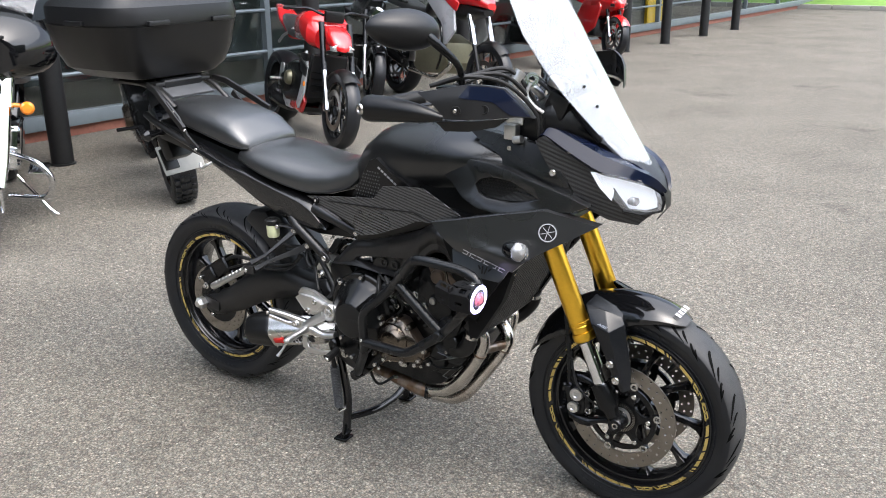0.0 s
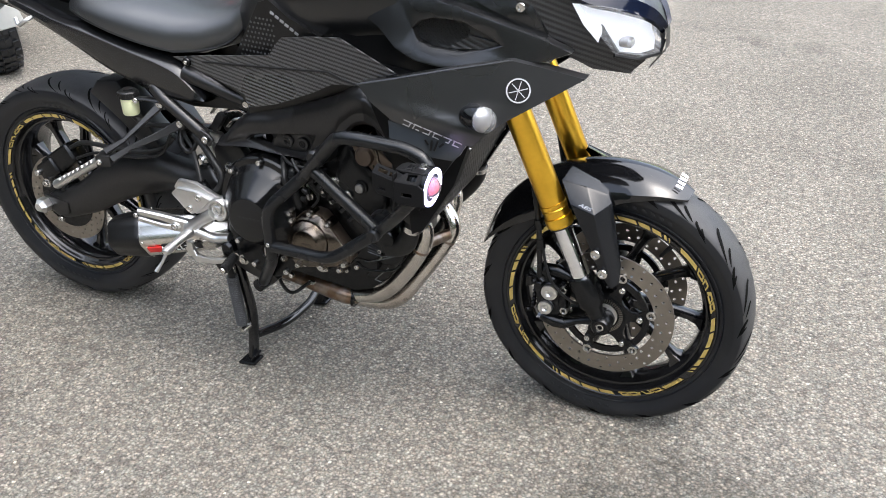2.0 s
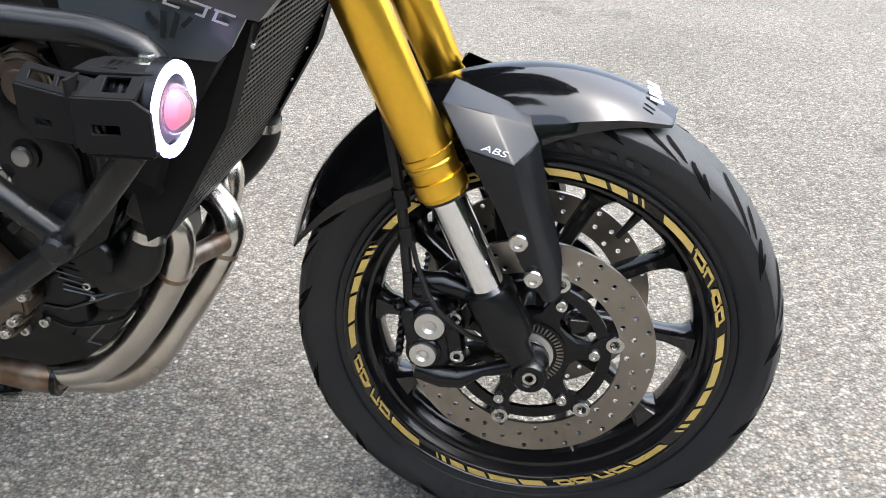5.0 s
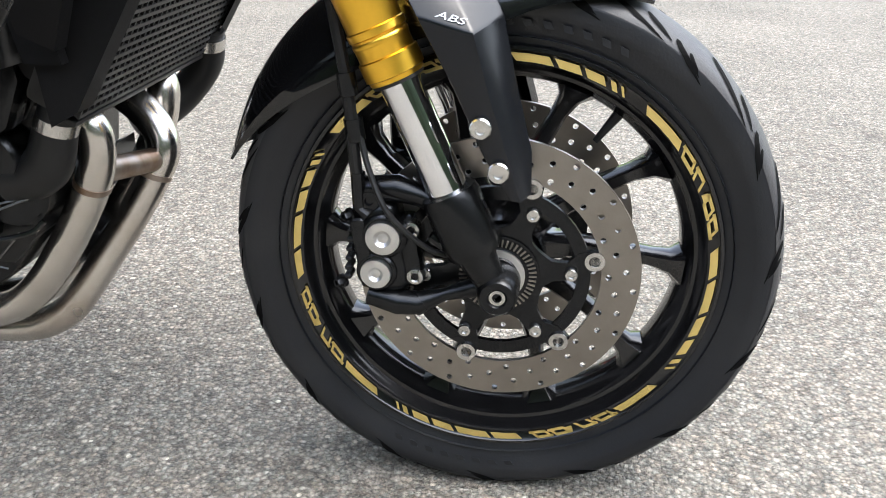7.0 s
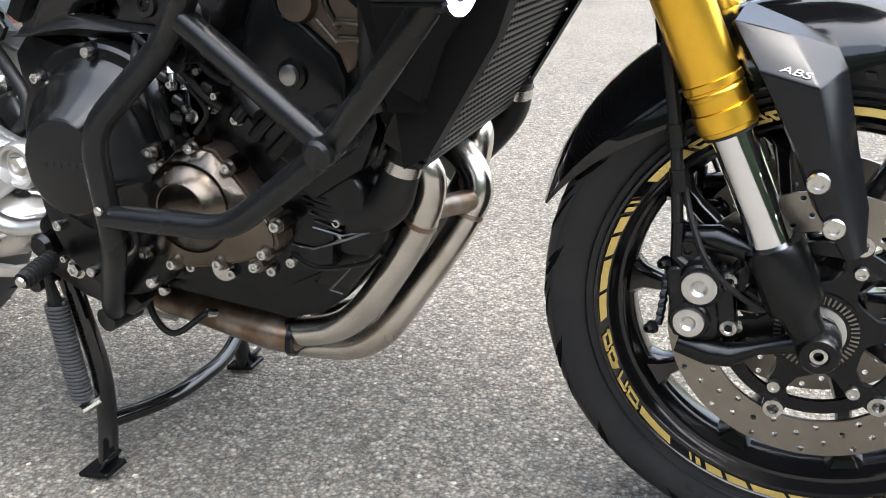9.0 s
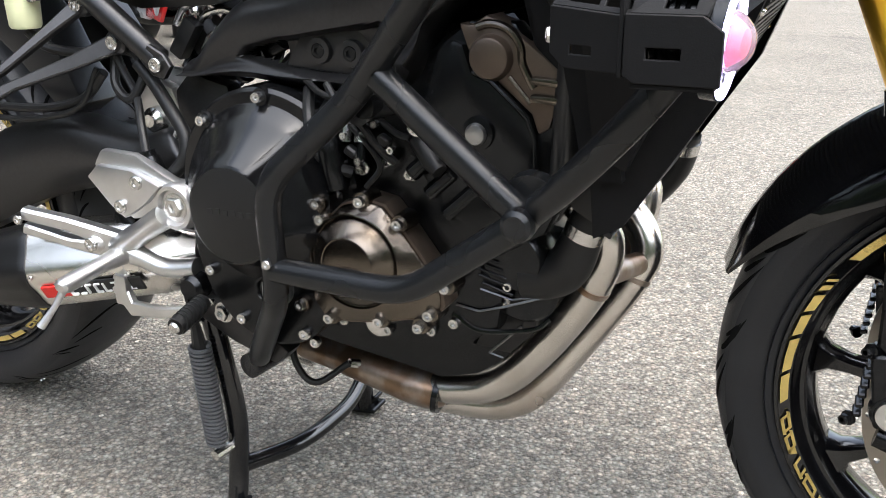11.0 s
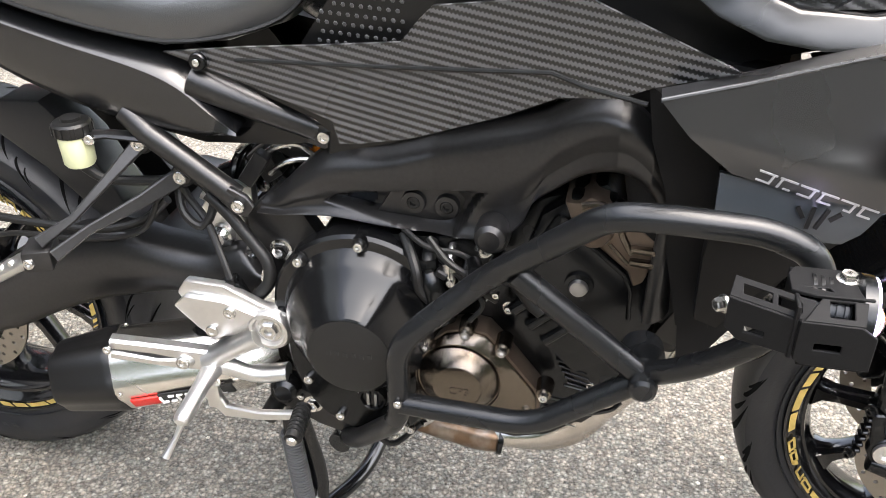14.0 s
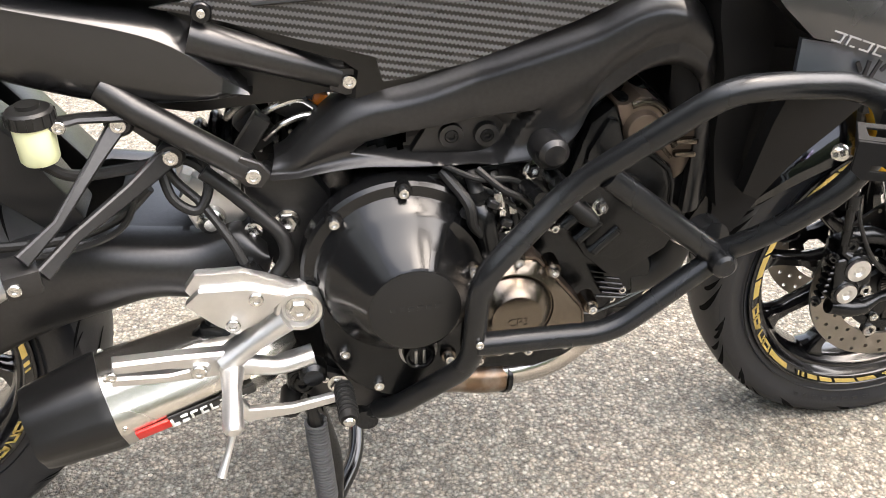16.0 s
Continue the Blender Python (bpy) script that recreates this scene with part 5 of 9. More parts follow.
for a, b in (((1.0085, -0.140, 0.460), (1.0040, -0.140, 0.448)),):
    part("hose_clamp", tube([a, b], 0.0210, 20), STEEL, engine)
part("oil_cooler_body", turned([(0.0001, -0.135), (0.034, -0.135), (0.038, -0.13), (0.040, -0.03)], (0.941, 0, 0.378), seg=28), BLACK_METAL, engine)
for k in range(5):
    part("case_fin", box(0.895, -0.140, 0.425 - 0.013 * k, 0.050, 0.012, 0.005, 0.0015, 1, Matrix.Rotation(radians(8), 3, "Y")), BLACK_METAL, engine)
bolt(engine, (0.925, -0.137, 0.365), 0.006, 0.006)
# thin bright metal lines laid along the sump's edges
part("sump_edge", tube([(0.872, -0.1515, 0.3565), (0.899, -0.152, 0.3535), (0.930, -0.151, 0.364), (0.968, -0.147, 0.379)], 0.0013, 6), BRIGHT_EDGE, engine)
part("sump_edge", tube([(0.900, -0.151, 0.379), (0.935, -0.150, 0.372), (0.968, -0.147, 0.380)], 0.0011, 6), BRIGHT_EDGE, engine)
part("sump_edge", tube([(0.902, -0.1275, 0.294), (0.938, -0.1275, 0.332)], 0.0014, 6), BRIGHT_EDGE, engine)
part("sump_edge", tube([(0.902, -0.1275, 0.294), (0.918, -0.1275, 0.291)], 0.0009, 6), BRIGHT_EDGE, engine)
part("case_plug", turned([(0.0001, -0.004), (0.011, -0.004), (0.0125, -0.002), (0.0135, 0.004)], (0.915, -0.150, 0.395), seg=22), BLACK_METAL, engine)
bolt(engine, (0.932, -0.151, 0.388), 0.0052, 0.007)
part("pump_housing", turned([(0.0001, -0.010), (0.030, -0.010), (0.034, -0.006), (0.036, 0.0), (0.036, 0.03)], (0.935, -0.146, 0.416), seg=30), BLACK_METAL, engine)
for k in range(5):
    part("case_fin", box(0.905 + 0.004 * k, -0.153, 0.418 - 0.0085 * k, 0.036, 0.010, 0.0035, 0.001, 1, Matrix.Rotation(radians(14), 3, "Y")), BLACK_METAL, engine)
part("spark_lead", tube(flow([(0.735, -0.17, 0.585), (0.760, -0.186, 0.566), (0.785, -0.19, 0.552), (0.800, -0.185, 0.530), (0.815, -0.175, 0.512)]), 0.0042, 8), HOSE, engine)
part("breather_hose", tube(flow([(0.700, -0.15, 0.575), (0.722, -0.186, 0.552), (0.728, -0.19, 0.525), (0.748, -0.188, 0.505), (0.766, -0.178, 0.497)]), 0.0065, 10), HOSE, engine)
for x, z in ((0.752, 0.545), (0.788, 0.560), (0.768, 0.520), (0.806, 0.535), (0.722, 0.535)):
    part("connector", box(x, -0.180, z, 0.014, 0.012, 0.010, 0.002, 1, Matrix.Rotation(radians(30), 3, "Y")), GREY_PLASTIC, engine)
    bolt(engine, (x + 0.010, -0.180, z - 0.008), 0.0042, 0.008)
part("shield_edge", tube(flow([(0.868, -0.150, 0.345), (0.90, -0.150, 0.330), (0.955, -0.142, 0.338), (0.972, -0.135, 0.350)]), 0.003, 8), GLOSS_BLACK, engine)
part("front_shield", slab([(0.885, 0.30), (0.905, 0.345), (0.955, 0.370), (0.954, 0.328), (0.925, 0.297), (0.88, 0.300)], -0.125, 0.12, 0.006), BLACK_PLASTIC, engine)
part("oil_filter", turned([(0.0001, 0.06), (0.03, 0.06), (0.034, 0.055), (0.034, 0.0)], (0.89, 0.03, 0.29), (0.7, 0, -0.5), 24), BLACK_METAL, engine)

# ---- exhaust ----
exhaust = part("exhaust", tube(flow([(0.975, -0.105, 0.486), (1.002, -0.105, 0.464), (1.019, -0.104, 0.440), (1.018, -0.102, 0.413), (1.006, -0.098, 0.381), (0.981, -0.093, 0.338), (0.952, -0.088, 0.295), (0.916, -0.081, 0.251), (0.880, -0.076, 0.223), (0.845, -0.074, 0.211), (0.813, -0.072, 0.206), (0.76, -0.06, 0.206), (0.70, -0.05, 0.208)], 5), 0.0190, 20), EXHAUST, bike, "heat-stained stainless exhaust headers")
part("header_pipe", tube(flow([(0.955, 0.02, 0.475), (1.000, 0.02, 0.446), (1.028, 0.015, 0.421), (1.041, 0.008, 0.393), (1.029, 0.0, 0.360), (1.003, -0.010, 0.316), (0.970, -0.022, 0.267), (0.944, -0.031, 0.229), (0.918, -0.035, 0.198), (0.882, -0.035, 0.177), (0.836, -0.035, 0.170), (0.78, -0.035, 0.170), (0.71, -0.035, 0.182)], 5), 0.0190, 20), EXHAUST, exhaust)
part("header_pipe", tube(flow([(0.955, 0.10, 0.485), (1.012, 0.075, 0.462), (1.023, 0.064, 0.436), (1.008, 0.06, 0.385), (0.967, 0.06, 0.3165), (0.914, 0.055, 0.248), (0.861, 0.045, 0.195), (0.80, 0.03, 0.180), (0.72, 0.0, 0.19)], 5), 0.0190, 20), EXHAUST, exhaust)
part("balance_pipe", tube([(1.018, -0.097, 0.398), (1.036, 0.004, 0.380)], 0.0135, 16), EXHAUST_BROWN, exhaust, "scorched brown balance pipe")
part("balance_pipe", tube([(1.034, 0.010, 0.380), (1.008, 0.060, 0.390)], 0.0135, 16), EXHAUST_BROWN, exhaust)
for a, b in (((1.0082, -0.0987, 0.386), (1.0056, -0.0979, 0.380)), ((1.0312, 0.001, 0.366), (1.0290, 0.0, 0.360))):
    part("weld_seam", tube([a, b], 0.0197, 20), EXHAUST_BROWN, exhaust)
for y, x in ((-0.112, 0.992), (0.02, 0.965), (0.10, 0.965)):
    part("port_flange", box(x - 0.012, y, 0.478, 0.012, 0.07, 0.035, 0.005, 2, Matrix.Rotation(radians(35), 3, "Y")), BLACK_METAL, exhaust)
part("collector", tube(flow([(0.820, -0.058, 0.198), (0.808, -0.058, 0.198), (0.78, -0.060, 0.202), (0.72, -0.062, 0.212), (0.66, -0.055, 0.216), (0.60, -0.05, 0.22)]), [0.022, 0.0375, 0.0400, 0.036, 0.032, 0.03], 20, flat=0.75), EXHAUST_BROWN, exhaust, "scorched brown collector pipe")
part("collector_band", tube([(0.813, -0.057, 0.197), (0.806, -0.058, 0.198)], 0.0405, 22, flat=0.78), BLACK_METAL, exhaust)
part("link_pipe", tube(flow([(0.62, -0.048, 0.208), (0.55, -0.07, 0.235), (0.505, -0.112, 0.32), (0.475, -0.140, 0.365)]), 0.026, 18), EXHAUST, exhaust)
part("oxygen_sensor", tube([(0.72, -0.07, 0.215), (0.70, -0.10, 0.228)], [0.009, 0.006], 10), STEEL, exhaust)
part("sensor_wire", tube(flow([(0.70, -0.10, 0.228), (0.665, -0.125, 0.205), (0.64, -0.13, 0.23), (0.63, -0.12, 0.27)]), 0.0045, 8), HOSE, exhaust)
MA, MB = Vector((0.515, -0.130, 0.366)), Vector((0.233, -0.200, 0.321))


def hexring(p, r, flat=1.0, n=36):
    d = (MB - MA).normalized()
    side = d.cross(Vector((0, 0, 1))).normalized()
    up = side.cross(d).normalized()
    out = []
    for k in range(n):
        a = 2 * math.pi * k / n
        q = 1.0 + 0.05 * math.cos(6 * a)
        out.append(p + side * math.cos(a) * r * q + up * math.sin(a) * r * q * flat)
    return out


muffler = part("silencer", skin([hexring(MA.lerp(MB, u), r) for u, r in ((0.0, 0.028), (0.06, 0.038), (0.12, 0.048), (0.18, 0.0515), (0.76, 0.0560))]), BRUSHED, exhaust, "short brushed titanium silencer with black tip")
part("silencer_tip", skin([hexring(MA.lerp(MB, u), r) for u, r in ((0.755, 0.0573), (0.76, 0.0580), (0.80, 0.0578), (1.04, 0.049), (1.06, 0.047), (1.045, 0.042), (1.0, 0.041))]), BLACK_PLASTIC, exhaust, "black silencer end cone")
for k in range(6):
    bolt(muffler, hexring(MA.lerp(MB, 0.73), 0.0565)[k * 6], 0.003, 0.002, (0, -1, 0))
dd = (MB - MA).normalized()
up_ = dd.cross(Vector((0, 0, 1))).normalized().cross(dd).normalized()
out_ = dd.cross(up_)
if out_.y > 0:
    out_ = -out_
low_ = (up_ * -0.41 + out_ * 0.91).normalized()
face = Matrix((-dd, low_, low_.cross(-dd) * -1)).transposed()


def on_body(u, drop):
    """A point on the silencer's skin, u along it from the inlet, drop radians below its widest line."""
    return MA.lerp(MB, u) + (out_ * math.cos(drop) - up_ * math.sin(drop)) * (0.0520 + 0.0053 * clip(u))


clip = lambda u: max(0.0, min(1.0, (u - 0.18) / 0.48))
b0 = on_body(0.64, 0.42)
badge = part("badge_ground", box(*(on_body(0.40, 0.38) + low_ * 0.0020), 0.104, 0.0036, 0.022, 0.001, 1, face), HOSE, muffler, "black strip behind the badge")
part("red_badge", box(*b0, 0.040, 0.004, 0.019, 0.002, 2, face), RED_DECAL, muffler, "red badge")
for i in range(8):
    for k, (du, dd_, sx, sz) in enumerate(((0.0, 0.42, 0.0085, 0.0032), (0.011, 0.54, 0.0030, 0.0150), (0.0, 0.66, 0.0085, 0.0032))):
        if k != i % 4:
            part("white_letter_stroke", box(*(on_body(0.555 - 0.040 * i + du, dd_ - 0.14) + low_ * 0.0036), sx, 0.004, sz, 0.0008, 1, face), WHITE_DECAL, badge)



# ---- radiator, fairing, tank, seat, tail ----
u_ = Vector((0.052, -0.005, -0.012)).normalized()
n_ = u_.cross(Vector((-0.024, 0.027, 0.042))).normalized()
v_ = n_.cross(u_)
lettering("abs_letters", "ABS", 0.0095, Matrix.Translation(Vector((1.3815, -0.1228, 0.5675)) + n_ * 0.0012 + u_ * 0.002) @ Matrix((u_ * 1.7, v_, n_)).transposed().to_4x4(), SILVER_DECAL, guard, 0.0003, 0.25)
def clamp01(v):
    return max(0.0, min(1.0, v))


radiator = part("radiator", moved(box(0, 0, 0, 0.035, 0.36, 0.27, 0.006), Matrix.Translation((1.085, 0, 0.60)) @ Matrix.Rotation(radians(28), 4, "Y")), HOSE, bike, "black radiator with a ribbed guard")
RADM = Matrix.Translation((1.085, 0, 0.60)) @ Matrix.Rotation(radians(28), 4, "Y")
for i in range(29):
    part("guard_rib", moved(box(0.021, 0, -0.1285 + i * 0.0092, 0.006, 0.345, 0.0042, 0), RADM), GUARD_GREY, radiator)
    part("guard_upright", moved(box(0.0225, -0.172 + i * 0.0123, 0, 0.003, 0.0022, 0.262, 0), RADM), GUARD_GREY, radiator)
part("guard_lip", moved(box(0.016, 0, -0.137, 0.016, 0.352, 0.006, 0.002), RADM), GREY_PLASTIC, radiator)
for s in (-1, 1):
    part("side_tank", moved(box(-0.005, s * 0.165, 0, 0.045, 0.035, 0.27, 0.01), RADM), BLACK_PLASTIC, radiator)
    for i in range(5):
        bolt(radiator, RADM @ Vector((0.022, s * 0.176, -0.10 + i * 0.05)), 0.004, 0.004, (0.9, 0, -0.4))
part("lower_hose", tube(flow([(1.045, 0.165, 0.50), (1.035, 0.175, 0.455), (1.0, 0.165, 0.41), (0.96, 0.12, 0.38)]), 0.022, 14), HOSE, radiator)
part("hose_clamp", tube([(1.044, 0.166, 0.492), (1.041, 0.169, 0.478)], 0.0235, 18), STEEL, radiator)

fair_out = [(0.962, 0.828), (1.105, 0.856), (1.235, 0.880), (1.295, 0.868), (1.366, 0.850), (1.308, 0.815), (1.232, 0.770), (1.199, 0.745), (1.180, 0.724), (1.105, 0.742), (1.030, 0.764), (0.990, 0.797)]


def fair_y(x, z):
    over = z - 0.799 + 0.21 * (x - 0.99)  # height above the fold
    ledge = clamp01((over + 0.006) / 0.018) * clamp01((x - 0.98) * 6)
    return -0.2774 + 0.170 * (x - 1.1) + 0.202 * (x - 1.1) ** 2 + 0.25 * max(0.0, over) + 0.006 * ledge * ledge * (3 - 2 * ledge)


fairing = both("side_fairing", shell(fair_out, fair_y, 0.006, 9, 0.03, False), FAIRING_PAINT, bike, "matt black angular side fairing panel")
low_y = lambda x, z: fair_y(x, max(z, 0.70)) + 0.003 + 0.36 * max(0, 0.70 - z)
wedge = [(1.030, 0.757), (1.105, 0.740), (1.180, 0.722), (1.164, 0.695), (1.150, 0.682), (1.090, 0.690), (1.032, 0.697)]
both("lower_fairing", shell(wedge, low_y, 0.004, 2, 0.006, False), GREY_DECAL, bike, "slate grey lower fairing wedge")
both("lower_fairing_skirt", shell([(1.032, 0.697), (1.090, 0.690), (1.150, 0.682), (1.120, 0.640), (1.085, 0.598), (1.060, 0.545), (1.035, 0.56), (1.030, 0.66)], lambda x, z: low_y(x, z) + 0.003, 0.004, 2, 0.02, False), BRACKET_BLACK, bike, "black skirt under the fairing wedge")
both("inner_fairing", shell([(0.962, 0.815), (1.03, 0.765), (1.04, 0.70), (1.04, 0.60), (1.055, 0.53), (1.02, 0.53), (1.0, 0.62), (0.99, 0.70), (0.97, 0.76)], lambda x, z: -0.205 - 0.03 * clamp01((z - 0.6) / 0.15), 0.006, 1, 0.06, False), BRACKET_BLACK, bike)
both("inner_side_panel", ribbon(((0.925, 0.830), (0.99, 0.825), (1.06, 0.815), (1.14, 0.80), (1.20, 0.780)), ((0.955, 0.66), (0.99, 0.54), (1.012, 0.51), (1.060, 0.56), (1.140, 0.70)), lambda x, z: -0.176, 0.014, 0.03, 10, 5), BRACKET_BLACK, bike, "black inner panel between frame and fairing")
both("radiator_shroud", shell([(1.035, 0.72), (1.16, 0.70), (1.125, 0.60), (1.055, 0.485), (1.028, 0.47), (1.02, 0.55)], lambda x, z: -0.192, 0.0012, 1, 0.03, False), BRACKET_BLACK, bike)
both("fairing_underside", shell([(1.18, 0.80), (1.365, 0.852), (1.31, 0.84), (1.24, 0.86), (1.10, 0.83)], lambda x, z: -0.16, 0.006, 0, 0.02, False), BLACK_PLASTIC, bike)
both("panel_rim", tube([(x, fair_y(x, z) + 0.001, z) for x, z in (fair_out[0], (1.030, 0.841), fair_out[1], (1.170, 0.868), fair_out[2])], 0.0022, 8), FAIRING_PAINT, fairing)
# silver letter strokes and round emblem on the panel
along, up2 = Vector((0.0187, -0.0069)), Vector((0.0010, 0.0105))
for i in range(6):
    o = Vector((1.048, 0.7605)) + along * i
    near = 0.0 if i % 2 else 0.58
    for u0, u1, v0, v1 in ((0.0, 0.86, 0.84, 1.0), (near + 0.08, near + 0.19, 0.0, 0.84), (0.10 + 0.3 * (i % 3 == 1), 0.74, 0.0, 0.15)):
        q4 = [o + along * (u + 0.22 * v) + up2 * v for u, v in ((u0, v0), (u1, v0), (u1, v1), (u0, v1))]
        bar_ = slab([tuple(p) for p in q4], 0, 0.0014, 0)
        for v in bar_.verts:
            v.co.y += fair_y(v.co.x, v.co.z) - 0.0012
        part("letter_stroke", bar_, SILVER_DECAL, fairing, "silver slanted letter stroke")
EM = Vector((1.254, fair_y(1.254, 0.829) - 0.002, 0.829))
nrm = Vector((0.285, -1, 0.25)).normalized()
emb = part("emblem_ring", turned([(0.0200, 0.0), (0.0200, 0.003), (0.0225, 0.003), (0.0225, 0.0)], EM, nrm, 32, True), EMBLEM, fairing, "round chrome emblem")
part("emblem_field", turned([(0.0001, 0.0012), (0.0205, 0.0012)], EM, nrm, 28), HOSE, emb)
q = Vector((0, 0, 1)).rotation_difference(nrm).to_matrix()
part("emblem_spoke", joined(*[moved(box(0.0085, 0, 0.0022, 0.018, 0.0015, 0.0014, 0.0), Matrix.Translation(EM) @ q.to_4x4() @ Matrix.Rotation(radians(30 + 60 * k), 4, "Z")) for k in range(6)]), EMBLEM, emb)
part("wedge_mark", joined(*[box(1.108 + dx, fair_y(1.108, 0.722) - 0.001, 0.722 + dz, 0.004, 0.002, h, 0, 1, Matrix.Rotation(radians(t), 3, "Y")) for dx, dz, h, t in ((-0.004, 0, 0.022, 8), (0.006, 0, 0.022, 22), (-0.013, 0.005, 0.012, -30), (0.017, 0.003, 0.012, 50))]), HOSE, fairing)
# indicator
for s in (-1, 1):
    b0, b1 = Vector((1.174, s * 0.246, 0.786)), Vector((1.189, s * 0.281, 0.787))
    ax = Vector((0.95, s * 0.30, 0.0)).normalized()
    ind = part("indicator", tube([b0, b1], [0.016, 0.014], 16), GLOSS_BLACK, bike, "smoked black indicator with clear lens")
    part("indicator_body", tube([b1 - ax * d for d in (0.030, 0.028, 0.022, 0.010, -0.004, -0.014)], [0.004, 0.010, 0.0165, 0.0215, 0.0230, 0.0230], 26), GLOSS_BLACK, ind)
    part("indicator_lens", tube([b1 + ax * d for d in (0.014, 0.024, 0.033, 0.040, 0.044, 0.0455)], [0.0236, 0.0232, 0.0205, 0.015, 0.008, 0.002], 26), LENS, ind, "clear faceted indicator lens")
    part("lens_reflector", tube([b1 + ax * 0.015, b1 + ax * 0.020, b1 + ax * 0.027, b1 + ax * 0.031], [0.0215, 0.021, 0.015, 0.005], 14), PLUG_STEEL, ind)

# tank
sec = ((0.545, 0.885, 0.80, 0.060), (0.575, 0.930, 0.79, 0.090), (0.605, 0.964, 0.79, 0.110), (0.655, 1.002, 0.79, 0.130), (0.72, 1.022, 0.79, 0.148), (0.80, 1.031, 0.80, 0.168), (0.90, 1.033, 0.82, 0.182), (1.0, 1.026, 0.84, 0.182), (1.08, 1.008, 0.86, 0.160), (1.15, 0.975, 0.88, 0.120))
tank = part("fuel_tank", skin([oval(x, (zt + zb) / 2 + 0.02, w, zt - (zt + zb) / 2 - 0.02, 36, 2.7, 0, (zt - zb) / 2 + 0.02) for x, zt, zb, w in sec]), MATT_PAINT, bike, "matt black fuel tank", 50)
part("tank_cap", turned([(0.0001, 0.010), (0.028, 0.010), (0.034, 0.006), (0.036, 0.0), (0.036, -0.02)], (0.86, 0, 1.030), (0, 0, 1), 28), BLACK_METAL, tank)
ky = lambda x, z: -(0.127 + (x - 0.55) * 0.20)
knee = both("knee_pad", shell([(0.573, 0.797), (0.615, 0.855), (0.662, 0.925), (0.69, 0.935), (0.74, 0.905), (0.822, 0.876), (0.734, 0.856), (0.701, 0.818)], ky, 0.004, 2, 0.03, False), BLACK_PLASTIC, tank, "rubber knee pad with a studded field")
studs = []
for i in range(11):
    for j in range(9):
        x, z = 0.60 + i * 0.0105 + (j % 2) * 0.005, 0.808 + j * 0.0105
        if z < 0.80 + (x - 0.575) * 1.35 and z < 0.925 - (x - 0.66) * 0.6 and x < 0.70:
            studs.append(turned([(0.0001, 0.0020), (0.0022, 0.0014), (0.0030, -0.001)], (x, ky(x, z), z), (0, -1, 0), 6))
part("stud_field", joined(*studs), STUD_RUBBER, knee)
for i in range(6):
    x, z = 0.700 + i * 0.0125, 0.908 - i * 0.0068
    part("letter_bar", box(x, ky(x, z) - 0.001, z, 0.0094, 0.0012, 0.0052, 0, 1, Matrix.Rotation(radians(28), 3, "Y")), SILVER_DECAL, knee)



def scoop_y(x, z):
    u = clamp01((x - 0.90) / 0.3)
    return -(0.165 + 0.030 * math.sin(math.pi * clamp01((x - 0.86) / 0.5)) + 0.028 * math.exp(-((z - 0.882 + 0.05 * u) / 0.034) ** 2)) + 0.22 * max(0.0, z - 0.935)


scoop_out = [(0.878, 0.945), (0.93, 0.968), (0.988, 0.976), (1.06, 0.975), (1.128, 0.962), (1.20, 0.942), (1.276, 0.918), (1.335, 0.893), (1.29, 0.876), (1.232, 0.868), (1.16, 0.858), (1.095, 0.856), (1.045, 0.862), (1.00, 0.880), (0.955, 0.912)]
vent_out = [(1.030, 0.917), (1.045, 0.932), (1.072, 0.940), (1.131, 0.938), (1.185, 0.914), (1.205, 0.900), (1.17, 0.890), (1.134, 0.884), (1.071, 0.888), (1.043, 0.898)]
bm = slab(scoop_out, 0.0, 0.03, 0.004, 2, holes=[vent_out])
for v in bm.verts:
    v.co.y += scoop_y(v.co.x, v.co.z)
scoop = both("tank_scoop", bm, MATT_PAINT, bike, "matt black tank side scoop with mesh vent")
part("vent_back", shell(vent_out, lambda x, z: scoop_y(x, z) + 0.016, 0.002, 1, 0.004, False), CARBON_FINE, scoop)
mesh_bits = []
for i in range(12):
    for j in range(6):
        x, z = 1.040 + i * 0.0085 + (j % 2) * 0.004, 0.894 + j * 0.0082
        if ((x - 1.09) / 0.055) ** 2 + ((z - 0.913) / 0.026) ** 2 < 1:
            mesh_bits.append(turned([(0.0030, 0.0), (0.0043, 0.0), (0.0043, 0.004), (0.0030, 0.004)], (x, scoop_y(x, z) + 0.012, z), (0, 1, 0), 6, True))
part("vent_mesh", joined(*mesh_bits), GREY_PLASTIC, scoop)
part("vent_blade", shell([(1.10, 0.886), (1.145, 0.912), (1.205, 0.900), (1.165, 0.888)], lambda x, z: scoop_y(x, z) + 0.010, 0.002, 1, 0.006, False), CARBON_FINE, scoop)
strip_out = [(0.978, 1.038), (1.005, 1.046), (1.118, 1.036), (1.185, 1.024), (1.219, 1.018), (1.234, 0.990), (1.256, 0.960), (1.281, 0.918), (1.262, 0.920), (1.201, 0.947), (1.111, 0.982), (1.024, 1.0125)]
strip = both("upper_fairing_strip", shell(strip_out, lambda x, z: -(0.152 + 0.012 * math.sin(math.pi * clamp01((x - 0.95) / 0.35))) + 0.36 * max(0.0, z - 0.955), 0.006, 3, 0.03, False), MATT_PAINT, bike, "narrow matt black fairing strip over the scoop")
bolt(strip, (1.1035, -0.145, 1.0105), 0.0065, 0.006)
bolt(strip, (1.233, -0.162, 0.966), 0.009, 0.006)
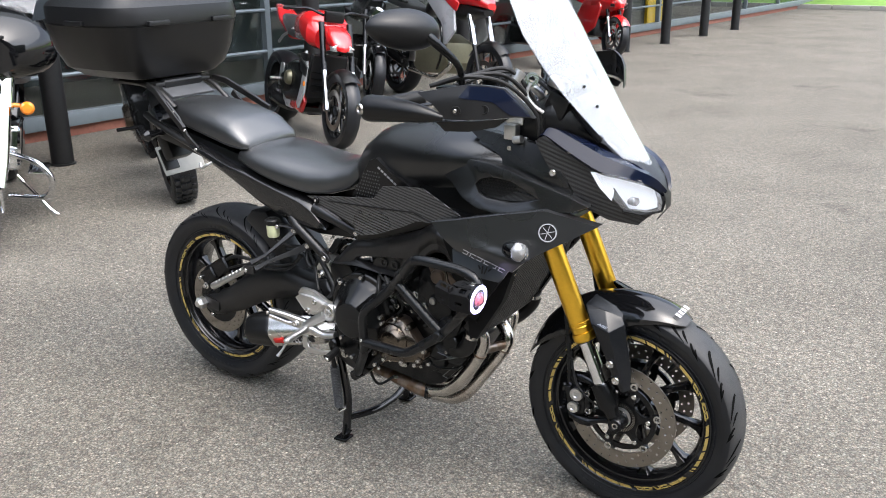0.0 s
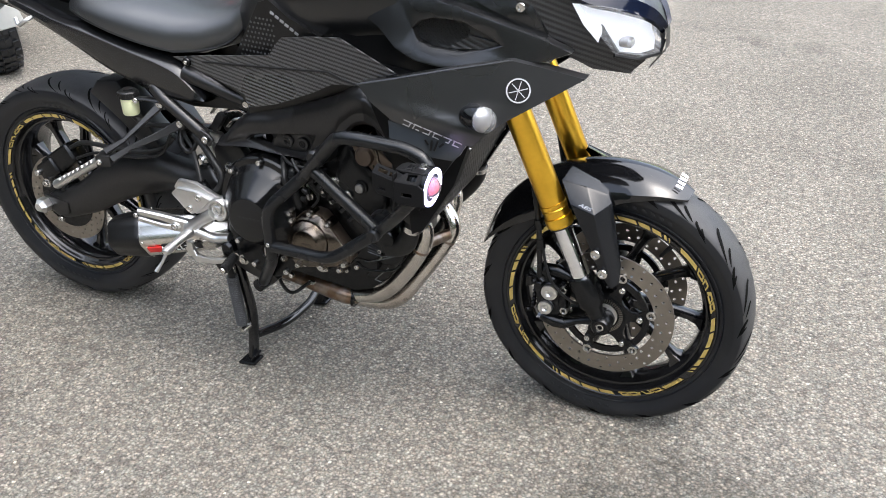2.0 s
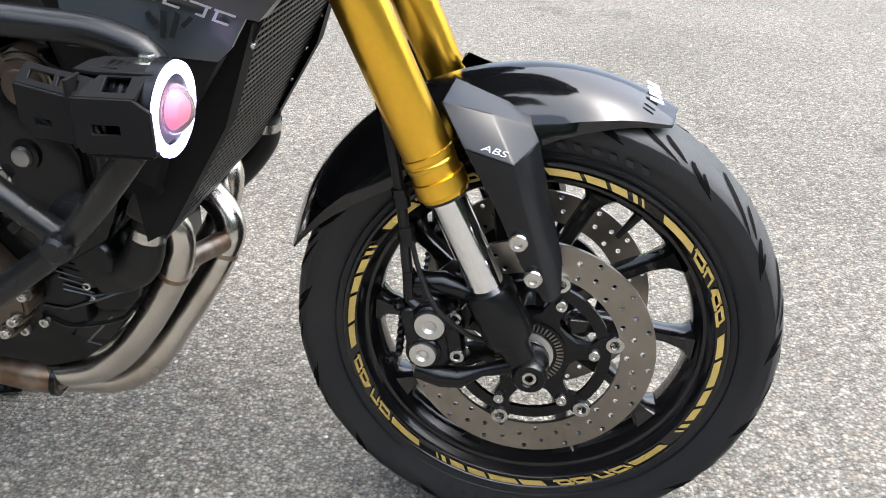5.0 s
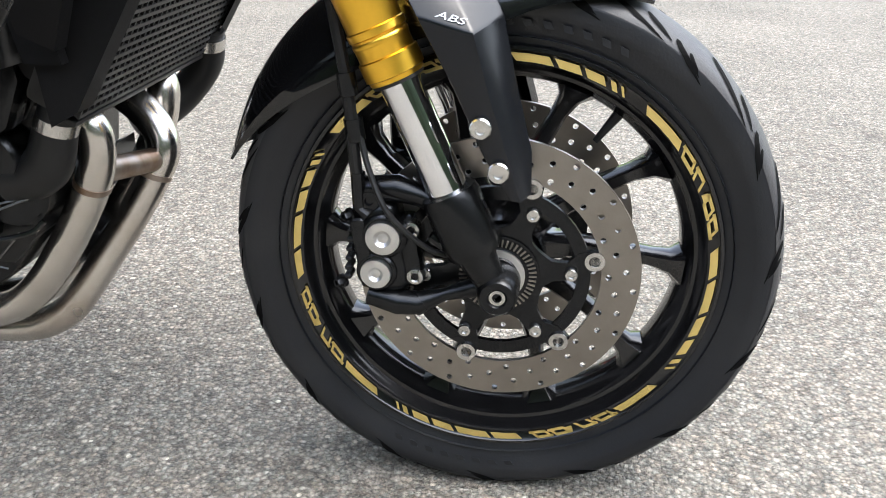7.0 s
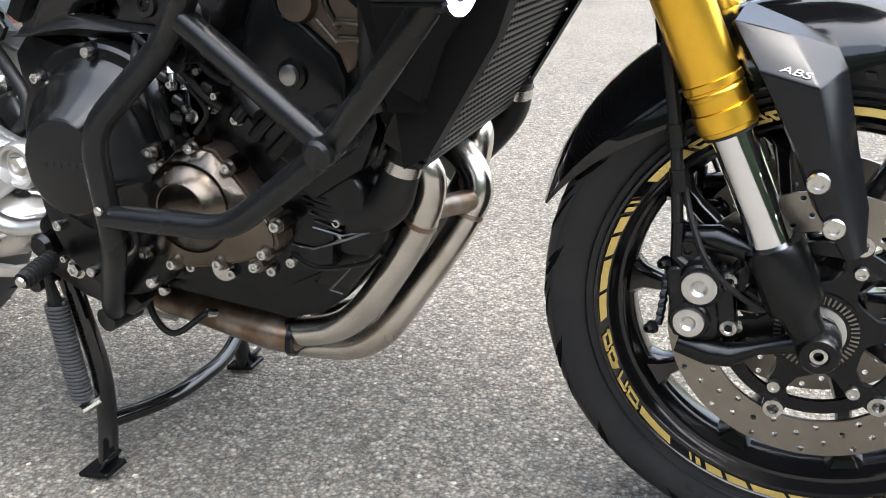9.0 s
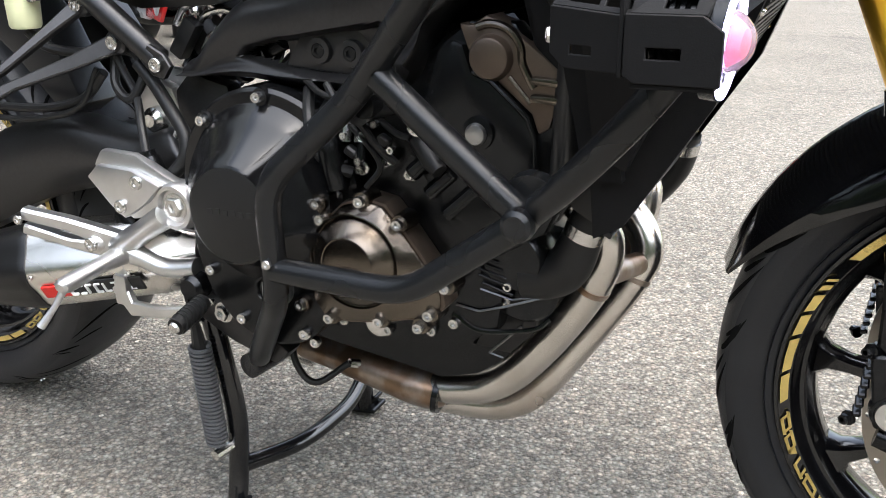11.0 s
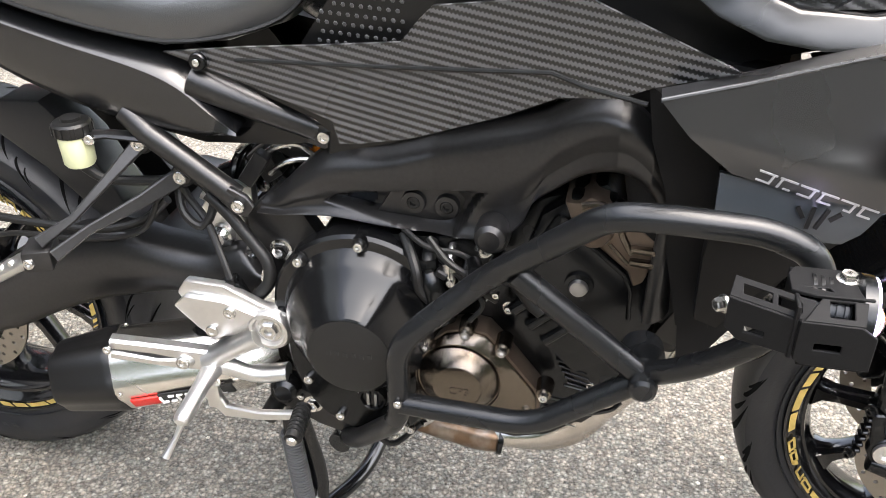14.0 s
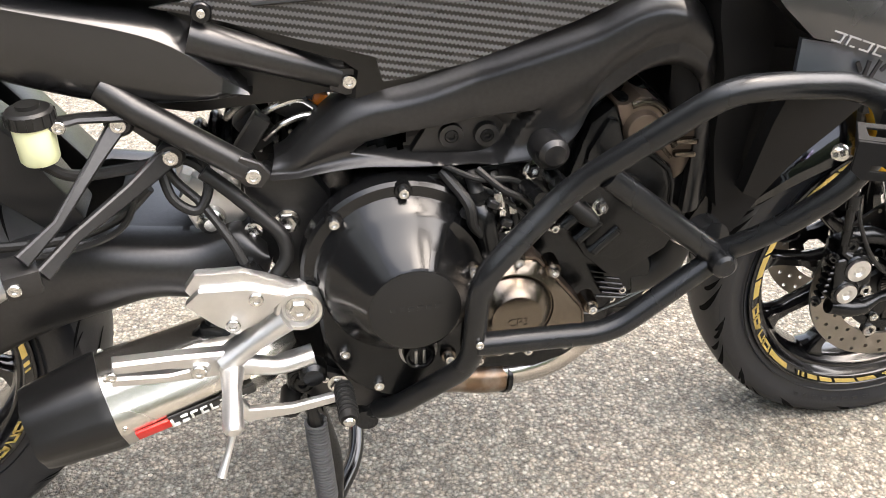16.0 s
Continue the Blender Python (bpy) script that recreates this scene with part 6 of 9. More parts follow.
both("tank_shoulder", shell([(0.90, 0.945), (0.96, 0.985), (1.01, 1.020), (1.1, 0.995), (1.19, 0.965), (1.25, 0.935), (1.30, 0.90), (1.2, 0.85), (1.0, 0.86)], lambda x, z: -0.150 - 0.010 * math.sin(math.pi * clamp01((x - 0.90) / 0.4)) * clamp01((1.03 - z) / 0.06) + 0.34 * max(0.0, z - 0.955), 0.006, 3, 0.025, False), MATT_PAINT, bike)
both("filler_low", shell([(0.80, 0.80), (0.90, 0.93), (1.02, 0.88), (1.3, 0.88), (1.22, 0.86), (1.05, 0.82), (0.9, 0.76)], lambda x, z: -0.17, 0.006, 1, 0.02, False), BLACK_PLASTIC, bike)
part("inner_nose", skin([oval(x, z, w, h, 20, 3) for x, z, w, h in ((1.05, 0.93, 0.12, 0.06), (1.15, 0.94, 0.12, 0.065), (1.27, 0.93, 0.11, 0.06), (1.38, 0.91, 0.06, 0.035))]), BLACK_PLASTIC, bike)

# carbon-look side cover
cy = lambda x, z: -(0.142 + (x - 0.465) * 0.205)
cov_out = [(0.415, 0.7751), (0.528, 0.7954), (0.62, 0.8092), (0.716, 0.8251), (0.735, 0.8485), (0.752, 0.8658), (0.83, 0.8794), (0.904, 0.8879), (1.037, 0.8395), (0.965, 0.8151), (0.934, 0.7995), (0.905, 0.7959), (0.88, 0.7924), (0.825, 0.7643), (0.722, 0.7212), (0.66, 0.704), (0.638, 0.7006), (0.631, 0.7264), (0.547, 0.7467), (0.482, 0.7624)]
cover = both("side_cover", shell(cov_out, cy, 0.004, 3, 0.005, False), CARBON, bike, "carbon-look ribbed side cover under the tank")
for pts in (((0.515, 0.779), (0.688, 0.796), (0.80, 0.808), (0.872, 0.816), (0.905, 0.807), (0.962, 0.799)),):
    part("cover_groove", tube([(x, cy(x, z) - 0.0002, z) for x, z in pts], 0.0026, 8), HOSE, cover)
part("cover_edge", shell([(0.482, 0.760), (0.547, 0.745), (0.631, 0.723), (0.638, 0.697), (0.622, 0.700), (0.60, 0.715), (0.52, 0.738)], lambda x, z: cy(x, z) + 0.020, 0.004, 1, 0.012, False), BLACK_PLASTIC, cover)
bolt(cover, (0.465, -0.142, 0.772), 0.0105, 0.008, material=BLACK_METAL)
bolt(cover, (0.465, -0.150, 0.772), 0.0045, 0.003)

part("airbox", slab([(0.60, 0.66), (0.62, 0.80), (0.75, 0.85), (0.98, 0.85), (1.03, 0.78), (1.0, 0.70), (0.90, 0.70), (0.70, 0.66)], -0.142, 0.142, 0.01, 1), BLACK_PLASTIC, bike)
# seats
rider = ((0.115, 0.880, 0.852, 0.100), (0.135, 0.893, 0.846, 0.128), (0.19, 0.899, 0.832, 0.146), (0.26, 0.894, 0.812, 0.152), (0.34, 0.884, 0.792, 0.148), (0.42, 0.874, 0.778, 0.138), (0.49, 0.876, 0.782, 0.120), (0.55, 0.892, 0.800, 0.098), (0.585, 0.918, 0.835, 0.085), (0.600, 0.935, 0.87, 0.078))
seat = part("rider_seat", skin([oval(x, zb + 0.012, w, zt - zb - 0.012, 40, 3.0, 0, 0.012) for x, zt, zb, w in rider]), SEAT, bike, "black vinyl rider seat", 60)
part("seat_piping", tube(flow([(x, -w * 0.99, zb + 0.012) for x, zt, zb, w in rider[1:]]), 0.003, 6), HOSE, seat)
pill = ((-0.205, 0.992, 0.958, 0.070), (-0.190, 1.006, 0.948, 0.098), (-0.14, 1.009, 0.932, 0.114), (-0.06, 1.004, 0.916, 0.122), (0.03, 0.990, 0.898, 0.129), (0.095, 0.974, 0.884, 0.133), (0.118, 0.962, 0.880, 0.132), (0.160, 0.924, 0.874, 0.126), (0.176, 0.904, 0.874, 0.112))
pseat = part("passenger_seat", skin([oval(x, zb + 0.012, w, zt - zb - 0.012, 40, 3.4, 0, 0.012) for x, zt, zb, w in pill]), SEAT, bike, "stepped black vinyl passenger seat", 60)
part("seat_piping", tube(flow([(x, -w * 0.99, zb + 0.012) for x, zt, zb, w in pill[1:]]), 0.003, 6), HOSE, pseat)

TAIL_TOP = ((-0.06, 0.890), (0.02, 0.868), (0.10, 0.842), (0.187, 0.826), (0.30, 0.798), (0.40, 0.774), (0.448, 0.752), (0.480, 0.715), (0.500, 0.690))
TAIL_LOW = ((-0.05, 0.862), (0.0, 0.838), (0.056, 0.812), (0.15, 0.764), (0.224, 0.724), (0.31, 0.692), (0.363, 0.679), (0.44, 0.674), (0.505, 0.682))
hi_, lo_ = flow([(x, 0, z) for x, z in TAIL_TOP], 6), flow([(x, 0, z) for x, z in TAIL_LOW], 6)
TAIL_SECTION = ((0.0, -0.070), (0.0, -0.116), (0.13, -0.146), (0.17, -0.150), (0.50, -0.153), (0.80, -0.147), (0.94, -0.138), (1.0, -0.128), (1.0, -0.080))
bm = skin([[Vector((*p.lerp(q, v).xz, 0)).xzy + Vector((0, y, 0)) for v, y in TAIL_SECTION] for p, q in zip(hi_, lo_)], False, False)
tail = both("tail_fairing", bm, TAIL_PAINT, bike, "satin black tail fairing under the seat with a bright upper facet")
part("tail_mark", tube([(0.02, -0.14, 0.850), (0.055, -0.141, 0.838), (0.06, -0.141, 0.825)], 0.004, 8), SILVER_DECAL, tail)
part("tail_under", box(-0.02, 0, 0.86, 0.46, 0.22, 0.07, 0.02, 2, Matrix.Rotation(radians(12), 3, "Y")), BLACK_PLASTIC, bike)
both("inner_tail_panel", shell([(0.36, 0.76), (0.46, 0.765), (0.60, 0.735), (0.640, 0.705), (0.630, 0.680), (0.575, 0.668), (0.544, 0.662), (0.439, 0.655), (0.36, 0.674)], lambda x, z: -0.110 - 0.01 * math.sin(math.pi * clamp01((z - 0.65) / 0.1)), 0.004, 1, 0.02, False), BLACK_PLASTIC, bike, "black inner panel behind the subframe tube")
both("tail_rail", tube(flow([(0.02, -0.128, 0.852), (-0.10, -0.122, 0.885), (-0.24, -0.108, 0.925), (-0.32, -0.085, 0.945)]), 0.012, 12), SATIN_FRAME, bike, "black tail rail")
both("tail_bracket", blade([(-0.02, -0.140, 0.860), (-0.06, -0.146, 0.905), (-0.09, -0.150, 0.965), (-0.14, -0.150, 1.005)], [0.030, 0.020, 0.016, 0.024], 0.008), SATIN_FRAME, bike)
both("luggage_hook", tube(bend([(0.045, -0.140, 0.835), (0.045, -0.168, 0.830), (0.020, -0.172, 0.815), (0.012, -0.168, 0.832)], 0.01), 0.005, 8), ALLOY, bike, "small bright luggage hook")
both("rear_indicator", tube([(-0.20, -0.10, 0.900), (-0.205, -0.145, 0.900), (-0.205, -0.185, 0.898), (-0.205, -0.20, 0.897)], [0.008, 0.012, 0.020, 0.010], 14), GLOSS_BLACK, bike)
for x, z in ((-0.03, 0.872), (-0.075, 0.93), (-0.12, 0.985)):
    bolt(tail, (x, -0.150, z), 0.006, 0.005)
part("plate_hanger", joined(box(-0.31, 0, 0.84, 0.05, 0.10, 0.12, 0.015, 2, Matrix.Rotation(radians(-25), 3, "Y")), box(-0.345, 0.0, 0.775, 0.012, 0.06, 0.08, 0.006, 2, Matrix.Rotation(radians(-25), 3, "Y"))), BLACK_PLASTIC, tail)
sub = both("subframe_tube", tube([(0.448, -0.134, 0.745), (0.473, -0.134, 0.736), (0.53, -0.132, 0.716), (0.575, -0.128, 0.700), (0.596, -0.126, 0.692)], [0.0195, 0.0190, 0.0172, 0.0162, 0.0162], 20), SATIN_FRAME, bike, "satin black subframe tube")
part("tube_end", blade([(0.587, -0.136, 0.692), (0.606, -0.135, 0.688), (0.620, -0.134, 0.684)], [0.026, 0.032, 0.020], 0.007), SATIN_FRAME, sub)
bolt(sub, (0.606, -0.139, 0.689), 0.008, 0.005)
both("subframe_strut", tube([(0.355, -0.138, 0.700), (0.384, -0.146, 0.677), (0.44, -0.146, 0.636), (0.488, -0.146, 0.601)], 0.0150, 18), SATIN_FRAME, bike, "lower subframe strut")
part("strut_end", blade([(0.478, -0.155, 0.610), (0.496, -0.155, 0.597), (0.508, -0.154, 0.588)], [0.024, 0.032, 0.020], 0.008), SATIN_FRAME, sub)
bolt(sub, (0.496, -0.160, 0.597), 0.0088, 0.005)

# passenger peg hanger, reservoir, linkage
H1, H2, HE = Vector((0.366, -0.134, 0.660)), Vector((0.411, -0.128, 0.616)), Vector((0.273, -0.242, 0.554))
hanger = part("passenger_peg_hanger", blade([H1, H1.lerp(HE, 0.3), H1.lerp(HE, 0.7), HE + Vector((-0.004, 0, 0.012))], [0.020, 0.013, 0.010, 0.016], 0.012), SATIN_FRAME, bike, "black forked passenger footrest hanger")
part("hanger_arm", blade([H2, H2.lerp(HE, 0.3) + Vector((0, 0, -0.004)), H2.lerp(HE, 0.7) + Vector((0, 0, -0.004)), HE + Vector((0.012, 0, -0.006))], [0.024, 0.017, 0.012, 0.016], 0.012), SATIN_FRAME, hanger)
part("hanger_web", blade([H1 + Vector((0.004, 0.008, 0)), H2 + Vector((-0.004, 0.008, 0.004))], [0.012, 0.012], 0.006), SATIN_FRAME, hanger)
for p in (H1, H2):
    part("hanger_boss", turned([(0.0001, -0.009), (0.012, -0.009), (0.0155, -0.005), (0.0155, 0.02)], p, seg=20), SATIN_FRAME, hanger)
    bolt(hanger, p + Vector((0, -0.009, 0)), 0.0090, 0.005)
part("hinge_block", box(0.262, -0.235, 0.545, 0.035, 0.045, 0.028, 0.005, 2, Matrix.Rotation(radians(20), 3, "Z")), SATIN_FRAME, hanger)
bolt(hanger, (0.262, -0.258, 0.545), 0.007, 0.005)
ppeg = part("peg", tube([(0.255, -0.245, 0.545), (0.185, -0.247, 0.505), (0.098, -0.245, 0.456)], [0.014, 0.013, 0.015], 12, flat=0.8), ALLOY, hanger, "folded silver footrest with ribs")
for i in range(8):
    part("peg_rib", box(0.232 - i * 0.016, -0.248, 0.5395 - i * 0.0091, 0.006, 0.022, 0.007, 0.001, 1, Matrix.Rotation(radians(-30), 3, "Y")), ALLOY, hanger)
res = part("fluid_reservoir", turned([(0.0001, -0.024), (0.017, -0.024), (0.0195, -0.020), (0.0205, 0.012), (0.0205, 0.018)], (0.286, -0.152, 0.654), (0, 0, 1), 24), FLUID, bike, "pale yellow-green brake fluid reservoir")
cap = part("reservoir_cap", turned([(0.0225, 0.0), (0.0235, 0.003), (0.0235, 0.014), (0.021, 0.017), (0.012, 0.018), (0.012, 0.022), (0.0001, 0.022)], (0.286, -0.152, 0.671), (0, 0, 1), 24), HOSE, res, "black ribbed cap")
for k in range(16):
    a = 2 * math.pi * k / 16
    bolt_rib = box(0.286 + 0.0235 * math.cos(a), -0.152 + 0.0235 * math.sin(a), 0.679, 0.003, 0.003, 0.012, 0, 1, Matrix.Rotation(a, 3, "Z"))
    part("cap_rib", bolt_rib, HOSE, res)
part("reservoir_bracket", tube([(0.302, -0.150, 0.668), (0.33, -0.148, 0.672), (0.372, -0.14, 0.668)], [0.013, 0.010, 0.012], 10, flat=0.5), SATIN_FRAME, res)
bolt(res, (0.313, -0.160, 0.669), 0.007, 0.005)
part("reservoir_hose", tube(flow([(0.285, -0.150, 0.626), (0.31, -0.142, 0.606), (0.36, -0.125, 0.60), (0.42, -0.12, 0.605), (0.45, -0.128, 0.585), (0.47, -0.135, 0.565)]), 0.0065, 10), HOSE, res)
part("brake_pipe", tube(bend([(0.440, -0.130, 0.592), (0.465, -0.133, 0.570), (0.520, -0.150, 0.515), (0.524, -0.158, 0.488), (0.500, -0.168, 0.462)], 0.03), 0.0085, 12), HOSE, bike, "thick black hose to the master cylinder")
part("master_cylinder", joined(tube([(0.478, -0.17, 0.488), (0.492, -0.172, 0.455), (0.50, -0.17, 0.40)], [0.012, 0.015, 0.012], 14), turned([(0.0001, 0.006), (0.011, 0.006), (0.011, -0.02)], (0.476, -0.17, 0.49), (-0.3, 0, 1), 14)), BLACK_METAL, bike)
part("switch_lead", tube(flow([(0.476, -0.172, 0.492), (0.462, -0.16, 0.52), (0.435, -0.135, 0.555), (0.408, -0.125, 0.585), (0.40, -0.125, 0.62), (0.42, -0.12, 0.64)]), 0.0052, 10), HOSE, bike)
part("lead_loop", tube(flow([(0.395, -0.12, 0.60), (0.405, -0.135, 0.565), (0.43, -0.14, 0.55), (0.445, -0.13, 0.575), (0.44, -0.12, 0.61)]), 0.006, 10), HOSE, bike)
# rear shock and linkage seen through the gap
shock = part("rear_shock", tube([(0.56, 0.0, 0.62), (0.40, 0.0, 0.545)], 0.022, 16), BLACK_METAL, bike, "rear shock with coil spring")
coil = [Vector((0.555 - 0.14 * u, 0.034 * math.cos(u * 44), 0.618 - 0.066 * u + 0.034 * math.sin(u * 44))) for u in (i / 120 for i in range(121))]
part("spring", tube(coil, 0.006, 8), BLACK_METAL, shock)
part("linkage", joined(box(0.44, -0.07, 0.555, 0.07, 0.02, 0.05, 0.006), tube([(0.41, -0.085, 0.57), (0.47, -0.085, 0.535)], 0.012, 10)), ALLOY, shock, "alloy shock linkage")
part("wiring_block", joined(box(0.545, -0.06, 0.64, 0.05, 0.05, 0.03, 0.006, 2, Matrix.Rotation(radians(30), 3, "Y")), box(0.50, -0.07, 0.615, 0.03, 0.03, 0.045, 0.004, 2, Matrix.Rotation(radians(-35), 3, "Y"))), HOSE, bike)
for dz, dx in ((0.0, 0.0), (-0.020, 0.010), (0.008, -0.03)):
    part("metal_pipe", tube(flow([(0.500 + dx, -0.09, 0.628 + dz), (0.522 + dx, -0.098, 0.648 + dz), (0.552 + dx, -0.095, 0.655 + dz), (0.572 + dx, -0.09, 0.640 + dz)]), 0.0042, 10), STEEL, bike)
part("connector", box(0.497, -0.105, 0.622, 0.020, 0.018, 0.050, 0.003, 2, Matrix.Rotation(radians(35), 3, "Y")), HOSE, bike)
for x, z in ((0.488, 0.645), (0.505, 0.638), (0.515, 0.615), (0.452, 0.560), (0.440, 0.575)):
    bolt(bike, (x, -0.112, z), 0.006, 0.008, (-0.5, -0.7, 0.5), True)
part("link_plate", slab([(0.405, 0.545), (0.425, 0.575), (0.465, 0.560), (0.482, 0.515), (0.455, 0.495), (0.420, 0.505)], -0.105, -0.085, 0.005, 2), ALLOY, bike, "grey alloy linkage plate")
part("link_nut", turned([(0.0001, -0.018), (0.008, -0.018), (0.011, -0.013), (0.016, -0.010), (0.017, 0.004)], (0.440, -0.106, 0.520), seg=20), STEEL, bike)
part("yellow_tag", box(0.575, -0.08, 0.645, 0.016, 0.012, 0.022, 0.003, 2, Matrix.Rotation(radians(20), 3, "Y")), AMBER, bike)

# footrest bracket, pedal
brk = part("footrest_bracket", slab([(0.400, 0.462), (0.414, 0.482), (0.468, 0.480), (0.512, 0.458), (0.548, 0.446), (0.552, 0.415), (0.540, 0.398), (0.510, 0.394), (0.480, 0.405), (0.452, 0.398), (0.425, 0.425)], -0.178, -0.162, 0.005, 2), ALLOY, bike, "silver cast footrest bracket")
part("heel_guard", slab([(0.400, 0.450), (0.417, 0.466), (0.470, 0.464), (0.512, 0.449), (0.485, 0.424), (0.452, 0.403), (0.430, 0.419)], -0.190, -0.178, 0.003, 2), ALLOY, brk)
for p, r in (((0.478, -0.190, 0.4505), 0.0085), ((0.449, -0.190, 0.418), 0.0085)):
    bolt(brk, p, r, 0.004)
part("bracket_boss", turned([(0.0001, -0.006), (0.020, -0.006), (0.022, -0.012), (0.026, -0.012), (0.029, -0.007), (0.030, 0.012)], (0.524, -0.174, 0.424), seg=30), ALLOY, brk)
bolt(brk, (0.524, -0.180, 0.424), 0.0125, 0.007, hexagon=True)
J = Vector((0.432, -0.180, 0.362))
part("upper_arm", tube([(0.508, -0.176, 0.412), (0.470, -0.178, 0.388), J], [0.021, 0.018, 0.022], 14, flat=0.75), ALLOY, brk, "thick silver bracket arm")
part("lower_arm", tube(flow([J, (0.462, -0.174, 0.350), (0.495, -0.170, 0.340), (0.535, -0.165, 0.345)]), [0.021, 0.017, 0.015, 0.015], 14, flat=0.8), ALLOY, brk)
part("rear_arm", blade([J + Vector((0, 0, 0.006)), (0.375, -0.205, 0.392), (0.318, -0.218, 0.402)], [0.026, 0.018, 0.016], 0.018, 0.005), ALLOY, brk)
part("rear_stay", blade([J + Vector((0, 0, -0.006)), (0.370, -0.200, 0.366), (0.314, -0.216, 0.382)], [0.024, 0.012, 0.014], 0.016, 0.004), ALLOY, brk)
part("arm_bolt_boss", turned([(0.0001, -0.006), (0.010, -0.006), (0.013, 0.0), (0.014, 0.014)], (0.405, -0.196, 0.368), seg=18), ALLOY, brk)
bolt(brk, (0.405, -0.202, 0.368), 0.009, 0.005)
bolt(brk, (0.318, -0.229, 0.396), 0.006, 0.004)
part("pivot_cap", turned([(0.0001, -0.012), (0.012, -0.012), (0.017, -0.006), (0.018, 0.01)], (0.532, -0.172, 0.322), seg=20), BLACK_METAL, brk)
part("link_clamp", joined(box(0.425, -0.155, 0.385, 0.035, 0.02, 0.03, 0.005), tube([(0.39, -0.15, 0.362), (0.43, -0.152, 0.40)], 0.012, 10)), BLACK_METAL, brk)
peg = part("rider_peg", tube([J + Vector((0.008, 0, -0.006)), (0.440, -0.225, 0.354), (0.442, -0.280, 0.350), (0.4423, -0.288, 0.3496), (0.4425, -0.291, 0.3494)], [0.016, 0.0112, 0.0118, 0.0100, 0.006], 18, flat=0.85), ALLOY, brk, "smooth silver rider footrest")
part("feeler", tube([(0.441, -0.284, 0.345), (0.434, -0.294, 0.326), (0.424, -0.309, 0.305)], [0.0045, 0.0035, 0.0052], 10), ALLOY, brk)
ped = part("brake_pedal", joined(blade([(0.432, -0.186, 0.345), (0.431, -0.190, 0.310), (0.452, -0.194, 0.288), (0.505, -0.200, 0.294), (0.562, -0.205, 0.309)], [0.020, 0.026, 0.020, 0.014, 0.012], 0.010), box(0.436, -0.192, 0.31, 0.02, 0.012, 0.04, 0.004)), ALLOY, brk, "flat silver brake pedal with rubber tip")
rub = part("pedal_rubber", tube([(0.566, -0.198, 0.318), (0.568, -0.250, 0.308)], 0.0105, 14), HOSE, ped)
for i in range(7):
    part("rubber_ring", turned([(0.0125, 0.0), (0.0125, 0.002), (0.010, 0.0022), (0.010, -0.0002)], (0.5665 + 0.0003 * i, -0.208 - i * 0.0060, 0.316 - i * 0.0011), (0, 1, -0.2), 14, True), HOSE, rub)
part("pedal_tip", turned([(0.0001, 0.004), (0.006, 0.003), (0.0075, 0.0)], (0.568, -0.252, 0.3075), (0, -1, -0.2), 14), STEEL, ped)

# centre stand
stand = part("centre_stand", tube(bend([(0.526, -0.150, 0.296), (0.538, -0.150, 0.240), (0.556, -0.149, 0.147), (0.549, -0.147, 0.068), (0.554, -0.166, 0.010)], 0.06), 0.0135, 14), GLOSS_BLACK, bike, "black tubular centre stand with springs")
part("far_leg", tube(bend([(0.526, 0.130, 0.296), (0.560, 0.128, 0.18), (0.586, 0.122, 0.085), (0.580, 0.140, 0.010)], 0.06), 0.0135, 14), GLOSS_BLACK, stand)
part("cross_bar", tube(bend([(0.549, -0.147, 0.064), (0.592, -0.057, 0.058), (0.600, 0.060, 0.062), (0.586, 0.124, 0.075)], 0.05), 0.0115, 14), GLOSS_BLACK, stand)
for x, y in ((0.556, -0.176), (0.580, 0.148)):
    part("stand_foot", joined(box(x - 0.004, y, 0.007, 0.05, 0.042, 0.008, 0.002, 1, Matrix.Rotation(radians(-8), 3, "Y")), box(x + 0.012, y, 0.022, 0.006, 0.03, 0.03, 0.002, 1, Matrix.Rotation(radians(35), 3, "Y"))), BLACK_METAL, stand)
part("stand_lug", slab([(0.505, 0.325), (0.53, 0.335), (0.60, 0.305), (0.66, 0.265), (0.64, 0.245), (0.575, 0.265), (0.525, 0.29), (0.505, 0.30)], -0.170, -0.140, 0.006, 2), SATIN_FRAME, stand)
bolt(stand, (0.524, -0.170, 0.312), 0.012, 0.007, hexagon=True, material=BLACK_METAL)
bolt(stand, (0.568, -0.170, 0.303), 0.010, 0.009, hexagon=True)
bolt(stand, (0.552, -0.170, 0.315), 0.005, 0.006)
coil = []
A, B = Vector((0.535, -0.184, 0.258)), Vector((0.541, -0.177, 0.116))
for i in range(420):
    u = i / 419
    a = u * 2 * math.pi * 26
    coil.append(A.lerp(B, u) + Vector((math.cos(a) * 0.0125, math.sin(a) * 0.0125, 0)))
part("spring", tube(coil, 0.0026, 6), SPRING_GREY, stand, "grey coil spring")
part("spring_core", tube([A + Vector((-0.004, 0, 0.035)), A, B, B + Vector((0.008, 0, -0.012))], [0.005, 0.009, 0.009, 0.004], 8), HOSE, stand)
part("spring_post", tube([(0.551, -0.145, 0.103), (0.546, -0.190, 0.103)], 0.007, 10), STEEL, stand)
part("stop_rubber", tube([(0.508, -0.15, 0.285), (0.505, -0.185, 0.280)], 0.013, 12), HOSE, stand)
part("side_stand", tube(bend([(0.62, 0.14, 0.26), (0.50, 0.17, 0.25), (0.36, 0.175, 0.255)], 0.05), 0.012, 12), GLOSS_BLACK, bike, "folded side stand")

# crash bars and spot lamps
CB = 0.0135
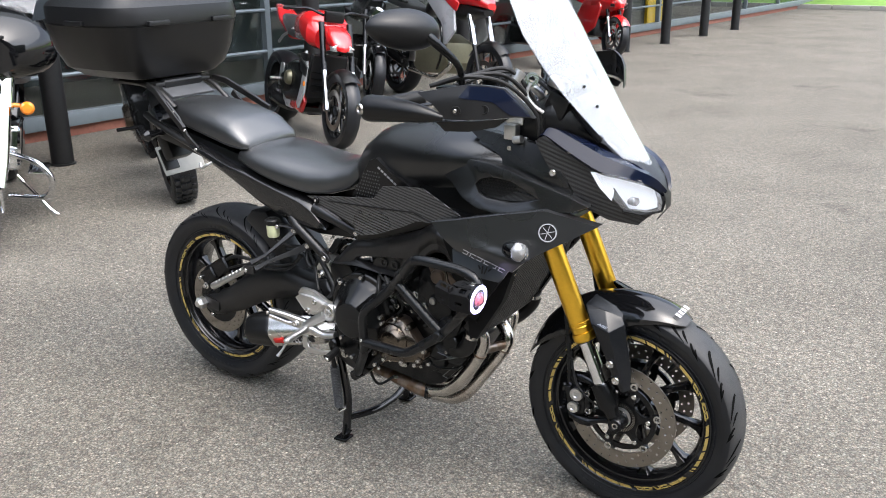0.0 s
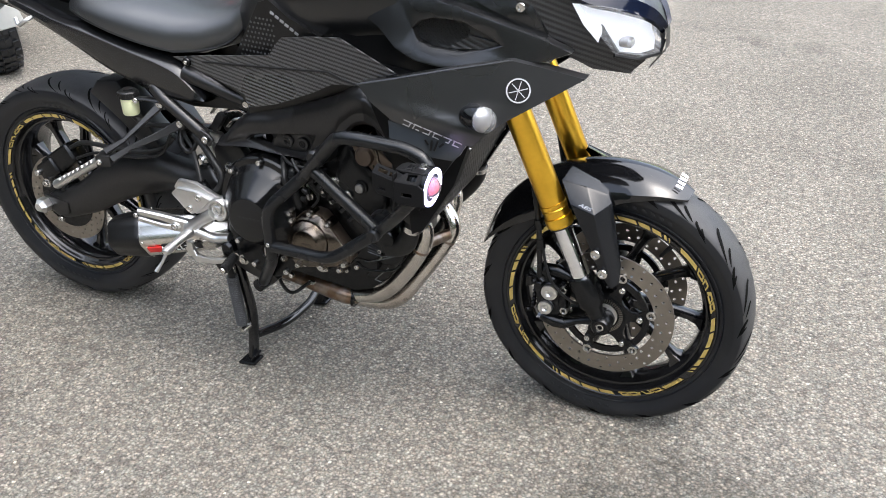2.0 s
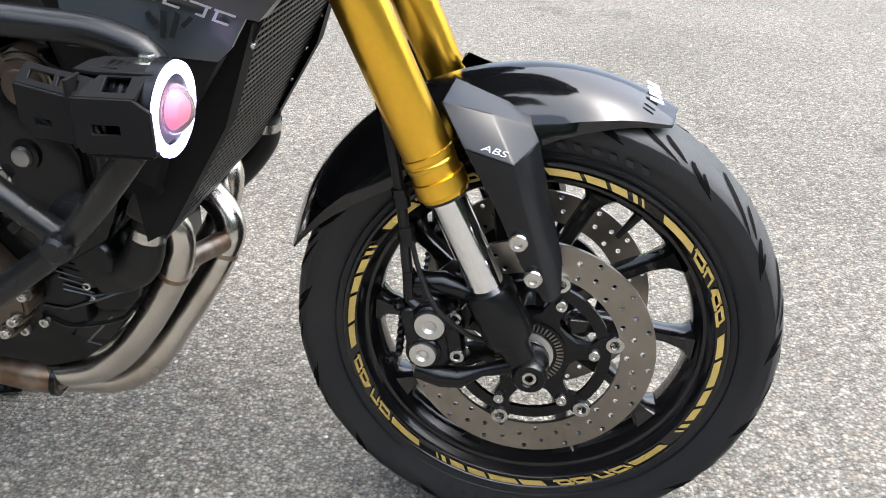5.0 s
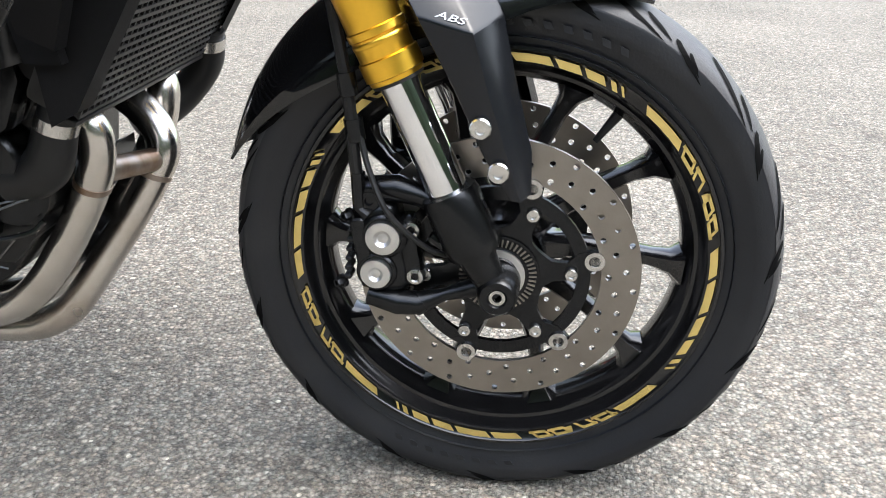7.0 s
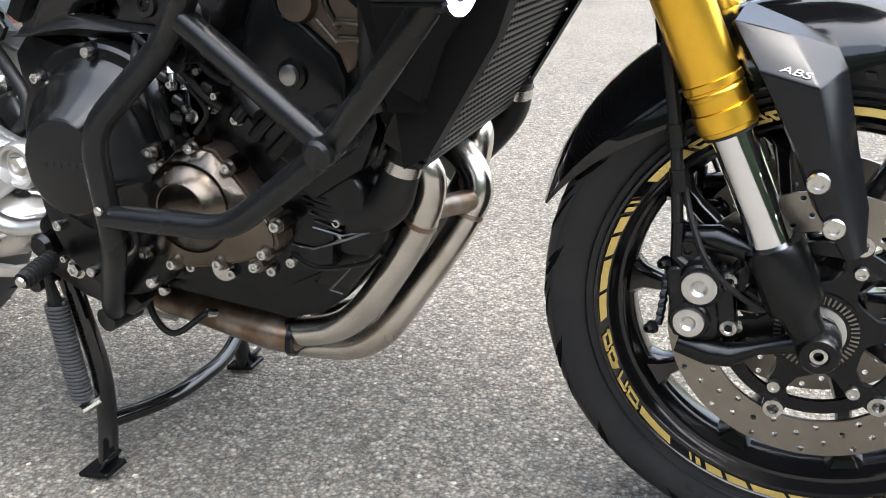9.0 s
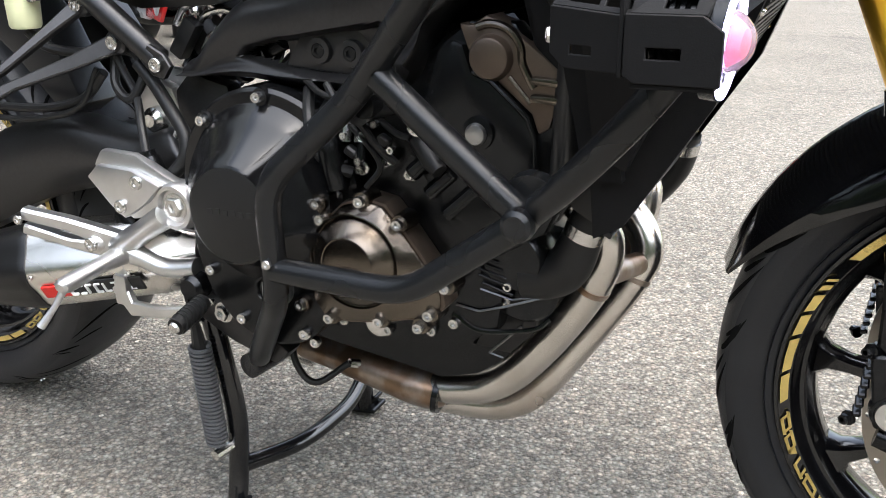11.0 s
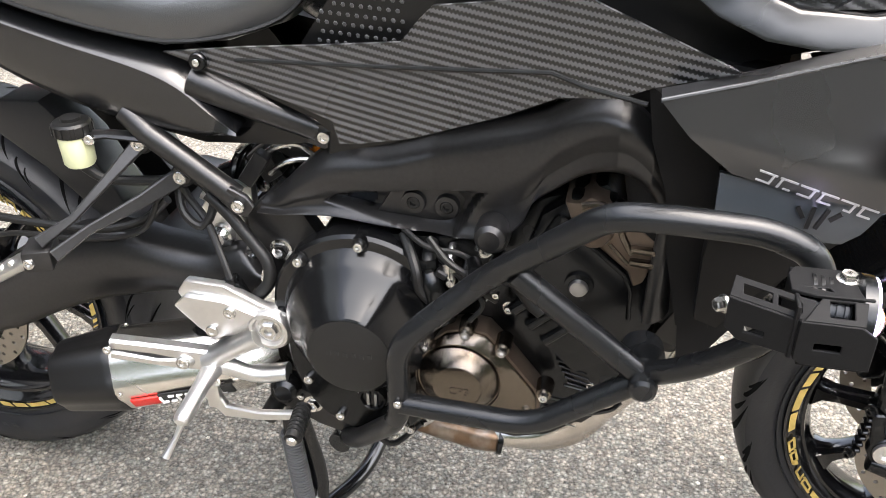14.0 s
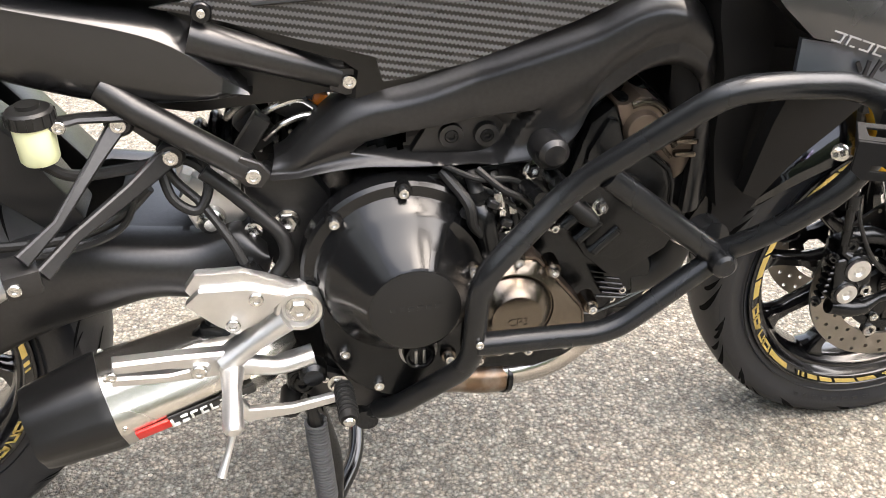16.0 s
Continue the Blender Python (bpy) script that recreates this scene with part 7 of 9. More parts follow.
crash = both("crash_bar", tube(bend([(0.600, -0.150, 0.238), (0.634, -0.192, 0.270), (0.718, -0.262, 0.385), (0.722, -0.276, 0.510), (0.818, -0.258, 0.600), (0.940, -0.326, 0.726), (0.990, -0.326, 0.728), (1.076, -0.312, 0.717), (1.118, -0.312, 0.700), (1.130, -0.318, 0.668)], 0.035, 8), CB, 16), TUBE_BLACK, bike, "black tubular crash bar round the engine")
both("lower_bar", tube(bend([(0.722, -0.268, 0.418), (0.876, -0.278, 0.422), (0.992, -0.276, 0.508)], 0.03, 6), CB, 16), TUBE_BLACK, crash)
both("brace_bar", tube([(0.852, -0.276, 0.622), (0.990, -0.276, 0.510)], CB, 16), TUBE_BLACK, crash)
both("front_bar", tube(bend([(0.988, -0.270, 0.508), (1.035, -0.304, 0.552), (1.087, -0.327, 0.610), (1.118, -0.324, 0.652)], 0.04), CB * 0.95, 16), TUBE_BLACK, crash)
both("slider_cap", joined(tube([(0.988, -0.236, 0.510), (0.990, -0.292, 0.509)], 0.0150, 20), turned([(0.0001, 0.006), (0.010, 0.006), (0.014, 0.003), (0.0155, -0.004)], (0.990, -0.296, 0.509), (0, -1, 0), 22), tube([(0.985, -0.24, 0.520), (0.988, -0.262, 0.520)], 0.024, 18)), TUBE_BLACK, crash)
part("bar_mount", tube([(0.608, -0.125, 0.238), (0.600, -0.172, 0.236)], 0.016, 14), TUBE_BLACK, crash)
part("upper_mount", joined(tube([(0.822, -0.185, 0.580), (0.822, -0.252, 0.588)], 0.011, 12), tube([(0.792, -0.19, 0.572), (0.80, -0.225, 0.572)], 0.009, 10)), BLACK_METAL, crash)
bolt(crash, (0.722, -0.281, 0.428), 0.005, 0.004)
for s in (-1,):
    face = Vector((0.985, s * 0.05, -0.08)).normalized()
    lc = Vector((1.149, s * 0.366, 0.664))
    lamp = part("spot_lamp", turned([(0.0001, -0.056), (0.026, -0.056), (0.028, -0.052), (0.028, -0.016), (0.0375, -0.010), (0.0375, 0.0), (0.035, 0.002), (0.035, -0.004), (0.0001, -0.004)], lc, face, 36), BLACK_METAL, bike, "black round spot lamp with a glowing white ring")
    for i in range(5):
        part("cooling_fin", turned([(0.027, 0.0), (0.0305, 0.0), (0.0305, 0.003), (0.027, 0.003)], lc - face * (0.022 + i * 0.0065), face, 28, True), BLACK_METAL, lamp)
    part("halo_ring", turned([(0.0265, 0.0), (0.0272, 0.0045), (0.0364, 0.0045), (0.0368, 0.0)], lc - face * 0.002, face, 40, True), RING_GLOW, lamp, "glowing violet-white halo ring")
    part("projector_lens", turned([(0.0001, 0.0165), (0.007, 0.0155), (0.012, 0.0125), (0.0165, 0.008), (0.0195, 0.003), (0.0200, -0.002)], lc, face, 28), RED_LENS, lamp, "bulging rose-tinted projector lens")
    part("lamp_core", turned([(0.0001, 0.009), (0.008, 0.0075), (0.013, 0.0)], lc, face, 20), RED_GLOW, lamp, "red lamp core")
    part("reflector", turned([(0.013, -0.001), (0.027, 0.001)], lc, face, 32), GREY_DECAL, lamp)
    # folded bracket: side plate, sloped slotted plate, flat top with the bolt, and a slotted arm behind
    W = Matrix.Translation(lc) @ Matrix.Scale(1 / 0.86, 4) @ Matrix.Translation(-lc - Vector((0.004, 0, 0.004)))

    def plate(name, at, along, across, outline, holes=()):
        """A 3 mm plate: its outline in metres along two directions from a corner."""
        ex, ev = Vector(along).normalized(), Vector(across).normalized()
        m = Matrix((ex, ex.cross(ev), ev)).transposed().to_4x4()
        return part(name, moved(slab(outline, -0.0015, 0.0015, 0.0006, 1, holes), W @ Matrix.Translation(at) @ m), BRACKET_BLACK, lamp)

    def rect(x0, x1, y0, y1):
        return [(x0, y0), (x1, y0), (x1, y1), (x0, y1)]
    plate("bracket_side", (1.104, -0.400, 0.648), (1, 0, 0), (0, 0, 1), [(0.0, 0.004), (0.006, 0.0), (0.051, 0.0), (0.051, 0.028), (0.040, 0.036), (0.0, 0.036)], [rect(0.012, 0.030, 0.013, 0.019)])
    plate("bracket_slope", (1.106, -0.400, 0.683), (1, 0, 0), (0, 0.016, 0.0105), [(0.0, 0.0), (0.040, 0.0), (0.042, 0.0185), (0.012, 0.0185)], [rect(0.017, 0.033, 0.005, 0.017)])
    plate("bracket_top", (1.098, -0.3845, 0.6945), (1, 0, 0), (0, 1, 0), [(0.0, 0.004), (0.016, 0.0), (0.054, 0.0), (0.056, 0.012), (0.056, 0.036), (0.006, 0.036), (0.0, 0.026)], [[(0.010, 0.010), (0.028, 0.006), (0.026, 0.011)]])
    plate("bracket_arm", (1.058, -0.381, 0.685), (0.055, -0.018, -0.004), (0, 0.014, 0.011), [(0.0, 0.0), (0.056, 0.0), (0.060, 0.017), (0.004, 0.017)], [rect(0.010, 0.030, 0.005, 0.012), rect(0.034, 0.050, 0.005, 0.012)])
    plate("bracket_arm_side", (1.058, -0.382, 0.652), (0.055, -0.018, 0), (0, 0, 1), [(0.0, 0.008), (0.010, 0.0), (0.056, 0.0), (0.056, 0.030), (0.0, 0.034)], [rect(0.014, 0.028, 0.008, 0.013)])
    plate("bracket_floor", (1.108, -0.399, 0.6465), (1, 0, 0), (0, 1, 0), rect(0.0, 0.044, 0.0, 0.050))
    plate("bracket_back", (1.102, -0.399, 0.650), (0, 1, 0), (0, 0, 1), rect(0.0, 0.052, 0.0, 0.044))
    bolt(lamp, W @ Vector((1.058, -0.366, 0.668)), 0.0062, 0.009, (-1, -0.5, 0), True)
    bolt(lamp, W @ Vector((1.138, -0.360, 0.6955)), 0.0072, 0.007, (0, 0, 1), True)
    lamp.matrix_local = Matrix.Translation(lc + Vector((0, 0, -0.006))) @ Matrix.Scale(0.86, 4) @ Matrix.Translation(-lc)

# nose, headlamps, screen
def nose_y(x, z):
    return -(0.168 - 0.115 * clamp01((x - 1.20) / 0.25) ** 1.3 - 0.25 * max(0, 0.90 - z))


cowl_out = [(1.190, 1.047), (1.212, 1.062), (1.265, 1.032), (1.346, 0.985), (1.372, 0.940), (1.402, 0.885), (1.455, 0.872), (1.44, 0.858), (1.425, 0.838), (1.36, 0.852), (1.30, 0.892), (1.262, 0.928), (1.236, 0.968), (1.205, 1.02)]
cowl = both("nose_side", shell(cowl_out, nose_y, 0.005, 3, 0.02, False), CARBON_FINE, bike, "carbon-look nose side panel")
# upper cowl: a strip between the panel edge and the screen foot
lo = flow([(1.190, -0.168, 1.048), (1.212, -0.166, 1.064), (1.265, -0.158, 1.033), (1.346, -0.140, 0.986), (1.40, -0.112, 0.970), (1.452, -0.060, 0.945), (1.475, -0.018, 0.915)], 5)
hi = flow([(1.205, -0.135, 1.058), (1.225, -0.118, 1.072), (1.285, -0.095, 1.050), (1.36, -0.070, 1.015), (1.42, -0.050, 0.985), (1.458, -0.028, 0.955), (1.478, -0.008, 0.918)], 5)
mid = [a.lerp(b, 0.5) + Vector((0.004, -0.006, 0.012)) for a, b in zip(lo, hi)]
ll = [p + Vector((-0.004, 0.004, -0.006)) for p in lo]
uc = both("upper_cowl", skin([[a, b, c, d] for a, b, c, d in zip(ll, lo, mid, hi)], False, False), NIGHT_PAINT, bike, "dark metallic upper cowl")
lamp_in = both("headlamp", skin([[Vector(p) for p in r] for r in (((1.343, -0.150, 0.983), (1.368, -0.135, 0.940), (1.402, -0.100, 0.886)), ((1.385, -0.128, 0.978), (1.415, -0.108, 0.928), (1.438, -0.068, 0.874)), ((1.435, -0.080, 0.960), (1.458, -0.062, 0.915), (1.465, -0.035, 0.876)), ((1.464, -0.030, 0.930), (1.472, -0.022, 0.900), (1.472, -0.018, 0.878)))], False, False), HEAD_LENS, bike, "clear angular headlamp with bright reflector")
part("headlamp_bowl", skin([[Vector(p) + Vector((-0.022, 0.012, 0.0)) for p in r] for r in (((1.348, -0.148, 0.980), (1.368, -0.135, 0.940), (1.402, -0.100, 0.888)), ((1.385, -0.128, 0.976), (1.405, -0.10, 0.928), (1.438, -0.068, 0.876)), ((1.435, -0.080, 0.958), (1.445, -0.055, 0.915), (1.465, -0.035, 0.878)), ((1.464, -0.030, 0.930), (1.472, -0.022, 0.900), (1.472, -0.018, 0.880)))], False, False), LAMP_GLOW, lamp_in, "bright day running lamp")
part("headlamp_bulb", turned([(0.0001, 0.006), (0.007, 0.005), (0.011, 0.0), (0.011, -0.02)], (1.425, -0.078, 0.905), (0.9, -0.4, 0), 18), REFLECTOR, lamp_in)
part("headlamp_rim", tube([(1.402, -0.102, 0.884), (1.438, -0.070, 0.872), (1.472, -0.020, 0.874), (1.476, -0.012, 0.90)], 0.004, 8), BLACK_PLASTIC, lamp_in)
both("chin", shell([(1.28, 0.90), (1.36, 0.855), (1.425, 0.838), (1.45, 0.862), (1.36, 0.89)], lambda x, z: nose_y(x, z) + 0.004, 0.004, 1, 0.02, False), BLACK_PLASTIC, bike)
part("nose_beak", skin([[Vector((x, y * w, z - abs(y) * 0.004)) for y in (-1, -0.6, 0, 0.6, 1)] for x, z, w in ((1.36, 1.02, 0.075), (1.42, 0.995, 0.055), (1.46, 0.960, 0.034), (1.482, 0.918, 0.022), (1.484, 0.885, 0.020), (1.455, 0.845, 0.016))], False, False), GREY_PLASTIC, bike, "grey plastic beak between the headlamps")
part("screen_foot", skin([[Vector((x - 0.03 * abs(y), y * w, z)) for y in (-1, -0.6, 0, 0.6, 1)] for x, z, w in ((1.30, 1.075, 0.10), (1.37, 1.035, 0.075), (1.40, 1.0, 0.06))], False, False), BLACK_PLASTIC, bike)
rows = []
for i in range(15):
    v = i / 14
    xc = 1.452 - 0.31 * v - 0.05 * v * (1 - v) * 0.6
    zc = 0.945 + 0.475 * v
    w = 0.035 + 0.115 * math.sin(min(1, v / 0.80) * math.pi / 2) - 0.015 * clamp01((v - 0.8) / 0.2)
    row = []
    for k in range(15):
        u = -1 + 2 * k / 14
        row.append(Vector((xc - 0.070 * (u * u) * (w / 0.15), w * u, zc - 0.020 * u * u * v)))
    rows.append(row)
bm = skin(rows, False, False)
bmesh.ops.solidify(bm, geom=bm.faces[:], thickness=0.004)
screen = part("windscreen", bm, SCREEN, bike, "tall clear plastic windscreen, whitened for the sky's reflection", 60)
for p in ((1.272, -0.092, 1.180), (1.304, -0.082, 1.133)):
    bolt(screen, p, 0.0045, 0.004, (0.5, -0.8, 0.3), material=BLACK_METAL)
part("screen_mount", joined(tube([(1.20, -0.085, 1.20), (1.27, -0.085, 1.10), (1.32, -0.08, 1.05)], 0.012, 10), tube([(1.20, 0.085, 1.20), (1.27, 0.085, 1.10), (1.32, 0.08, 1.05)], 0.012, 10), box(1.205, 0, 1.12, 0.03, 0.15, 0.12, 0.01, 2, Matrix.Rotation(radians(30), 3, "Y"))), BLACK_PLASTIC, bike)
part("dash_cowl", skin([oval(x, z, w, h, 24, 2.6) for x, z, w, h in ((1.08, 1.045, 0.10, 0.04), (1.14, 1.070, 0.125, 0.065), (1.20, 1.085, 0.125, 0.080), (1.25, 1.070, 0.095, 0.065), (1.30, 1.045, 0.075, 0.045), (1.36, 1.010, 0.045, 0.02))]), BLACK_PLASTIC, bike, "black dashboard cowl behind the screen")
part("instrument_panel", box(1.175, 0.02, 1.15, 0.03, 0.16, 0.09, 0.012, 3, Matrix.Rotation(radians(25), 3, "Y")), BLACK_PLASTIC, bike)

# handlebar, guards, mirrors
bar = part("handlebar", tube(bend([(0.888, -0.470, 1.142), (0.965, -0.30, 1.155), (1.03, -0.16, 1.13), (1.05, -0.06, 1.09), (1.05, 0.06, 1.09), (1.03, 0.16, 1.13), (0.965, 0.30, 1.155), (0.888, 0.470, 1.142)], 0.05), 0.011, 14), BLACK_METAL, bike, "black handlebar with hand guards")
part("bar_clamp", joined(box(1.05, -0.05, 1.075, 0.045, 0.03, 0.05, 0.008), box(1.05, 0.05, 1.075, 0.045, 0.03, 0.05, 0.008)), ALLOY, bar)
for s in (-1, 1):
    part("grip", tube([(0.895, s * 0.462, 1.143), (0.948, s * 0.34, 1.152)], 0.017, 16), HOSE, bar)
    part("bar_end", turned([(0.0001, 0.012), (0.006, 0.012), (0.0075, 0.014), (0.0115, 0.014), (0.0135, 0.010), (0.0135, -0.02)], (0.890, s * 0.494, 1.141), (-0.35, s, 0), 22), STEEL, bar)
    gy = lambda x: s * (0.482 if x < 0.95 else 0.482 - 0.20 * (x - 0.95) if x < 1.05 else 0.462 - 0.46 * (x - 1.05) if x < 1.13 else 0.425 - 1.42 * (x - 1.13) if x < 1.19 else 0.34 - 2.3 * (x - 1.19))
    hg = part("hand_guard", tube(flow([(0.880, s * 0.478, 1.140), (0.900, s * 0.478, 1.141), (0.955, s * 0.474, 1.142), (1.02, s * 0.466, 1.138), (1.075, s * 0.450, 1.130)]), [0.022, 0.029, 0.031, 0.030, 0.028, 0.025, 0.021, 0.015, 0.007], 28, flat=1.0), BLACK_PLASTIC, bar, "black plastic hand guard on the bar end")
    def curved(outline, lift, rim=0.012, cuts=3):
        return shell(outline, lambda x, z: gy(x) + s * lift - s * 0.35 * (max(0.0, z - 1.165) + max(0.0, 1.125 - z)), 0.003, cuts, rim, False)
    part("guard_blade", curved([(1.017, 1.184), (1.070, 1.194), (1.123, 1.203), (1.150, 1.199), (1.177, 1.190), (1.196, 1.165), (1.210, 1.135), (1.216, 1.116), (1.194, 1.124), (1.140, 1.126), (1.081, 1.128), (1.055, 1.162)], 0.004), GREY_PLASTIC, hg, "black hand guard blade with two bolt holes")
    part("blade_inlay", curved([(1.108, 1.176), (1.123, 1.201), (1.150, 1.197), (1.176, 1.188), (1.195, 1.163), (1.208, 1.135), (1.213, 1.120), (1.188, 1.131), (1.163, 1.163), (1.140, 1.170)], 0.0068, 0.006), NIGHT_PAINT, hg, "dark blue gloss inlay")
    part("lower_blade", curved([(1.058, 1.120), (1.073, 1.098), (1.120, 1.098), (1.163, 1.104), (1.182, 1.122), (1.120, 1.122)], -0.004, 0.01, 2), BLACK_PLASTIC, hg)
    for x in (1.104, 1.151):
        part("bolt_recess", turned([(0.0001, -0.002), (0.0065, -0.002), (0.0078, 0.0012), (0.0105, 0.0012), (0.0108, -0.004)], (x, gy(x) + s * 0.0062, 1.147), (0.42, s, 0), 18), HOSE, hg)
    bolt(hg, (1.102, gy(1.102) + s * 0.006, 1.147), 0.0045, 0.003, (0.42, s, 0))
    part("lever", tube(flow([(1.03, s * 0.22, 1.145), (1.03, s * 0.30, 1.150), (0.99, s * 0.42, 1.145)]), 0.006, 10, flat=0.7), BLACK_METAL, bar)
    part("brake_reservoir", turned([(0.0001, 0.02), (0.02, 0.02), (0.022, 0.016), (0.022, -0.02)], (1.05, s * 0.19, 1.175), (0, 0, 1), 18), BLACK_METAL, bar)
    part("switch_block", box(0.985, s * 0.285, 1.15, 0.05, 0.045, 0.05, 0.012, 2), BLACK_PLASTIC, bar)
    part("cable", tube(flow([(0.985, s * 0.26, 1.17), (1.08, s * 0.16, 1.20), (1.17, s * 0.10, 1.15), (1.19, s * 0.07, 1.03), (1.13, s * 0.06, 0.93)]), 0.005, 8), HOSE, bar)
    mir = part("mirror", joined(tube(flow([(1.01, s * 0.26, 1.17), (1.03, s * 0.31, 1.225), (1.012, s * 0.36, 1.272), (0.975, s * 0.385, 1.310)]), [0.009, 0.008, 0.010, 0.014], 12)), BLACK_METAL, bar, "black mirror on a thin stalk")
    shell_rings = []
    for u, r in ((-0.06, 0.90), (0.0, 0.985), (0.10, 1.0), (0.25, 0.975), (0.42, 0.91), (0.58, 0.81), (0.72, 0.68), (0.84, 0.52), (0.93, 0.34), (0.98, 0.17)):
        pts = []
        for k in range(40):
            a = 2 * math.pi * k / 40
            c_, s_ = math.cos(a), math.sin(a)
            yy, zz = 0.092 * c_ * r, 0.047 * s_ * (1 - 0.16 * c_) * r
            pts.append(Vector((0.932 + 0.062 * u - 0.33 * yy, s * (0.405 + yy), 1.312 + zz + 0.10 * yy)))
        shell_rings.append(pts)
    part("mirror_shell", skin(shell_rings), GREY_PLASTIC, mir, "", 60)
for y in (-0.19, -0.16, 0.18):
    part("clutch_cable", tube(flow([(1.02, y, 1.16), (1.12, y * 0.7, 1.19), (1.20, y * 0.5, 1.10), (1.17, y * 0.5, 0.96)]), 0.0045, 8), HOSE, bar)
part("master_stub", tube([(1.045, -0.215, 1.15), (1.045, -0.165, 1.15)], 0.014, 14), ALLOY, bar, "bright alloy master cylinder")
part("brake_union", tube(flow([(1.06, -0.12, 1.13), (1.10, -0.10, 1.16), (1.13, -0.07, 1.13), (1.12, -0.06, 1.08)]), 0.010, 12), ALLOY, bar)
part("master_cylinder", joined(tube([(1.098, -0.182, 1.160), (1.118, -0.163, 1.204)], [0.013, 0.0145], 16), box(1.104, -0.158, 1.168, 0.040, 0.024, 0.030, 0.006)), ALLOY, bar, "bright alloy brake master cylinder")
part("banjo_union", turned([(0.007, -0.008), (0.015, -0.008), (0.017, -0.004), (0.017, 0.006), (0.007, 0.006)], (1.142, -0.150, 1.184), (0.4, -1, 0.3), 20, True), CHROME, bar)
part("hose_pipe", tube(flow([(1.142, -0.158, 1.176), (1.136, -0.165, 1.150), (1.150, -0.160, 1.125), (1.172, -0.145, 1.105)]), 0.005, 10), ALLOY, bar)
part("screen_knob", box(1.192, -0.100, 1.172, 0.052, 0.03, 0.026, 0.006, 2, Matrix.Rotation(radians(20), 3, "Y")), PLUG_STEEL, bar)
part("relay_box", box(1.190, -0.085, 1.118, 0.060, 0.06, 0.060, 0.010, 2, Matrix.Rotation(radians(25), 3, "Y")), BLACK_PLASTIC, bar)
for dy in (0.0, 0.014, 0.028):
    part("loom", tube(flow([(0.965, -0.335 + dy, 1.178), (1.03, -0.285 + dy, 1.198), (1.10, -0.215 + dy, 1.180 + dy), (1.155, -0.160 + dy, 1.110), (1.165, -0.145 + dy, 1.04)]), 0.0052, 10), HOSE, bar)
part("yoke_clamp", joined(box(1.082, -0.135, 1.048, 0.034, 0.03, 0.040, 0.006), tube([(1.095, -0.150, 1.030), (1.118, -0.150, 1.034)], 0.010, 12)), ALLOY, bar)
part("yoke_block", box(1.08, -0.10, 1.09, 0.05, 0.04, 0.06, 0.008), ALLOY, bar)

# rack, grab rails, top box
rack = part("luggage_rack", joined(*[tube(bend([(-0.13, y * 0.118, 0.985), (-0.20, y * 0.118, 1.040), (-0.28, y * 0.115, 1.052), (-0.40, y * 0.11, 1.054)], 0.04), 0.010, 12, flat=0.8) for y in (-1, 1)], box(-0.32, 0, 1.052, 0.22, 0.24, 0.014, 0.005)), SATIN_FRAME, bike, "black luggage rack behind the seat")
for rail in (((-0.063, -0.150, 0.926), (-0.121, -0.152, 0.983), (-0.180, -0.150, 1.039), (-0.225, -0.142, 1.056)), ((0.028, 0.158, 0.958), (-0.056, 0.160, 0.992), (-0.174, 0.158, 1.039), (-0.230, 0.150, 1.050))):
    part("grab_rail", blade([Vector(p) for p in rail], [0.020, 0.022, 0.022, 0.018], 0.012), SATIN_FRAME, rack, "black flat grab rail")
part("rack_plate", box(-0.205, 0, 1.030, 0.085, 0.185, 0.010, 0.004, 2, Matrix.Rotation(radians(28), 3, "Y")), SPRING_GREY, rack, "grey plate on the rack")
part("rack_handle", tube(bend([(-0.30, -0.085, 1.055), (-0.25, -0.080, 1.078), (-0.25, 0.080, 1.078), (-0.30, 0.085, 1.055)], 0.03), 0.009, 12), BLACK_PLASTIC, rack)
part("pad", box(-0.235, 0, 1.045, 0.05, 0.17, 0.05, 0.012, 3, Matrix.Rotation(radians(15), 3, "Y")), GREY_PLASTIC, rack)
part("plate_back", box(-0.365, 0.085, 0.752, 0.004, 0.19, 0.11, 0.003, 1, Matrix.Rotation(radians(-25), 3, "Y")), PLATE_WHITE, rack, "pale back of the number plate")
topbox = thing("top_box", "large matt black plastic top box on the luggage rack", "luggage box")


def box_ring(z, x0, x1, w, n=40, power=5.0):
    x0, x1 = x0 + 0.05, x1 + 0.05
    cx, hx = (x0 + x1) / 2, (x1 - x0) / 2
    pts = []
    for k in range(n):
        a = 2 * math.pi * k / n
        c, s = math.cos(a), math.sin(a)
        px = math.copysign(abs(c) ** (2 / power), c)
        pts.append(Vector((cx + hx * px, w * math.copysign(abs(s) ** (2 / power), s) * (1 - 0.10 * (px < 0) * px * px), z)))
    return pts


part("lower_shell", skin([box_ring(*r) for r in ((1.063, -0.56, -0.28, 0.15), (1.070, -0.60, -0.26, 0.19), (1.10, -0.64, -0.24, 0.235), (1.16, -0.665, -0.222, 0.262), (1.225, -0.68, -0.212, 0.275), (1.240, -0.685, -0.208, 0.279), (1.243, -0.68, -0.212, 0.275))]), BLACK_PLASTIC, topbox, "", 25)
part("lid", skin([box_ring(*r) for r in ((1.246, -0.685, -0.206, 0.281), (1.262, -0.69, -0.204, 0.283), (1.30, -0.685, -0.212, 0.278), (1.318, -0.675, -0.235, 0.266), (1.36, -0.65, -0.26, 0.24), (1.385, -0.60, -0.31, 0.20))]), GREY_PLASTIC, topbox, "", 25)
part("seam", skin([box_ring(*r) for r in ((1.240, -0.683, -0.210, 0.277), (1.248, -0.683, -0.210, 0.277))]), HOSE, topbox)
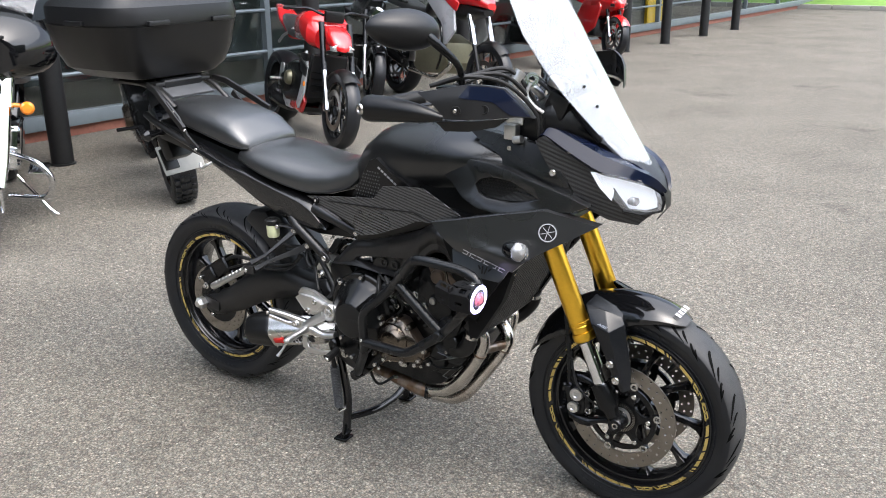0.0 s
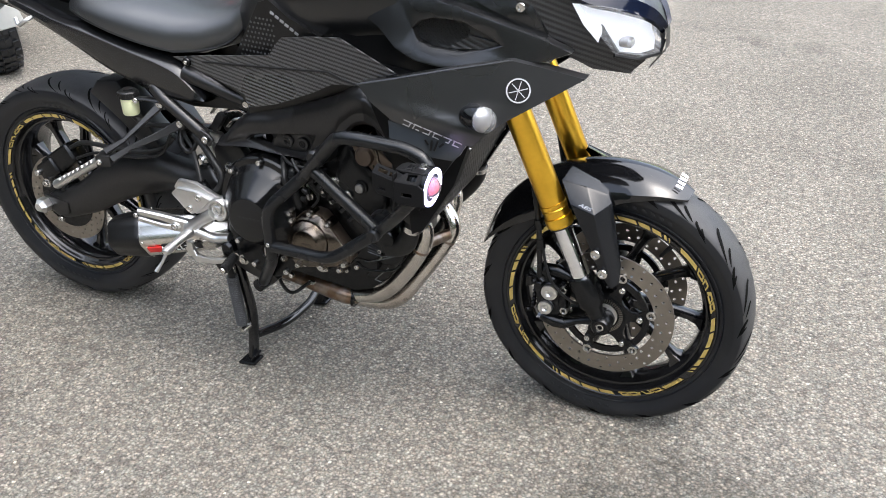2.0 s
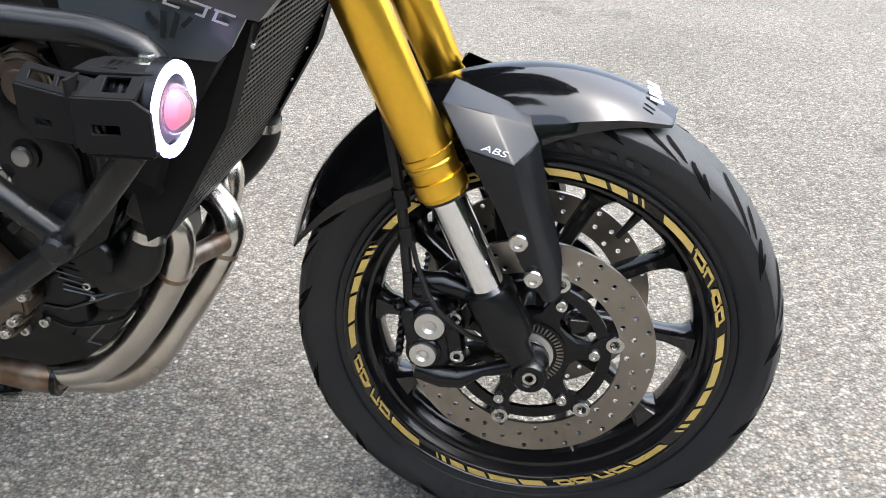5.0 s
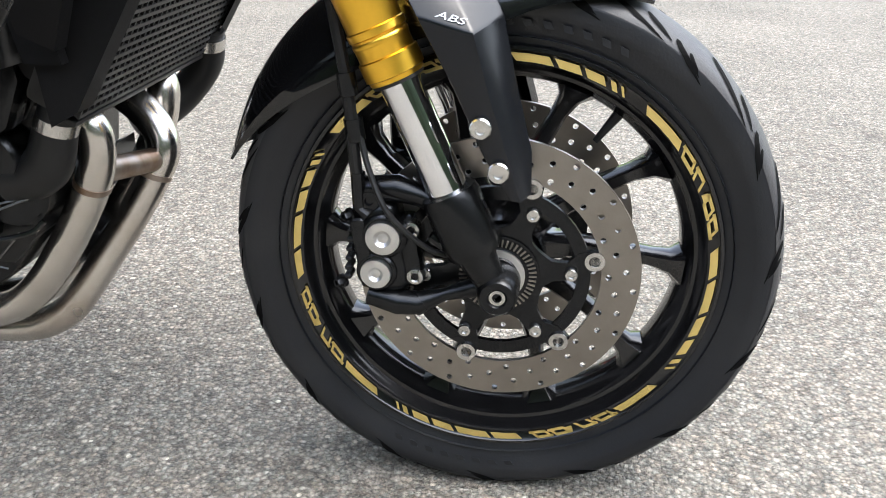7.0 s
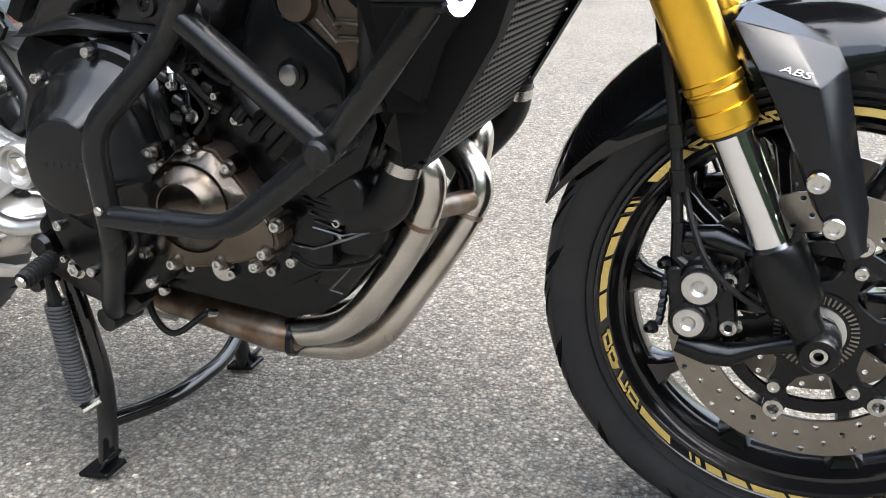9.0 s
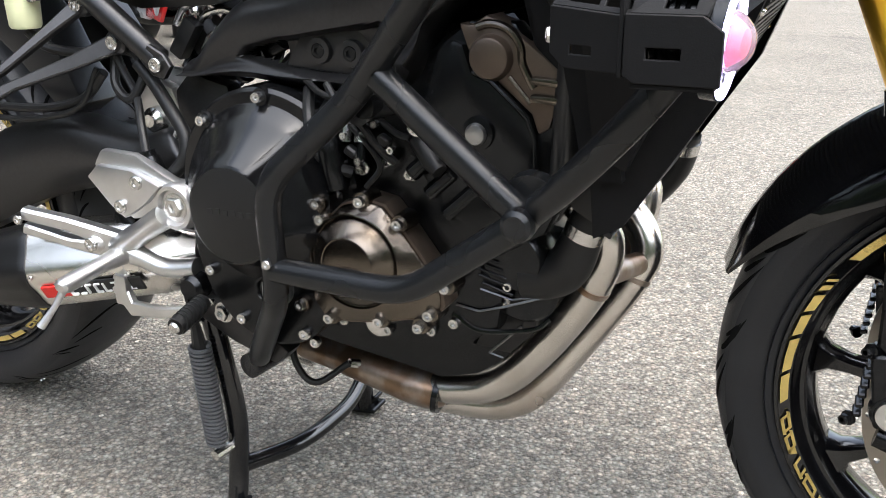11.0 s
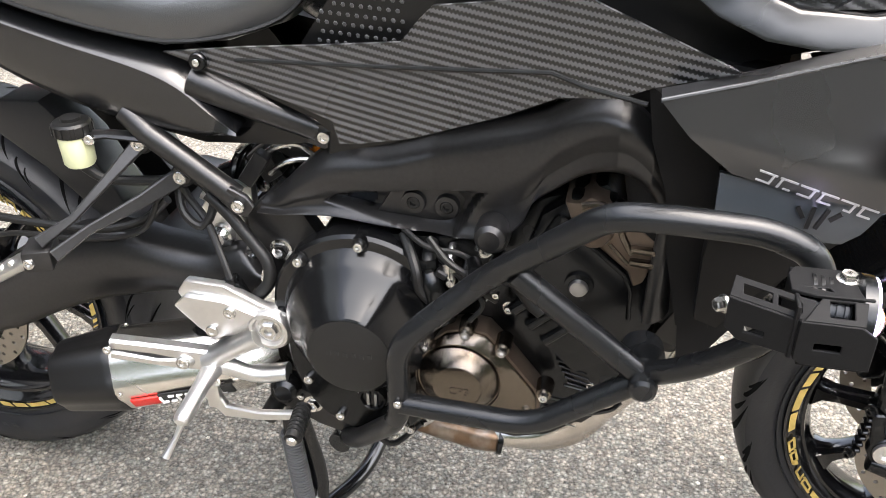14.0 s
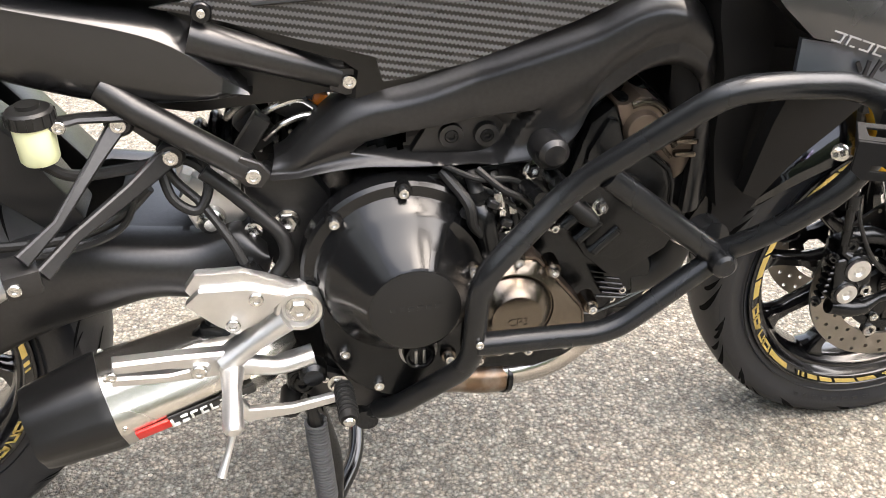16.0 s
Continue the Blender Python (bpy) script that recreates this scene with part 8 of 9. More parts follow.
for y in (-0.13, 0.14):
    part("latch", box(-0.152, y, 1.250, 0.016, 0.085, 0.016, 0.004, 2), GREY_PLASTIC, topbox)
part("side_latch", box(-0.37, -0.285, 1.250, 0.09, 0.014, 0.016, 0.004, 2), GREY_PLASTIC, topbox)
part("reflector_window", shell([(-0.61, 1.25), (-0.59, 1.315), (-0.51, 1.325), (-0.52, 1.26)], lambda x, z: -0.270 + 0.25 * max(0, z - 1.26), 0.003, 1, 0.01, False), GREY_DECAL, topbox)


# upper parts settle by a few millimetres against the frame
SETTLE = {"handlebar": (0.033, -0.004), "windscreen": (0.014, -0.017), "screen_mount": (0.014, -0.015), "nose_side": (0.007, -0.013), "upper_cowl": (0.007, -0.013), "headlamp": (0.006, -0.013), "nose_beak": (0.004, -0.014), "chin": (0.006, -0.012), "screen_foot": (0.007, -0.014), "dash_cowl": (0.014, -0.010), "instrument_panel": (0.016, -0.008),
          "side_fairing": (0.010, -0.006), "tank_scoop": (0.012, -0.007), "upper_fairing_strip": (0.012, -0.007), "tank_shoulder": (0.012, -0.007), "fairing_underside": (0.010, -0.008), "inner_nose": (0.010, -0.010), "fuel_tank": (0.010, -0.005), "indicator": (0.012, -0.003), "spot_lamp": (0.004, 0.010),
          "passenger_seat": (-0.011, 0.005), "tail_rail": (-0.016, 0.004), "tail_under": (-0.014, 0.004), "tail_bracket": (-0.014, 0.005), "luggage_rack": (-0.017, 0.008), "rear_indicator": (-0.016, 0.005), "luggage_hook": (-0.010, 0.003), "footrest_bracket": (0.006, 0.015), "swingarm": (-0.030, -0.002), "rear_caliper": (-0.038, -0.002), "rear_hugger": (-0.030, 0.0)}
for ob in bike.children:
    dx, dz = SETTLE.get(ob.name.split(".")[0], (0, 0))
    ob.matrix_local = Matrix.Translation((dx, -0.012 if ob.name == "footrest_bracket" else 0, dz)) @ ob.matrix_local
topbox.matrix_local = Matrix.Translation((-0.018, 0, 0.014))


# ---- other motorcycles parked by the shop ----
def simple_wheel(parent, name, cx, r, w, rim_r, spokes, disc_r=0.0, rim_mat=None, knobs=False):
    """A parked bike's wheel: tyre, rim, spokes, disc."""
    c = (cx, 0, r)
    rim_mat = rim_mat or RIM_BLACK
    h = w / 2
    wh = part(name, turned([(0.0001, -0.05), (0.04, -0.05), (0.045, -0.04), (0.045, 0.04), (0.04, 0.05), (0.0001, 0.05)], c, seg=18), rim_mat, parent)
    prof = [(rim_r, -h * 0.8), (rim_r + (r - rim_r) * 0.4, -h), (rim_r + (r - rim_r) * 0.75, -h * 0.9), (r - 0.006, -h * 0.45), (r, 0)]
    part("tyre", turned(prof + [(a, -b) for a, b in prof[-2::-1]], c, seg=48), RUBBER, wh)
    if knobs:
        bits = []
        for k in range(36):
            a = 2 * math.pi * k / 36
            for y in (-0.6, -0.2, 0.2, 0.6):
                b = a + (0.08 if abs(y) > 0.4 else 0)
                rr = r - 0.012 * abs(y) ** 2
                bits.append(moved(box(0, 0, 0, 0.012, w * 0.17, 0.032, 0.0), Matrix.Translation((cx + rr * math.cos(b), y * h, r + rr * math.sin(b))) @ Matrix.Rotation(-b, 4, "Y")))
        part("knobbly_tread", joined(*bits), RUBBER, wh)
    part("rim", turned([(rim_r + 0.004, -h * 0.8), (rim_r - 0.012, -h * 0.7), (rim_r - 0.02, 0), (rim_r - 0.012, h * 0.7), (rim_r + 0.004, h * 0.8)], c, seg=48), rim_mat, wh)
    for k in range(spokes):
        a = 2 * math.pi * k / spokes
        d = Vector((math.cos(a), 0, math.sin(a)))
        part("spoke", tube([Vector(c) + d * 0.035, Vector(c) + d * (rim_r - 0.015)], [0.012, 0.009], 6), rim_mat, wh)
    if disc_r:
        for y in (-0.065, 0.065):
            part("brake_disc", turned([(disc_r, y - 0.002), (disc_r, y + 0.002), (disc_r * 0.72, y + 0.002), (disc_r * 0.72, y - 0.002)], c, seg=40, closed=True), DISC, wh)
    return wh


def place(ob, front, heading, wb, lean=-8):
    """Stand a bike with its front tyre at a place, heading a way, leaning on its side stand to its left."""
    h = Vector((heading[0], heading[1], 0)).normalized()
    rear = Vector((front[0], front[1], 0)) - h * wb
    ob.matrix_basis = Matrix.Translation(rear) @ Matrix.Rotation(math.atan2(h.y, h.x), 4, "Z") @ Matrix.Rotation(radians(lean), 4, "X")


def fork_pair(parent, wb, r, top, y, material, rad=0.027, low=None):
    for s in (-1, 1):
        a, b = Vector((wb - 0.28, s * y, top)), Vector((wb + 0.0, s * y, r))
        m = a.lerp(b, 0.55)
        part("fork_leg", tube([a, m], rad, 14), material, parent)
        part("fork_slider", tube([m, b], rad * 0.85, 14), low or CHROME, parent)


def bars(parent, x, z, w, material=None):
    part("handlebar", tube(bend([(x - 0.12, -w, z), (x - 0.03, -w * 0.5, z + 0.02), (x, -0.06, z - 0.03), (x, 0.06, z - 0.03), (x - 0.03, w * 0.5, z + 0.02), (x - 0.12, w, z)], 0.06), 0.012, 10), material or BLACK_METAL, parent)
    for s in (-1, 1):
        part("grip", tube([(x - 0.12, s * w, z), (x - 0.07, s * w * 0.75, z + 0.01)], 0.017, 10), HOSE, parent)
        part("lever", tube([(x - 0.02, s * w * 0.6, z + 0.015), (x - 0.03, s * w * 0.95, z + 0.005)], 0.006, 8), BLACK_METAL, parent)
        part("mirror", joined(tube([(x - 0.05, s * w * 0.75, z + 0.02), (x - 0.02, s * w * 0.95, z + 0.16)], 0.006, 8), skin([oval(x - 0.02 + d, z + 0.19, 0.075 * k, 0.035 * k, 18, 2.4, s * w) for d, k in ((-0.012, 0.9), (0.0, 1.0), (0.02, 0.8), (0.03, 0.4))])), BLACK_PLASTIC, parent)


# red naked sports bike
nb = thing("motorcycle", "red naked sports motorcycle parked by the shop glass", "motorcycle", "bikes parked along the shop")
WB = 1.48
simple_wheel(nb, "front_wheel", WB, 0.30, 0.12, 0.22, 10, 0.16)
simple_wheel(nb, "rear_wheel", 0.0, 0.32, 0.20, 0.22, 10)
fork_pair(nb, WB, 0.30, 0.95, 0.118, BLACK_METAL, 0.024)
for s in (-1, 1):
    part("caliper", box(WB - 0.05, s * 0.10, 0.34, 0.06, 0.05, 0.11, 0.012, 2, Matrix.Rotation(radians(20), 3, "Y")), STEEL, nb)
part("engine", joined(slab([(0.45, 0.32), (0.50, 0.55), (0.75, 0.62), (1.0, 0.60), (1.05, 0.42), (0.95, 0.28), (0.6, 0.26)], -0.17, 0.17, 0.03, 2), turned([(0.0001, -0.21), (0.07, -0.21), (0.085, -0.19), (0.09, -0.16)], (0.62, 0, 0.42), seg=24)), BLACK_METAL, nb)
part("clutch_cover", turned([(0.0001, -0.04), (0.045, -0.04), (0.06, -0.025), (0.065, 0.0)], (0.70, -0.175, 0.46), seg=22), OLIVE, nb)
part("radiator", box(1.10, 0, 0.52, 0.05, 0.30, 0.36, 0.01, 2, Matrix.Rotation(radians(15), 3, "Y")), GREY_PLASTIC, nb)
for s in (-1, 1):
    part("side_panel", slab([(1.06, 0.70), (1.11, 0.72), (1.15, 0.60), (1.12, 0.40), (1.00, 0.24), (0.96, 0.28), (1.04, 0.45), (1.07, 0.58)], s * 0.175, s * 0.195, 0.006), WHITE_GREY, nb)
    part("belly_pan", slab([(0.72, 0.36), (0.98, 0.42), (1.05, 0.30), (0.98, 0.20), (0.70, 0.22)], s * 0.13, s * 0.16, 0.01), RED_PAINT, nb)
    part("belly_lower", slab([(0.45, 0.32), (0.72, 0.34), (0.72, 0.20), (0.5, 0.20)], s * 0.12, s * 0.15, 0.01), WHITE_GREY, nb)
    part("winglet", slab([(1.10, 0.66), (1.26, 0.60), (1.24, 0.52), (1.12, 0.56)], s * 0.22, s * 0.235, 0.004), GREY_PLASTIC, nb)
    part("upper_winglet", slab([(1.05, 0.70), (1.22, 0.70), (1.20, 0.64), (1.06, 0.64)], s * 0.20, s * 0.215, 0.004), BLACK_PLASTIC, nb)
    part("marker_lamp", box(1.16, s * 0.21, 0.46, 0.02, 0.015, 0.035, 0.004), AMBER, nb)
part("fuel_tank", skin([oval(x, z, w, h, 24, 2.8) for x, z, w, h in ((0.55, 0.82, 0.09, 0.05), (0.63, 0.86, 0.15, 0.09), (0.78, 0.90, 0.19, 0.13), (0.95, 0.90, 0.205, 0.14), (1.06, 0.86, 0.19, 0.13), (1.12, 0.82, 0.13, 0.09))]), RED_PAINT, nb)
part("seat", skin([oval(x, z, w, h, 20, 3) for x, z, w, h in ((0.12, 0.93, 0.09, 0.04), (0.25, 0.90, 0.12, 0.05), (0.42, 0.83, 0.13, 0.05), (0.56, 0.82, 0.10, 0.05))]), SEAT, nb)
part("tail", skin([oval(x, z, w, h, 20, 3) for x, z, w, h in ((-0.28, 1.02, 0.03, 0.025), (-0.10, 0.98, 0.08, 0.045), (0.10, 0.90, 0.11, 0.05), (0.35, 0.80, 0.10, 0.04))]), RED_PAINT, nb)
for k in range(6):
    part("radiator_fin", box(1.13, 0, 0.40 + 0.05 * k, 0.02, 0.27, 0.006, 0.001, 1), BLACK_METAL, nb)
part("rear_arm", tube([(0.50, -0.10, 0.86), (0.30, -0.13, 0.78), (0.22, -0.14, 0.72)], 0.012, 8), ALLOY, nb)
hd = part("head_fairing", skin([oval(x, z, w, h, 24, 3.2) for x, z, w, h in ((1.16, 0.885, 0.085, 0.045), (1.24, 0.870, 0.098, 0.065), (1.33, 0.825, 0.100, 0.060), (1.40, 0.785, 0.075, 0.040), (1.43, 0.765, 0.03, 0.018))]), RED_PAINT, nb)
for s in (-1, 1):
    part("headlamp", box(1.385, s * 0.052, 0.765, 0.05, 0.080, 0.040, 0.012, 2, Matrix.Rotation(radians(-28 * s), 3, "Z")), REFLECTOR, hd)
    part("headlamp_strip", box(1.402, s * 0.048, 0.795, 0.02, 0.100, 0.009, 0.002, 1, Matrix.Rotation(radians(-28 * s), 3, "Z") @ Matrix.Rotation(radians(-24 * s), 3, "X")), WHITE_DECAL, hd)
    part("headlamp_surround", box(1.36, s * 0.060, 0.735, 0.05, 0.10, 0.03, 0.01, 2, Matrix.Rotation(radians(-28 * s), 3, "Z")), BLACK_PLASTIC, hd)
part("mudguard", skin([[Vector((WB + 0.325 * math.cos(radians(a)) * (1 - 0.08 * v * v), 0.075 * v, 0.30 + 0.325 * math.sin(radians(a)) * (1 - 0.10 * v * v))) for v in (-1, -0.8, -0.4, 0, 0.4, 0.8, 1)] for a in range(50, 150, 8)], False, False), BLACK_PLASTIC, nb)
part("exhaust", tube(bend([(0.95, 0.05, 0.25), (0.5, -0.12, 0.2), (0.25, -0.17, 0.26)], 0.1), 0.05, 14), BLACK_METAL, nb)
part("swingarm", tube([(0.5, -0.1, 0.42), (0.2, -0.13, 0.40), (0.0, -0.13, 0.32)], [0.05, 0.04, 0.03], 12), BLACK_METAL, nb)
part("footrest", tube([(0.42, -0.15, 0.42), (0.42, -0.26, 0.42)], 0.012, 8), ALLOY, nb)
part("footrest_plate", slab([(0.35, 0.36), (0.40, 0.56), (0.47, 0.56), (0.48, 0.36)], -0.165, -0.15, 0.005), ALLOY, nb)
part("instrument", box(1.16, 0, 1.0, 0.05, 0.16, 0.09, 0.015), BLACK_PLASTIC, nb)
bars(nb, 1.10, 1.03, 0.36)
place(nb, (-2.236, 3.253), (0.86, -0.50), WB)

# tall red, white and grey adventure bike
ab = thing("motorcycle", "tall red and grey adventure motorcycle parked by the shop", "motorcycle", "bikes parked along the shop")
WB = 1.55
simple_wheel(ab, "front_wheel", WB, 0.33, 0.12, 0.245, 12, 0.16)
simple_wheel(ab, "rear_wheel", 0.0, 0.32, 0.17, 0.225, 10, 0.13)
fork_pair(ab, WB, 0.33, 0.98, 0.11, CHROME, low=GREY_PLASTIC)
part("engine", slab([(0.45, 0.34), (0.50, 0.60), (0.80, 0.70), (1.05, 0.62), (1.05, 0.42), (0.9, 0.30), (0.6, 0.28)], -0.17, 0.17, 0.03, 2), OLIVE, ab)
part("header_pipe", tube(bend([(1.0, -0.12, 0.55), (1.12, -0.14, 0.40), (0.9, -0.16, 0.25), (0.4, -0.17, 0.30)], 0.08), 0.024, 12), EXHAUST, ab)
part("silencer", tube([(0.35, -0.2, 0.36), (-0.1, -0.22, 0.50)], 0.055, 16), BLACK_METAL, ab)
for s in (-1, 1):
    part("side_panel", slab([(0.70, 1.02), (1.00, 1.08), (1.20, 0.92), (1.24, 0.74), (1.10, 0.60), (0.98, 0.58), (1.00, 0.80)], s * 0.20, s * 0.23, 0.012, 2), WHITE_GREY, ab)
    part("red_flash", slab([(0.66, 1.06), (1.02, 1.14), (1.28, 1.00), (1.24, 0.92), (1.02, 1.03)], s * 0.215, s * 0.238, 0.01, 2), RED_PAINT, ab)
    part("headlamp", box(1.40, s * 0.08, 1.06, 0.06, 0.11, 0.045, 0.015, 2, Matrix.Rotation(radians(-25 * s), 3, "Z")), REFLECTOR, ab)
    part("mirror_arm", tube([(1.06, s * 0.3, 1.18), (1.1, s * 0.4, 1.35)], 0.007, 8), BLACK_METAL, ab)
part("nose", skin([oval(x, z, w, h, 24, 2.8) for x, z, w, h in ((1.05, 1.08, 0.20, 0.10), (1.22, 1.07, 0.19, 0.10), (1.38, 1.04, 0.13, 0.07), (1.50, 0.99, 0.05, 0.03))]), RED_PAINT, ab)
part("nose_lower", skin([oval(x, z, w, h, 20, 2.8) for x, z, w, h in ((1.1, 0.92, 0.17, 0.08), (1.28, 0.94, 0.16, 0.07), (1.46, 0.93, 0.06, 0.03))]), BLACK_PLASTIC, ab)
part("fuel_tank", skin([oval(x, z, w, h, 24, 2.6) for x, z, w, h in ((0.52, 0.92, 0.10, 0.06), (0.68, 1.0, 0.17, 0.11), (0.88, 1.03, 0.20, 0.12), (1.05, 1.02, 0.18, 0.11))]), GREY_PLASTIC, ab)
part("seat", skin([oval(x, z, w, h, 20, 3) for x, z, w, h in ((-0.25, 1.0, 0.11, 0.05), (0.0, 0.97, 0.14, 0.06), (0.25, 0.90, 0.15, 0.05), (0.52, 0.89, 0.10, 0.05))]), SEAT, ab)
part("screen", slab([(1.18, 1.14), (1.24, 1.14), (1.10, 1.42), (1.06, 1.40)], -0.14, 0.14, 0.005), SCREEN, ab)
part("mudguard", skin([[Vector((WB + 0.35 * math.cos(radians(a)) * (1 - 0.08 * v * v), 0.07 * v, 0.33 + 0.35 * math.sin(radians(a)) * (1 - 0.10 * v * v))) for v in (-1, -0.8, -0.4, 0, 0.4, 0.8, 1)] for a in range(45, 150, 8)], False, False), BLACK_PLASTIC, ab)
part("swingarm", tube([(0.5, -0.11, 0.45), (0.2, -0.13, 0.42), (0.0, -0.13, 0.32)], [0.05, 0.04, 0.03], 12), BLACK_METAL, ab)
part("footrest_plate", slab([(0.38, 0.38), (0.42, 0.60), (0.50, 0.60), (0.50, 0.38)], -0.18, -0.165, 0.005), ALLOY, ab)
part("engine_guard", tube(bend([(0.95, -0.2, 0.35), (1.12, -0.27, 0.5), (1.1, -0.28, 0.75), (0.9, -0.2, 0.85)], 0.1), 0.012, 10), BLACK_METAL, ab)
bars(ab, 1.08, 1.16, 0.40)
place(ab, (-2.06, 5.32), (0.92, -0.39), WB, -6)

# red faired sports bike
sb = thing("motorcycle", "red fully faired sports motorcycle parked by a post", "motorcycle", "bikes parked along the shop")
WB = 1.45
simple_wheel(sb, "front_wheel", WB, 0.30, 0.12, 0.22, 10, 0.16)
simple_wheel(sb, "rear_wheel", 0.0, 0.32, 0.19, 0.22, 10)
fork_pair(sb, WB, 0.30, 0.90, 0.10, BLACK_METAL)
fa = part("nose_fairing", skin([oval(x, z, w, h, 28, 2.6) for x, z, w, h in ((0.98, 0.80, 0.22, 0.24), (1.15, 0.82, 0.22, 0.22), (1.32, 0.82, 0.17, 0.15), (1.44, 0.78, 0.09, 0.08), (1.50, 0.75, 0.03, 0.03))]), RED_PAINT, sb)
for s in (-1, 1):
    part("side_fairing", slab([(0.60, 0.55), (0.75, 0.80), (1.10, 0.90), (1.25, 0.70), (1.15, 0.40), (0.80, 0.22), (0.55, 0.28)], s * 0.17, s * 0.21, 0.02, 2), RED_PAINT, sb)
    part("headlamp", box(1.42, s * 0.075, 0.785, 0.05, 0.10, 0.03, 0.01, 2, Matrix.Rotation(radians(-35 * s), 3, "Z")), LENS, fa)
    part("intake", box(1.40, s * 0.09, 0.74, 0.06, 0.09, 0.04, 0.01, 2, Matrix.Rotation(radians(-35 * s), 3, "Z")), BLACK_PLASTIC, fa)
    part("mirror", box(1.22, s * 0.32, 1.06, 0.06, 0.14, 0.06, 0.02), RED_PAINT, sb)
part("fuel_tank", skin([oval(x, z, w, h, 24, 2.6) for x, z, w, h in ((0.55, 0.78, 0.09, 0.05), (0.68, 0.86, 0.16, 0.11), (0.88, 0.89, 0.18, 0.12), (1.02, 0.85, 0.14, 0.09))]), RED_PAINT, sb)
part("tail", skin([oval(x, z, w, h, 20, 3) for x, z, w, h in ((-0.28, 0.99, 0.04, 0.03), (-0.05, 0.93, 0.11, 0.05), (0.2, 0.82, 0.14, 0.05), (0.5, 0.76, 0.11, 0.05))]), RED_PAINT, sb)
part("mudguard", skin([[Vector((WB + 0.325 * math.cos(radians(a)) * (1 - 0.08 * v * v), 0.075 * v, 0.30 + 0.325 * math.sin(radians(a)) * (1 - 0.10 * v * v))) for v in (-1, -0.8, -0.4, 0, 0.4, 0.8, 1)] for a in range(35, 150, 8)], False, False), RED_PAINT, sb)
part("number_disc", turned([(0.0001, 0.004), (0.05, 0.004), (0.055, 0.0)], (1.44, 0, 0.87), (0.8, 0, 0.6), 20), WHITE_DECAL, fa)
part("screen", slab([(1.10, 1.0), (1.36, 0.92), (1.14, 1.12)], -0.10, 0.10, 0.01), LENS, sb)
part("engine", slab([(0.45, 0.32), (0.50, 0.60), (0.9, 0.62), (0.95, 0.28), (0.6, 0.24)], -0.15, 0.15, 0.03, 2), BLACK_METAL, sb)
bars(sb, 1.10, 0.95, 0.32)
place(sb, (-2.716, 10.18), (0.80, -0.60), WB)

# dark bikes beside it, half hidden behind the screen
for fx, fyy, hx, hy in ((-3.04, 8.66, 0.8, -0.6), (-3.27, 5.08, 0.75, -0.66)):
    db = thing("motorcycle", "black motorcycle standing in the row by the shop", "motorcycle", "bikes parked along the shop")
    WB = 1.45
    simple_wheel(db, "front_wheel", WB, 0.30, 0.12, 0.22, 10, 0.15)
    simple_wheel(db, "rear_wheel", 0.0, 0.31, 0.18, 0.22, 10)
    fork_pair(db, WB, 0.30, 0.92, 0.10, BLACK_METAL)
    part("engine", slab([(0.45, 0.32), (0.50, 0.60), (0.9, 0.66), (1.05, 0.55), (0.95, 0.28), (0.6, 0.24)], -0.16, 0.16, 0.03, 2), BLACK_METAL, db)
    part("fuel_tank", skin([oval(x, z, w, h, 20, 2.6) for x, z, w, h in ((0.55, 0.82, 0.09, 0.05), (0.7, 0.90, 0.16, 0.11), (0.9, 0.93, 0.18, 0.12), (1.08, 0.88, 0.12, 0.08))]), GLOSS_BLACK, db)
    part("seat", skin([oval(x, z, w, h, 16, 3) for x, z, w, h in ((-0.2, 0.92, 0.09, 0.05), (0.2, 0.86, 0.13, 0.05), (0.55, 0.82, 0.10, 0.05))]), SEAT, db)
    part("headlamp", turned([(0.0001, 0.03), (0.06, 0.025), (0.085, 0.0), (0.08, -0.06), (0.03, -0.11)], (1.30, 0, 0.88), (1, 0, 0), 22), CHROME, db)
    part("mudguard", skin([[Vector((WB + 0.325 * math.cos(radians(a)) * (1 - 0.08 * v * v), 0.075 * v, 0.30 + 0.325 * math.sin(radians(a)) * (1 - 0.10 * v * v))) for v in (-1, -0.8, -0.4, 0, 0.4, 0.8, 1)] for a in range(50, 150, 8)], False, False), GLOSS_BLACK, db)
    bars(db, 1.08, 1.05, 0.38)
    place(db, (fx, fyy), (hx, hy), WB)

# scrambler seen from its tail, knobbly rear tyre towards the viewer
kb = thing("motorcycle", "dark scrambler motorcycle with knobbly tyres and brass engine covers", "motorcycle", "bikes parked along the shop")
WB = 1.55
simple_wheel(kb, "rear_wheel", 0.0, 0.32, 0.16, 0.23, 18, 0.12, knobs=True)
simple_wheel(kb, "front_wheel", WB, 0.34, 0.11, 0.26, 18, 0.15, knobs=True)
fork_pair(kb, WB, 0.34, 0.98, 0.10, BLACK_METAL)
part("engine", slab([(0.50, 0.34), (0.55, 0.60), (0.75, 0.72), (0.95, 0.70), (1.0, 0.38), (0.85, 0.28), (0.6, 0.28)], -0.15, 0.15, 0.04, 3), BLACK_METAL, kb)
